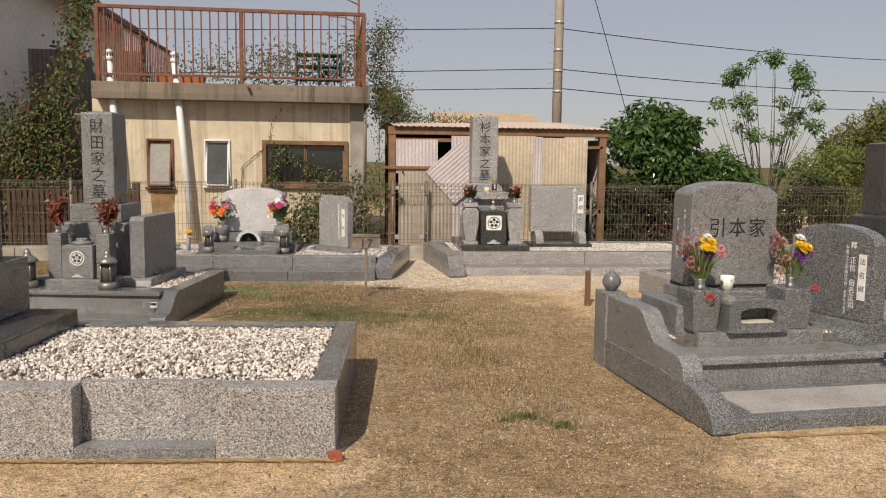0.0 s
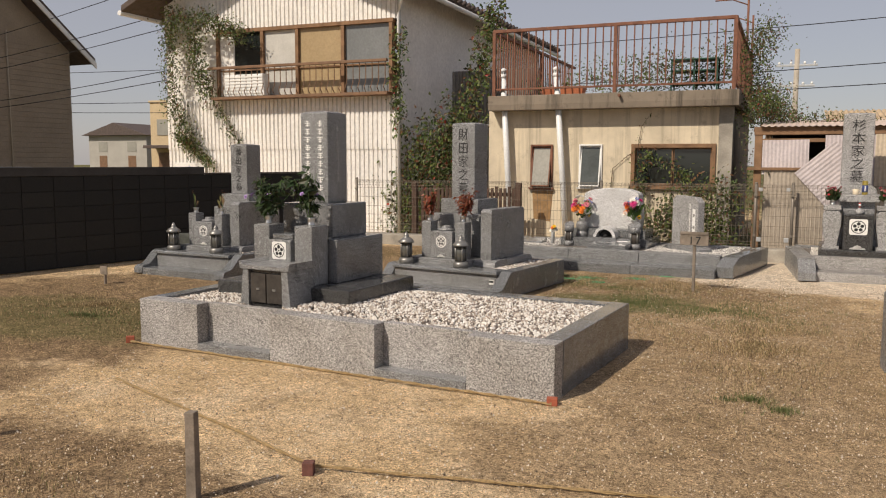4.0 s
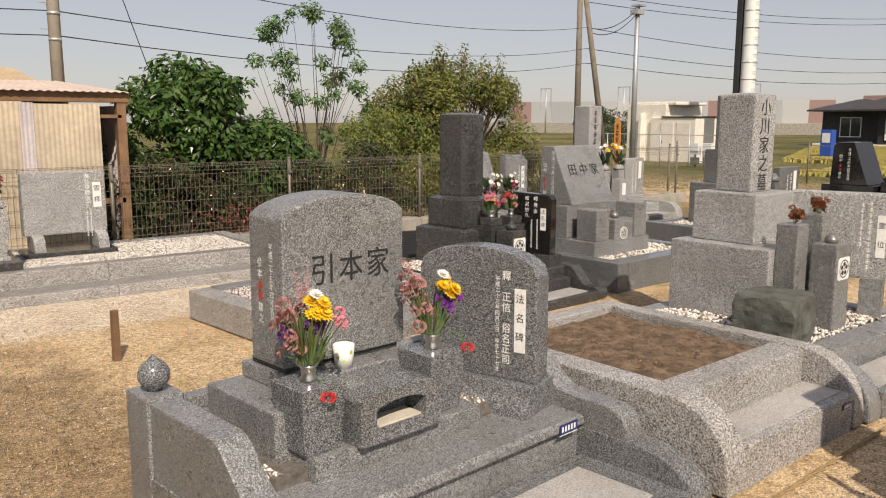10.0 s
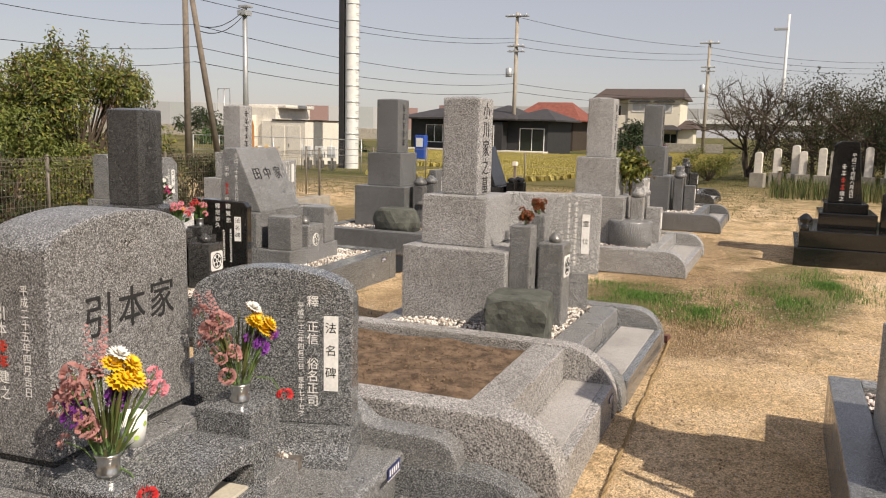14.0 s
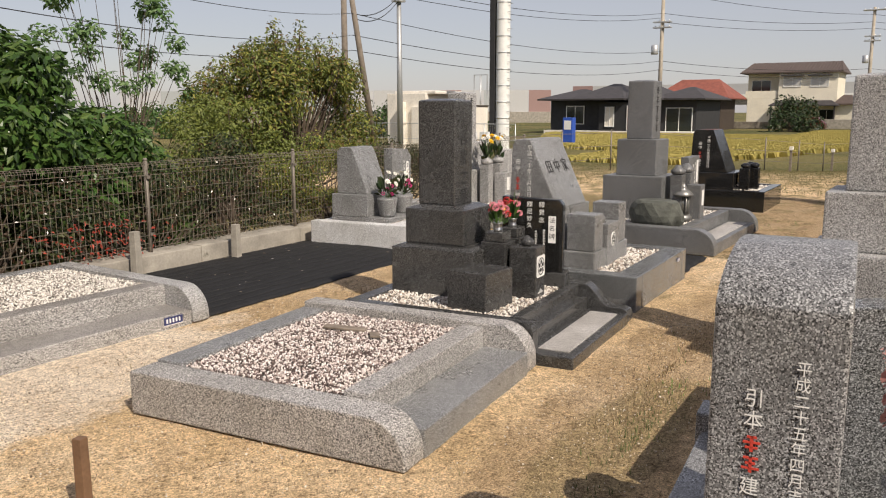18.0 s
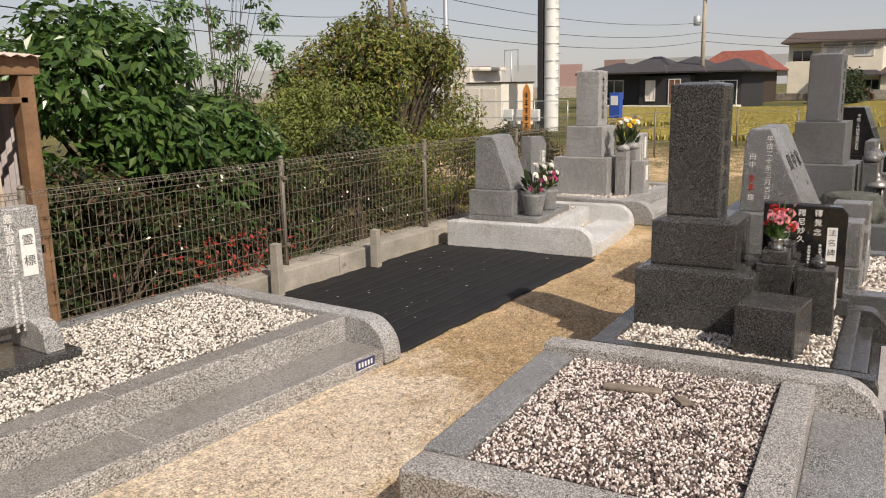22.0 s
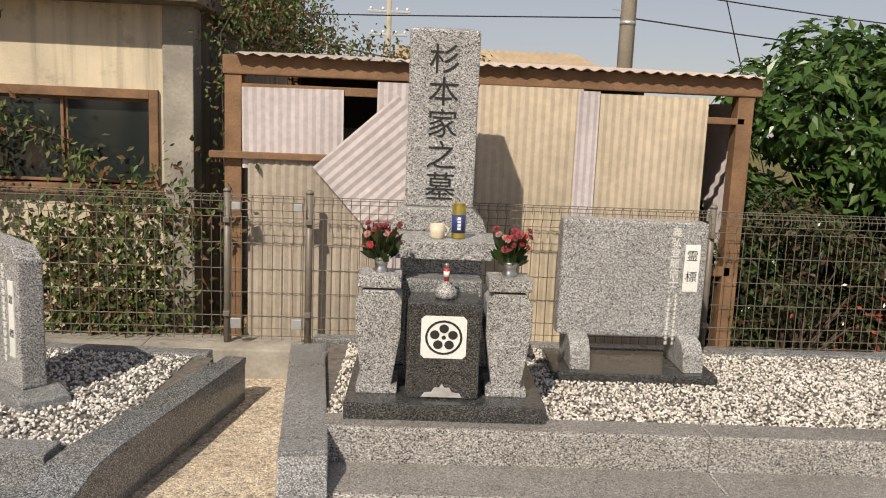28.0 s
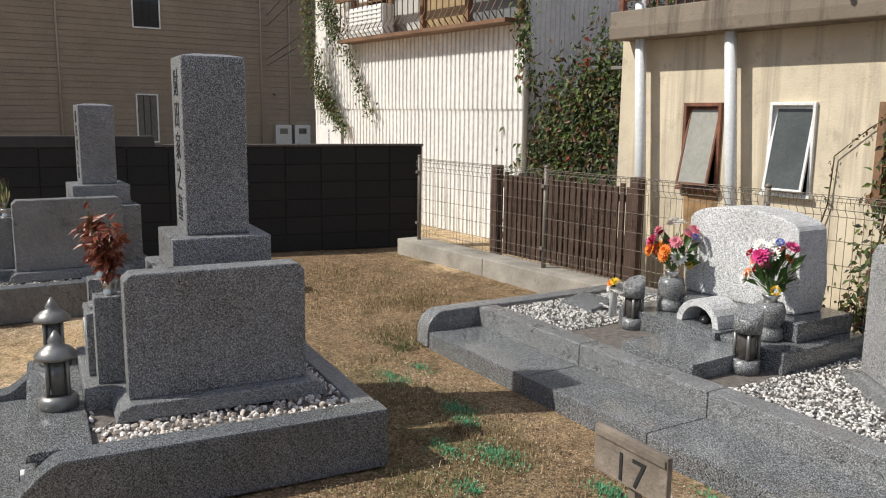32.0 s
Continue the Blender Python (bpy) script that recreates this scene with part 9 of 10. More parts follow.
for zl, zr in ((3.6, 4.2), (3.9, 4.5), (4.3, 5.2), (2.6, 3.1), (2.75, 3.3)):
    cable((-48, 20, zl + 1), (-13.2, 9.6, zr), 0.5)
for za, zb in ((5.0, 6.0), (4.3, 5.2), (6.0, 6.9), (7.2, 10.0), (7.6, 10.4)):
    cable((30.2, 25.3, za), (77, 24.5, zb), 0.8, 0.016)
for za, zb in ((6.0, 6.0), (5.2, 5.2), (9.6, 10.5), (10.4, 11.2), (12.4, 12.0)):
    cable((77, 24.5, za), (105, 8.7, zb), 0.5, 0.02)
    cable((105, 8.7, zb), (130, -14, zb), 0.6, 0.02)
cable((34, 25.2, 7.2), (30.4, 25.3, 6.0), 0.4, 0.02)
cable((34, 25.2, 7.0), (30.4, 25.3, 5.8), 0.5, 0.02)
pole("weathered wooden pole standing upright beside its leaning brace", 30, 25.6, 0.17, 9.6, TRUNK_W)
pole("wooden brace pole leaning against its neighbour", 31.6, 25.0, 0.16, 9.4, TRUNK_W, (), (-1.75, 0.5))
st = pole("slim galvanised steel pole with fittings on top", 34, 25.2, 0.16, 7.4, plain("galvanised_steel", (0.42, 0.43, 0.43), 0.45, 0.12, 3, metal=0.5))
part("fitting", box(-0.3, -0.25, 6.9, 0.25, 0.25, 7.15, 0.02), ALU, st)
part("fitting", box(-0.15, -0.3, 7.3, 0.3, 0.3, 7.42, 0.02), ALU, st)
for x, y in ((77, 24.5), (105, 8.7)):
    up = pole("tall concrete utility pole with cross arms and transformer", x, y, 0.22, 12.8, POLE_C, ((12.5, 2.2, 0.3, 1), (9.6, 1.6, 0.3, 1), (9.1, 1.6, 0.3, 1)), (0, 0.0))
    part("transformer", lathe([(0.3, 0), (0.34, 0.1), (0.34, 0.8), (0.2, 0.9)], -0.5, 0.5, 6.6, 12), ALU, up)
mono = thing("cable_tower", "thick white banded steel tower with black cable duct", "tower", 40, 22.3, 0)
part("tube", lathe([(0.40, -1.0), (0.40, -0.95), (0.395, 0.0), (0.38, 8.0), (0.36, 19.95), (0.36, 20.0)], 0, 0, 0, 24), WHITE_P, mono)
for z in np.arange(1.0, 13, 0.9):
    part("band", lathe([(0.415 - z * 0.002, 0), (0.415 - z * 0.002, 0.05)], 0, 0, z, 24), ALU, mono)
part("cable_duct", box(-0.3, 0.38, -1.0, 0.0, 0.70, 18.0, 0.02), BLACK_S, mono, "black cable duct")
for z in np.arange(0.5, 13, 0.45):
    part("rung", tube([(-0.2, -0.36, z), (-0.2, -0.48, z), (0.1, -0.48, z)], 0.015, 4), ALU, mono)
thinp = pole("thin tall white pole with small camera", 40, -0.4, 0.08, 7.0, PVC, (), (0, 0), group="")
part("camera_head", box(-0.1, 0.0, 6.3, 0.05, 0.6, 6.42, 0.02), ALU, thinp)

tb = thing("equipment_building", "flat-roofed off-white panelled equipment building", "building", 40, 25.4, -0.95)
tb.scale = (1, 1, 1.12)
part("wall", box(0, 0, 0, 4, 3.1, 2.35, 0.03), PALE, tb)
part("wall", box(0.2, 2.2, 0, 4, 5.0, 3.05, 0.03), PALE, tb)
part("roof_cap", box(-0.06, -0.06, 2.35, 4.05, 2.3, 2.42, 0.01), DEEP_BROWN, tb)
part("roof_dome", box(0.4, 1.6, 3.0, 3.6, 4.6, 3.2, 0.08), PALE, tb)
for y in (0.8, 1.9):
    part("door", box(-0.03, y - 0.45, 0.05, 0, y + 0.45, 2.1, 0.01), PALE, tb)
    part("door_handle", box(-0.06, y + 0.3, 1.0, -0.03, y + 0.36, 1.15, 0.005), BRONZE, tb)
part("duct", box(-0.3, 3.6, 0.0, 0.2, 3.8, 2.6, 0.02), PALE, tb)

cf = thing("wire_fence", "galvanised wire fence round the equipment yard", "fence", 36, 19.5, -0.95)
for y in np.arange(0, 11.0, 1.8):
    part("post", tube([(0, y, 0), (0, y, 1.75)], 0.03, 6), ALU, cf)
part("top_rail", tube([(0, 0, 1.72), (0, 10.8, 1.72)], 0.022, 5), ALU, cf)
part("middle_rail", tube([(0, 0, 0.9), (0, 10.8, 0.9)], 0.015, 5), ALU, cf)
mesh_bm = bmesh.new()
for y in np.arange(0, 10.8, 0.12):
    tube([(0, y, 0.05), (0, y, 1.72)], 0.004, 3, mesh_bm)
part("wire_mesh", mesh_bm, ALU, cf)
for i in range(3):
    b = thing("meter_cabinet", "white meter cabinet on posts behind the wire fence", "cabinet", 36.4, 21.3 + i * 0.75, -0.95, 0, "meter cabinets")
    part("cabinet", box(0, 0, 0.7, 0.25, 0.5, 1.3, 0.02), PVC, b)
    part("post", box(0.06, 0.18, 0, 0.16, 0.28, 0.7, 0.005), BRONZE, b)
    part("lower_box", box(0.0, 0.05, 0.15, 0.25, 0.45, 0.55, 0.01), BRONZE, b)
bs = thing("blue_bin", "blue plastic vending cabinet by the wire fence", "cabinet", 50, 22.2, -0.95)
part("body", box(0, 0, 0, 0.6, 0.7, 1.9, 0.03), plain("blue_plastic", (0.03, 0.09, 0.42), 0.5, 0.15, 2), bs)
part("panel", box(-0.02, 0.1, 1.1, 0, 0.6, 1.7, 0.01), PVC, bs)
oz = thing("orange_banner", "narrow orange stupa board with dark writing", "board", 14.3, 10.6, 0, -90)
part("board", prism([(-0.09, 0), (0.09, 0), (0.09, 1.45), (0.05, 1.57), (0, 1.62), (-0.05, 1.57), (-0.09, 1.45)], "y", -0.01, 0.01, 0.004), plain("orange_board", (0.62, 0.27, 0.07), 0.7, 0.15, 5), oz)
bars(9, 1.4, 0.10, 0.1, INK_K, oz, (0, -0.013, 1.46), 0)


def hip(x0, y0, x1, y1, z0, z1, inset):
    bm = bmesh.new()
    a = [bm.verts.new(p) for p in ((x0, y0, z0), (x1, y0, z0), (x1, y1, z0), (x0, y1, z0))]
    b = [bm.verts.new(p) for p in ((x0, y0, z0 - 0.15), (x1, y0, z0 - 0.15), (x1, y1, z0 - 0.15), (x0, y1, z0 - 0.15))]
    cx = (x0 + x1) / 2
    r0, r1 = bm.verts.new((cx, y0 + inset, z1)), bm.verts.new((cx, y1 - inset, z1))
    for f in ((a[0], a[1], r0), (a[1], a[2], r1, r0), (a[2], a[3], r1), (a[3], a[0], r0, r1), b[::-1]):
        bm.faces.new(f)
    for i in range(4):
        bm.faces.new((b[i], b[(i + 1) % 4], a[(i + 1) % 4], a[i]))
    bmesh.ops.recalc_face_normals(bm, faces=bm.faces)
    return bm


def face_window(parent, y, z, w, h, x=-0.04, mat=None, fm=None):
    o = new("window")
    o.parent = parent
    part("pane", box(x, y - w / 2, z, x + 0.03, y + w / 2, z + h, 0), mat or GLASS_D, o)
    for q in ((x - 0.04, y - w / 2 - 0.07, z - 0.07, x + 0.05, y - w / 2, z + h + 0.07), (x - 0.04, y + w / 2, z - 0.07, x + 0.05, y + w / 2 + 0.07, z + h + 0.07), (x - 0.04, y - w / 2, z + h, x + 0.05, y + w / 2, z + h + 0.07), (x - 0.04, y - w / 2, z - 0.07, x + 0.05, y + w / 2, z), (x - 0.03, y - 0.03, z, x + 0.02, y + 0.03, z + h)):
        part("frame_bar", box(*q, 0), fm or WHITE_P, o)


hb = thing("black_house", "low black-clad house with hipped dark roof", "house", 76, 20.4, -0.95)
part("wall", box(0.6, 0.4, 0, 10, 15.2, 3.3, 0.03), BLACK_S, hb)
part("wall", box(-1.0, 4.6, 0, 0.6, 9.4, 3.1, 0.03), BLACK_S, hb)
for x0, y0, y1, top in ((-0.4, -0.6, 4.6, 4.6), (-1.2, 3.2, 8.4, 4.9), (-2.0, 6.6, 12.2, 5.0), (-0.6, 10.6, 16.2, 4.5)):
    part("roof", hip(x0, y0, 10.4, y1, 3.45, top, 2.4), DARK_T, hb)
part("plinth", box(-1.1, 0.3, 0, 0.5, 15.2, 0.35, 0.02), PALE, hb)
face_window(hb, 12.5, 1.0, 1.8, 1.7, 0.55)
face_window(hb, 6.0, 0.5, 1.0, 2.2, -1.05, RUST)
face_window(hb, 8.3, 0.8, 0.8, 1.8, -1.05, PALE)
face_window(hb, 2.0, 0.3, 2.4, 2.2, 0.55)
hr2 = thing("red_roofed_house", "old house with broad red-brown tiled roof", "house", 95, 22.4, -0.95)
part("wall", box(0.5, 0.5, 0, 8, 7.4, 3.6, 0.03), DEEP_BROWN, hr2)
part("roof", hip(-0.8, -0.6, 9, 8.2, 3.7, 5.9, 2.2), RED_T, hr2)
hw2 = thing("white_house", "two-storey white house with dark tiled roof", "house", 118, 12.5, -0.95)
hw2.scale = (1, 1, 0.88)
CREAM = plain("cream_render", (0.80, 0.74, 0.60), 0.8, 0.08, 0.6)
part("wall", box(0, 0.7, 0, 9, 8.0, 8.2, 0.04), CREAM, hw2)
part("wall", box(2.2, 8.0, 0, 9, 12.4, 8.2, 0.04), CREAM, hw2)
part("lower_wall", box(0.2, 8.0, 0, 2.2, 12.0, 4.3, 0.04), CREAM, hw2)
part("roof", hip(-0.5, 0.1, 10, 13.0, 8.3, 10.0, 0.7), TILE_R, hw2)
for k in range(34):
    part("tile_rib", tube([(-0.5, 0.25 + k * 0.38, 8.33), (4.7, max(0.85, min(12.2, 0.25 + k * 0.38)), 10.0)], 0.07, 4), TILE_R, hw2)
part("side_roof", hip(-1.6, -2.0, 3, 1.0, 3.5, 4.8, 1.0), TILE_R, hw2)
part("side_wall", box(-1.0, -1.4, 0, 3, 0.7, 3.5, 0.03), CREAM, hw2)
part("porch_roof", hip(-3.4, 0.2, 0.0, 8.6, 3.3, 4.0, 1.0), DARK_T, hw2)
for y in (0.6, 3.3, 6.0, 8.3):
    part("porch_post", box(-3.1, y - 0.09, 0, -2.9, y + 0.09, 3.3, 0.01), DARK_T, hw2)
for y in (2.9, 6.3):
    face_window(hw2, y, 6.1, 2.1, 1.4, -0.04, CURTAIN)
    part("window_hood", box(-0.6, y - 1.45, 7.65, 0, y + 1.45, 7.85, 0.02), DARK_T, hw2)
for y in (1.8, 4.6, 7.0):
    face_window(hw2, y, 0.5, 1.8, 2.1, -0.04)
part("balcony", box(0.2, 8.1, 4.3, 0.4, 12.3, 5.5, 0.03), CREAM, hw2)
face_window(hw2, 10.6, 4.9, 2.4, 2.2, 2.16)
part("garden_wall", box(-10, -6, 0, -9.7, 5, 1.3, 0.03), CONCRETE, hw2)
part("stone_wall", box(-14, 6, 0, -13.4, 17, 1.0, 0.08), plain("rubble_wall", (0.26, 0.23, 0.19), 0.9, 0.6, 1.6, 0.8, 5), hw2)

# raised road with sound barriers
hy = thing("raised_road", "long embankment road with grey and rust sound barriers", "road", 0, 0, 0, kind="structure")
A, B = Vector((128, -60, 0)), Vector((128, 62, 0))
C = Vector((100, 135, 0))
panel_bm = box(-0.08, -2.0, 0, 0.08, 1.98, 4.1, 0)
pd = bpy.data.meshes.new("barrier_panel")
panel_bm.to_mesh(pd)
panel_bm.free()
pd.materials.append(BARRIER)
parapet_bm = box(-0.12, -1.9, 0, 0.0, 1.9, 0.75, 0)
parapet = bpy.data.meshes.new("parapet")
parapet_bm.to_mesh(parapet)
parapet_bm.free()
parapet.materials.append(WHITE_P)
for s, e, z, tall, low in ((A + Vector((18, 0, 0)), B + Vector((18, 0, 0)), 3.2, 0.62, 2.2), (B + Vector((8, 0, 0)), C, 1.0, 0.95, -1.0)):
    d = e - s
    n = int(d.length / 4)
    turn = Matrix.Rotation(math.atan2(-d.x, d.y), 4, "Z")
    for i in range(n):
        o = new("barrier_panel", pd)
        o.parent = hy
        o.matrix_basis = Matrix.Translation(s + d * ((i + 0.5) / n) + Vector((0, 0, z))) @ turn @ Matrix.Diagonal((1, 1, tall, 1))
        if low > 0:
            q = new("parapet", parapet)
            q.parent = hy
            q.matrix_basis = Matrix.Translation(s + d * ((i + 0.5) / n) + Vector((-0.3, 0, z))) @ turn
    mid = (s + e) / 2
    deck = part("deck", box(-6, -d.length / 2, low, 6, d.length / 2, z, 0.05), CONCRETE, hy)
    deck.matrix_basis = Matrix.Translation(mid + Vector((6.1, 0, 0))) @ turn
    for i in range(0, n, 5):
        pier = part("pier", box(-0.4, -0.5, -1.0, 0.4, 0.5, z - 0.02, 0.05), CONCRETE, hy)
        pier.matrix_basis = Matrix.Translation(s + d * ((i + 0.5) / n) + Vector((5, 0, 0))) @ turn
for y in (66, 86, 100):
    g = thing("road_gantry", "small sign frame above the distant raised road", "sign", 118 - (y - 62) * 0.3, y, 0, 0, "road gantries")
    part("frame", tube([(0, -1.2, 3.5), (0, -1.2, 7.0), (0, 1.2, 7.0), (0, 1.2, 3.5)], 0.12, 5), ALU, g)
    part("post", tube([(0, 0, -1), (0, 0, 6.9)], 0.14, 6), ALU, g)

# rice field: many short ripe tufts on the ground, near edge towards the graves
rr = np.random.default_rng(77)
tuft_v = [(-0.5, 0, 0), (0.5, 0, 0), (0.35, 0.1, 1), (-0.35, 0.1, 1), (0, -0.5, 0), (0, 0.5, 0), (0.1, 0.35, 1), (0.1, -0.35, 1)]
tuft_f = [(0, 1, 2, 3), (4, 5, 6, 7)]
spots = []
while len(spots) < 40000:
    x, y = rr.uniform(34, 92), rr.uniform(4, 34)
    if x < 34 + (y - 11 < 0) * (11 - y) * 3.4 or y > 12 + (x - 34) * 0.42 + 6 or (x > 74 and y > 12.0):
        continue
    if 35 < x < 46 and y > 16.5:
        continue
    spots.append((x, y))


def rice_place(i):
    s = rr.uniform(0.35, 0.6)
    a = rr.uniform(0, 3.14)
    return np.array([[math.cos(a) * s, -math.sin(a) * s, 0], [math.sin(a) * s, math.cos(a) * s, 0], [0, 0, rr.uniform(0.2, 0.27)]]), np.array([spots[i][0], spots[i][1], fall(*spots[i])])


scatter("rice_field", RICE, tuft_v, tuft_f, len(spots), rice_place, None, "ripe yellow rice standing in a field", "rice field")

# low brown fence with posts along the field
for i, (x, y) in enumerate(((14.1, 9.0), (16.5, 8.6), (19.0, 8.3), (21.3, 8.0), (23.6, 6.9), (25.8, 5.7), (27.8, 5.0), (29.2, 4.4), (34.0, 3.4))):
    p = thing("field_post", "thin dark steel post beside the rice field", "post", x, y, fall(x, y), 0, "field posts")
    part("shaft", tube([(0, 0, 0), (0, 0, 1.02)], 0.02, 8), POST, p)
    part("cap", lathe([(0.024, 0), (0.014, 0.02)], 0, 0, 1.02, 8), POST, p)
fw = thing("field_wire", "thin wire strands strung between the field posts", "fence", 14.1, 9.0, 0)
run = [(14.1, 9.0), (16.5, 8.6), (19.0, 8.3), (21.3, 8.0), (23.6, 6.9), (25.8, 5.7), (27.8, 5.0), (29.2, 4.4), (34.0, 3.4)]
for z in (0.3, 0.62, 0.95):
    part("strand", tube([(x - 14.1, y - 9.0, z + fall(x, y)) for x, y in run], 0.006, 4), POST, fw)
for x, y in ((24.1, 4.7), (27.0, 3.9), (29.4, 3.0), (20.4, 2.6), (21.5, -0.6), (18.5, 5.6)):
    p = thing("wooden_stake", "short pale wooden stake in the rough grass", "stake", x, y, fall(x, y), 0, "wooden stakes")
    part("shaft", taper(-0.035, -0.035, 0.035, 0.035, -0.05, 0.62, -0.004, 0.003), WOOD_OLD, p)
    part("cap", box(-0.09, -0.05, 0.62, 0.09, 0.05, 0.72, 0.006), PALE, p, "pale capped end")

# old grave markers in the grass
for i in range(17):
    y = 0.0 - i * 0.40 - 0.1 * (i % 3) - (1.0 if i > 11 else 0)
    h = 1.06 + 0.22 * ((i * 7) % 5) / 4
    g = thing("old_grave_marker", "small old weathered pillar gravestone in tall grass", "gravestone", 24.4 + 0.6 * ((i * 3) % 4) / 3, y, 0, 80 + (i * 5) % 9, "old grave markers")
    part("base", box(-0.2, -0.2, -0.05, 0.2, 0.2, 0.42, 0.02), CONCRETE, g)
    part("pillar", prism(arc(0, h - 0.1, 0.105, 0, 180, 8, 0.08) + [(-0.105, 0.42), (0.105, 0.42)], "y", -0.09, 0.09, 0.01), PALE, g)

# car far off by the road
car = thing("parked_car", "small dark red car parked by the white house", "car", 96, 12.0, -0.95)
CAR = plain("dark_red_paint", (0.10, 0.02, 0.02), 0.25, 0.1, 2)
part("body", prism([(-0.1, 0.3), (3.6, 0.3), (3.6, 0.85), (2.9, 0.95), (2.4, 1.45), (0.7, 1.5), (0.1, 0.98), (-0.1, 0.85)], "x", 0, 1.6, 0.06), CAR, car)
part("side_window", prism([(0.5, 0.98), (2.7, 0.98), (2.3, 1.38), (0.8, 1.4)], "x", -0.02, 0.0, 0), GLASS_D, car)
for y in (0.65, 2.85):
    w = part("wheel", moved(lathe([(0.30, -0.1), (0.32, -0.06), (0.32, 0.06), (0.30, 0.1)], 0, 0, 0, 16), Matrix.Translation((0.05, y, 0.32)) @ Matrix.Rotation(radians(90), 4, "Y")), BLACK_S, car)
    part("rim", moved(lathe([(0.2, -0.11), (0.18, -0.12)], 0, 0, 0, 12), Matrix.Translation((0.05, y, 0.32)) @ Matrix.Rotation(radians(90), 4, "Y")), ALU, w)


# trees and scrub towards the east
def bare_tree(label, x, y, top, spread, seed, leafy=0, mat=None, leaf=0.12):
    t = thing("tree", label, "tree", x, y, 0)
    r = np.random.default_rng(seed)
    bm = bmesh.new()
    ends = []

    def grow(p, d, length, rad, depth):
        q = p + d * length
        tube([p, p.lerp(q, 0.5) + Vector(r.normal(size=3) * length * 0.06), q], rad, 5, bm, rad * 0.6)
        if depth == 0:
            ends.append(q)
            return
        for _ in range(3 if depth > 1 else 4):
            nd = (d + Vector(r.normal(size=3) * 0.55) + Vector((0, 0, 0.1))).normalized()
            grow(p.lerp(q, r.uniform(0.55, 1.0)), nd, length * r.uniform(0.55, 0.8), rad * 0.55, depth - 1)

    for _ in range(5):
        d = Vector((r.normal() * spread, r.normal() * spread, 1)).normalized()
        grow(Vector((0, 0, 0)), d, top * 0.36, 0.07 * top / 4, 4)
    part("trunk", bm, BARK, t)
    if leafy:
        sp = []
        for _ in range(leafy):
            e = ends[r.integers(len(ends))]
            j = r.normal(size=3) * 0.22
            sp.append((e.x + j[0], e.y + j[1], max(0.05, e.z + j[2]), *r.normal(size=3)))
        leaves("crown", mat, sp, leaf, t, seed=seed)
    return t


THICKET = leaf_mat("brown_thicket_leaves", (0.05, 0.05, 0.024), (0.085, 0.07, 0.035), (0.035, 0.04, 0.018), (0.10, 0.10, 0.04), rough=0.7)
bare_tree("leafless brown-twigged tree in the scrub", 30, 0.5, 4.6, 0.42, 61, 1600, THICKET, 0.05)
bare_tree("leafless brown-twigged tree in the scrub", 29, -1.6, 4.5, 0.55, 62, 9000, THICKET, 0.07)
bare_tree("dense brown thicket tree with fine twigs", 27, -3.2, 4.2, 0.6, 63, 16000, THICKET, 0.08)
bare_tree("dense dark-leaved tree among old graves", 24, -5.4, 4.1, 0.65, 64, 16000, LEAF_D, 0.085)
bare_tree("dense dark-leaved tree among old graves", 23, -8.4, 4.6, 0.7, 65, 12000, LEAF_D, 0.09)
bare_tree("leafy green tree at the graveyard edge", 17, -11, 4.2, 0.7, 66, 9000, LEAF, 0.09)
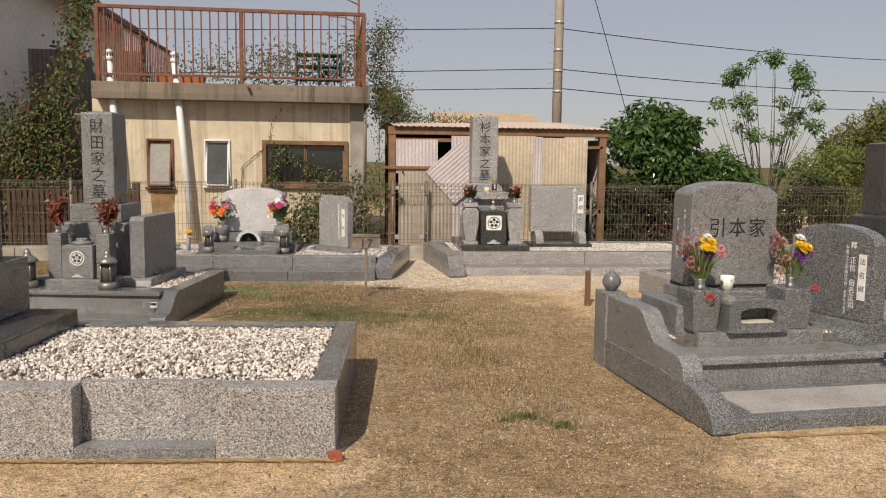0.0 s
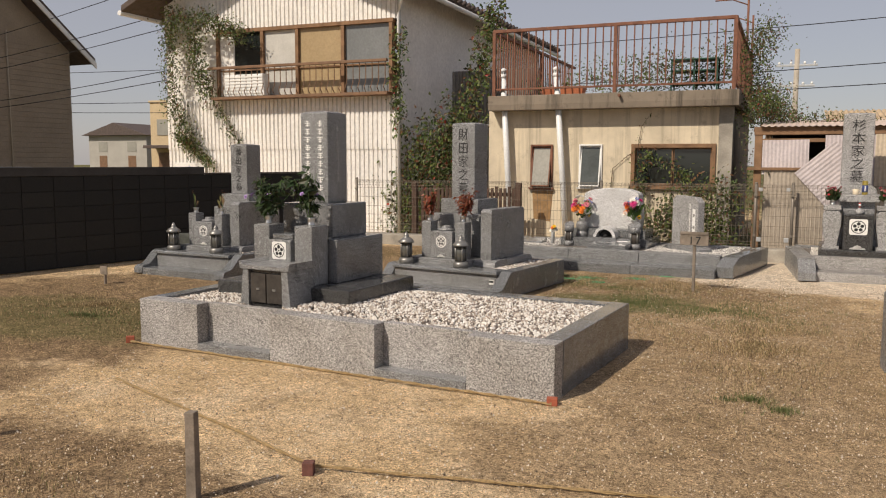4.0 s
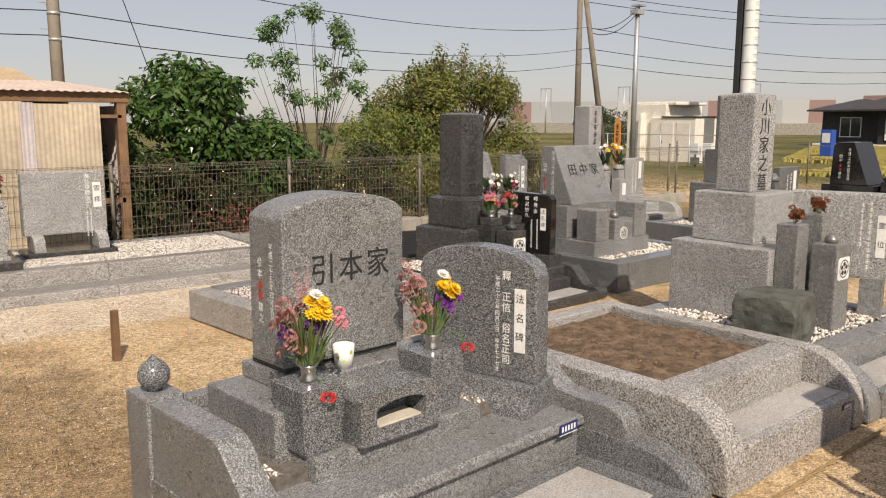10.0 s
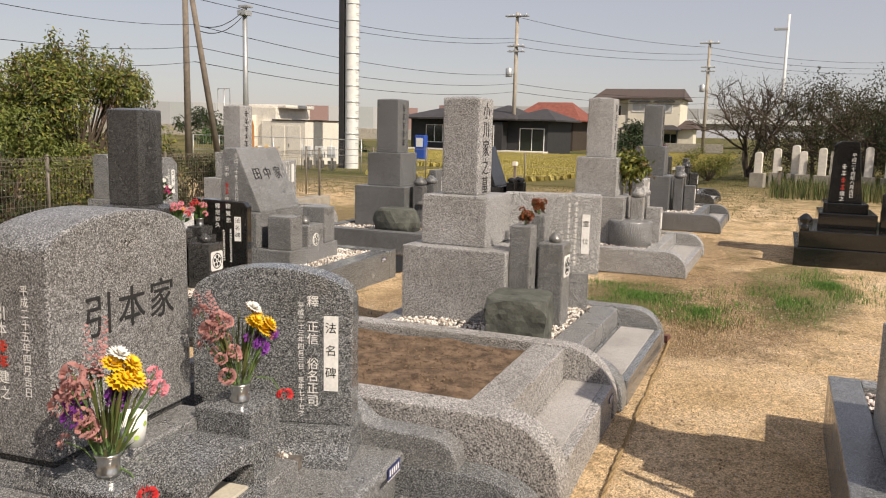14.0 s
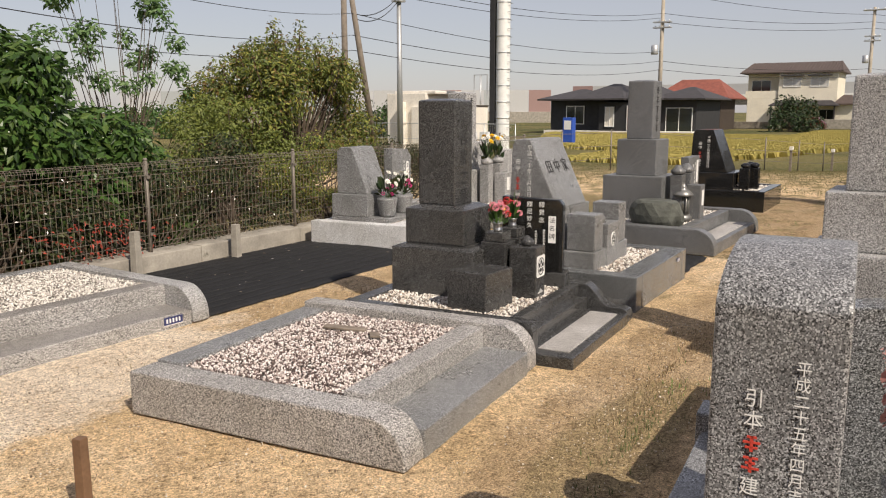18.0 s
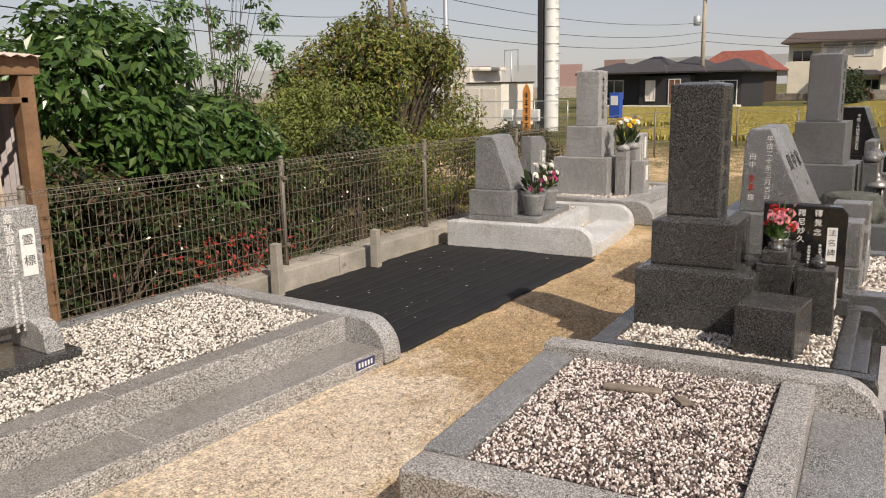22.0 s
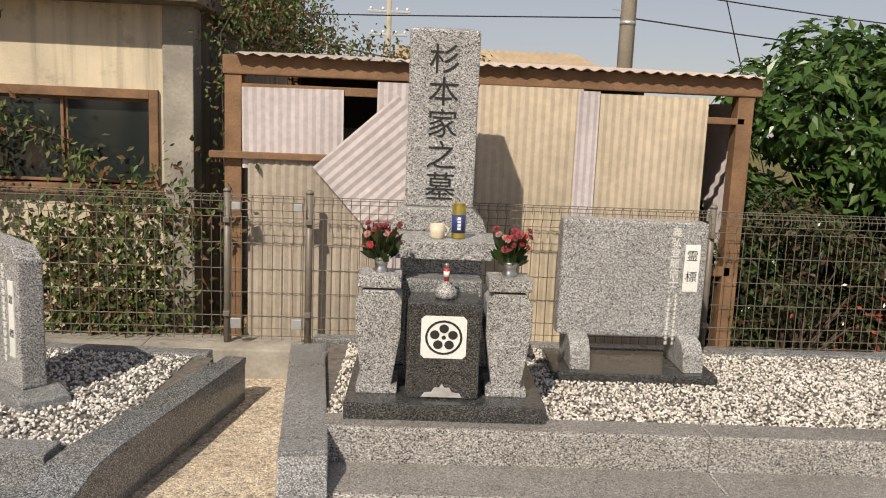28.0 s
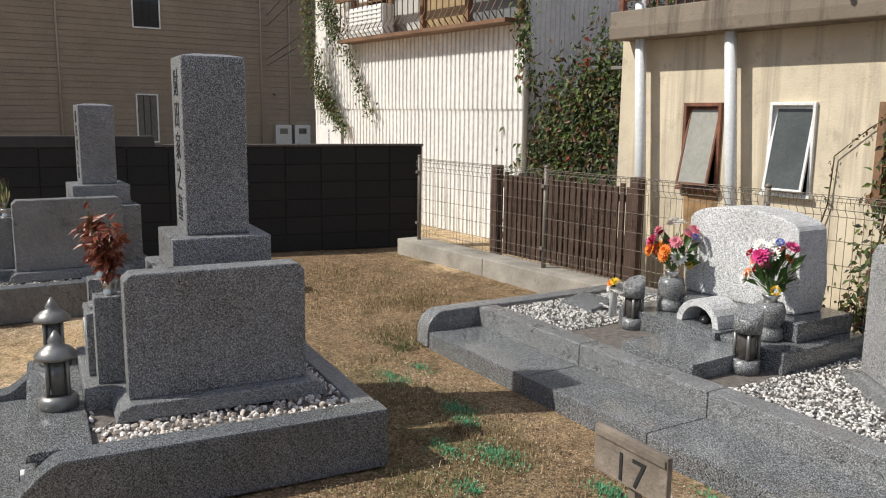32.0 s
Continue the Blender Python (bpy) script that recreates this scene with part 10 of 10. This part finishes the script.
for x, y, top, n, seed, mat, lab in ((100, 30, 3.2, 1800, 71, LEAF_D, "dark garden bush beside the far houses"), (104, 16.5, 4.0, 1800, 72, LEAF_D, "round dark garden tree by the far house"), (93, 14.5, 2.4, 1200, 73, LEAF_D, "clipped dark hedge by the far house"), (62, 42, 3.6, 2400, 74, LEAF_D, "dark bush mass under the raised road"), (75, 52, 3.4, 2400, 75, LEAF, "green bush mass under the raised road"), (88, 70, 4.5, 2400, 76, LEAF_D, "far dark trees beside the raised road"), (50, 60, 3.2, 2400, 77, LEAF, "far green scrub beyond the bushes"), (112, -12, 4.6, 2400, 78, LEAF_D, "far dark trees beyond the old graves"), (60, -14, 4.5, 2600, 79, LEAF_D, "dark scrub trees beyond the old graves"), (45, -8, 3.6, 2600, 80, LEAF_D, "dark scrub trees beyond the old graves")):
    r8 = np.random.default_rng(seed)
    low = fall(x, y)
    bush("far_bush", lab, "bush", (x, y, low), clumps(x - 5 if n > 2000 else x - 2, x + 5 if n > 2000 else x + 2, y - 6 if n > 2000 else y - 2, y + 6 if n > 2000 else y + 2, 0.2 + low, top + low, 22, 1.0, r8), n, 0.45, mat, 0.06, seed)
bush("roadside_bush", "yellow-green shrub at the corner of the field", "bush", (26.5, 1.6, 0), clumps(25.8, 27.2, 0.9, 2.4, 0.05, 1.15, 24, 0.22, rp), 5000, 0.06, LEAF_Y, 0.01, 81)

# tall rough grass to the east
gr = np.random.default_rng(90)
blade_v = [(-0.5, 0, 0), (0.5, 0, 0), (0.25, 0.12, 0.6), (0, 0.35, 1.0), (-0.25, 0.12, 0.6)]
blade_f = [(0, 1, 2, 4), (4, 2, 3)]


def rough_grass(name, label, count, x0, x1, y0, y1, h0, h1, w, mat):
    def at(i):
        a = gr.uniform(0, 6.28)
        h = gr.uniform(h0, h1)
        gx_, gy_ = gr.uniform(x0, x1), gr.uniform(y0, y1)
        c, s = math.cos(a), math.sin(a)
        return np.array([[c * w, -s * h * 0.7, 0], [s * w, c * h * 0.7, 0], [0, 0, h]]), np.array([gx_, gy_, fall(gx_, gy_)])
    fv = [f if len(f) == 4 else (*f, f[2]) for f in blade_f]
    return scatter(name, mat, blade_v, [(0, 1, 2), (0, 2, 4), (4, 2, 3)], count, at, None, label, "grass")


rough_grass("tall_grass", "tall green weeds round the old graves", 15000, 20, 29, -9, -0.4, 0.2, 0.5, 0.02, by_piece("rough_weeds", (0.05, 0.085, 0.022), (0.09, 0.12, 0.035), (0.16, 0.15, 0.06), (0.035, 0.055, 0.016), (0.22, 0.18, 0.09), rough=0.8))
rough_grass("field_edge_grass", "rough yellowing grass at the field edge", 22000, 14.5, 34, -1, 12, 0.012, 0.035, 0.022, by_piece("field_edge_blades", (0.20, 0.16, 0.075), (0.13, 0.13, 0.045), (0.28, 0.22, 0.12), (0.08, 0.10, 0.03), rough=0.9))
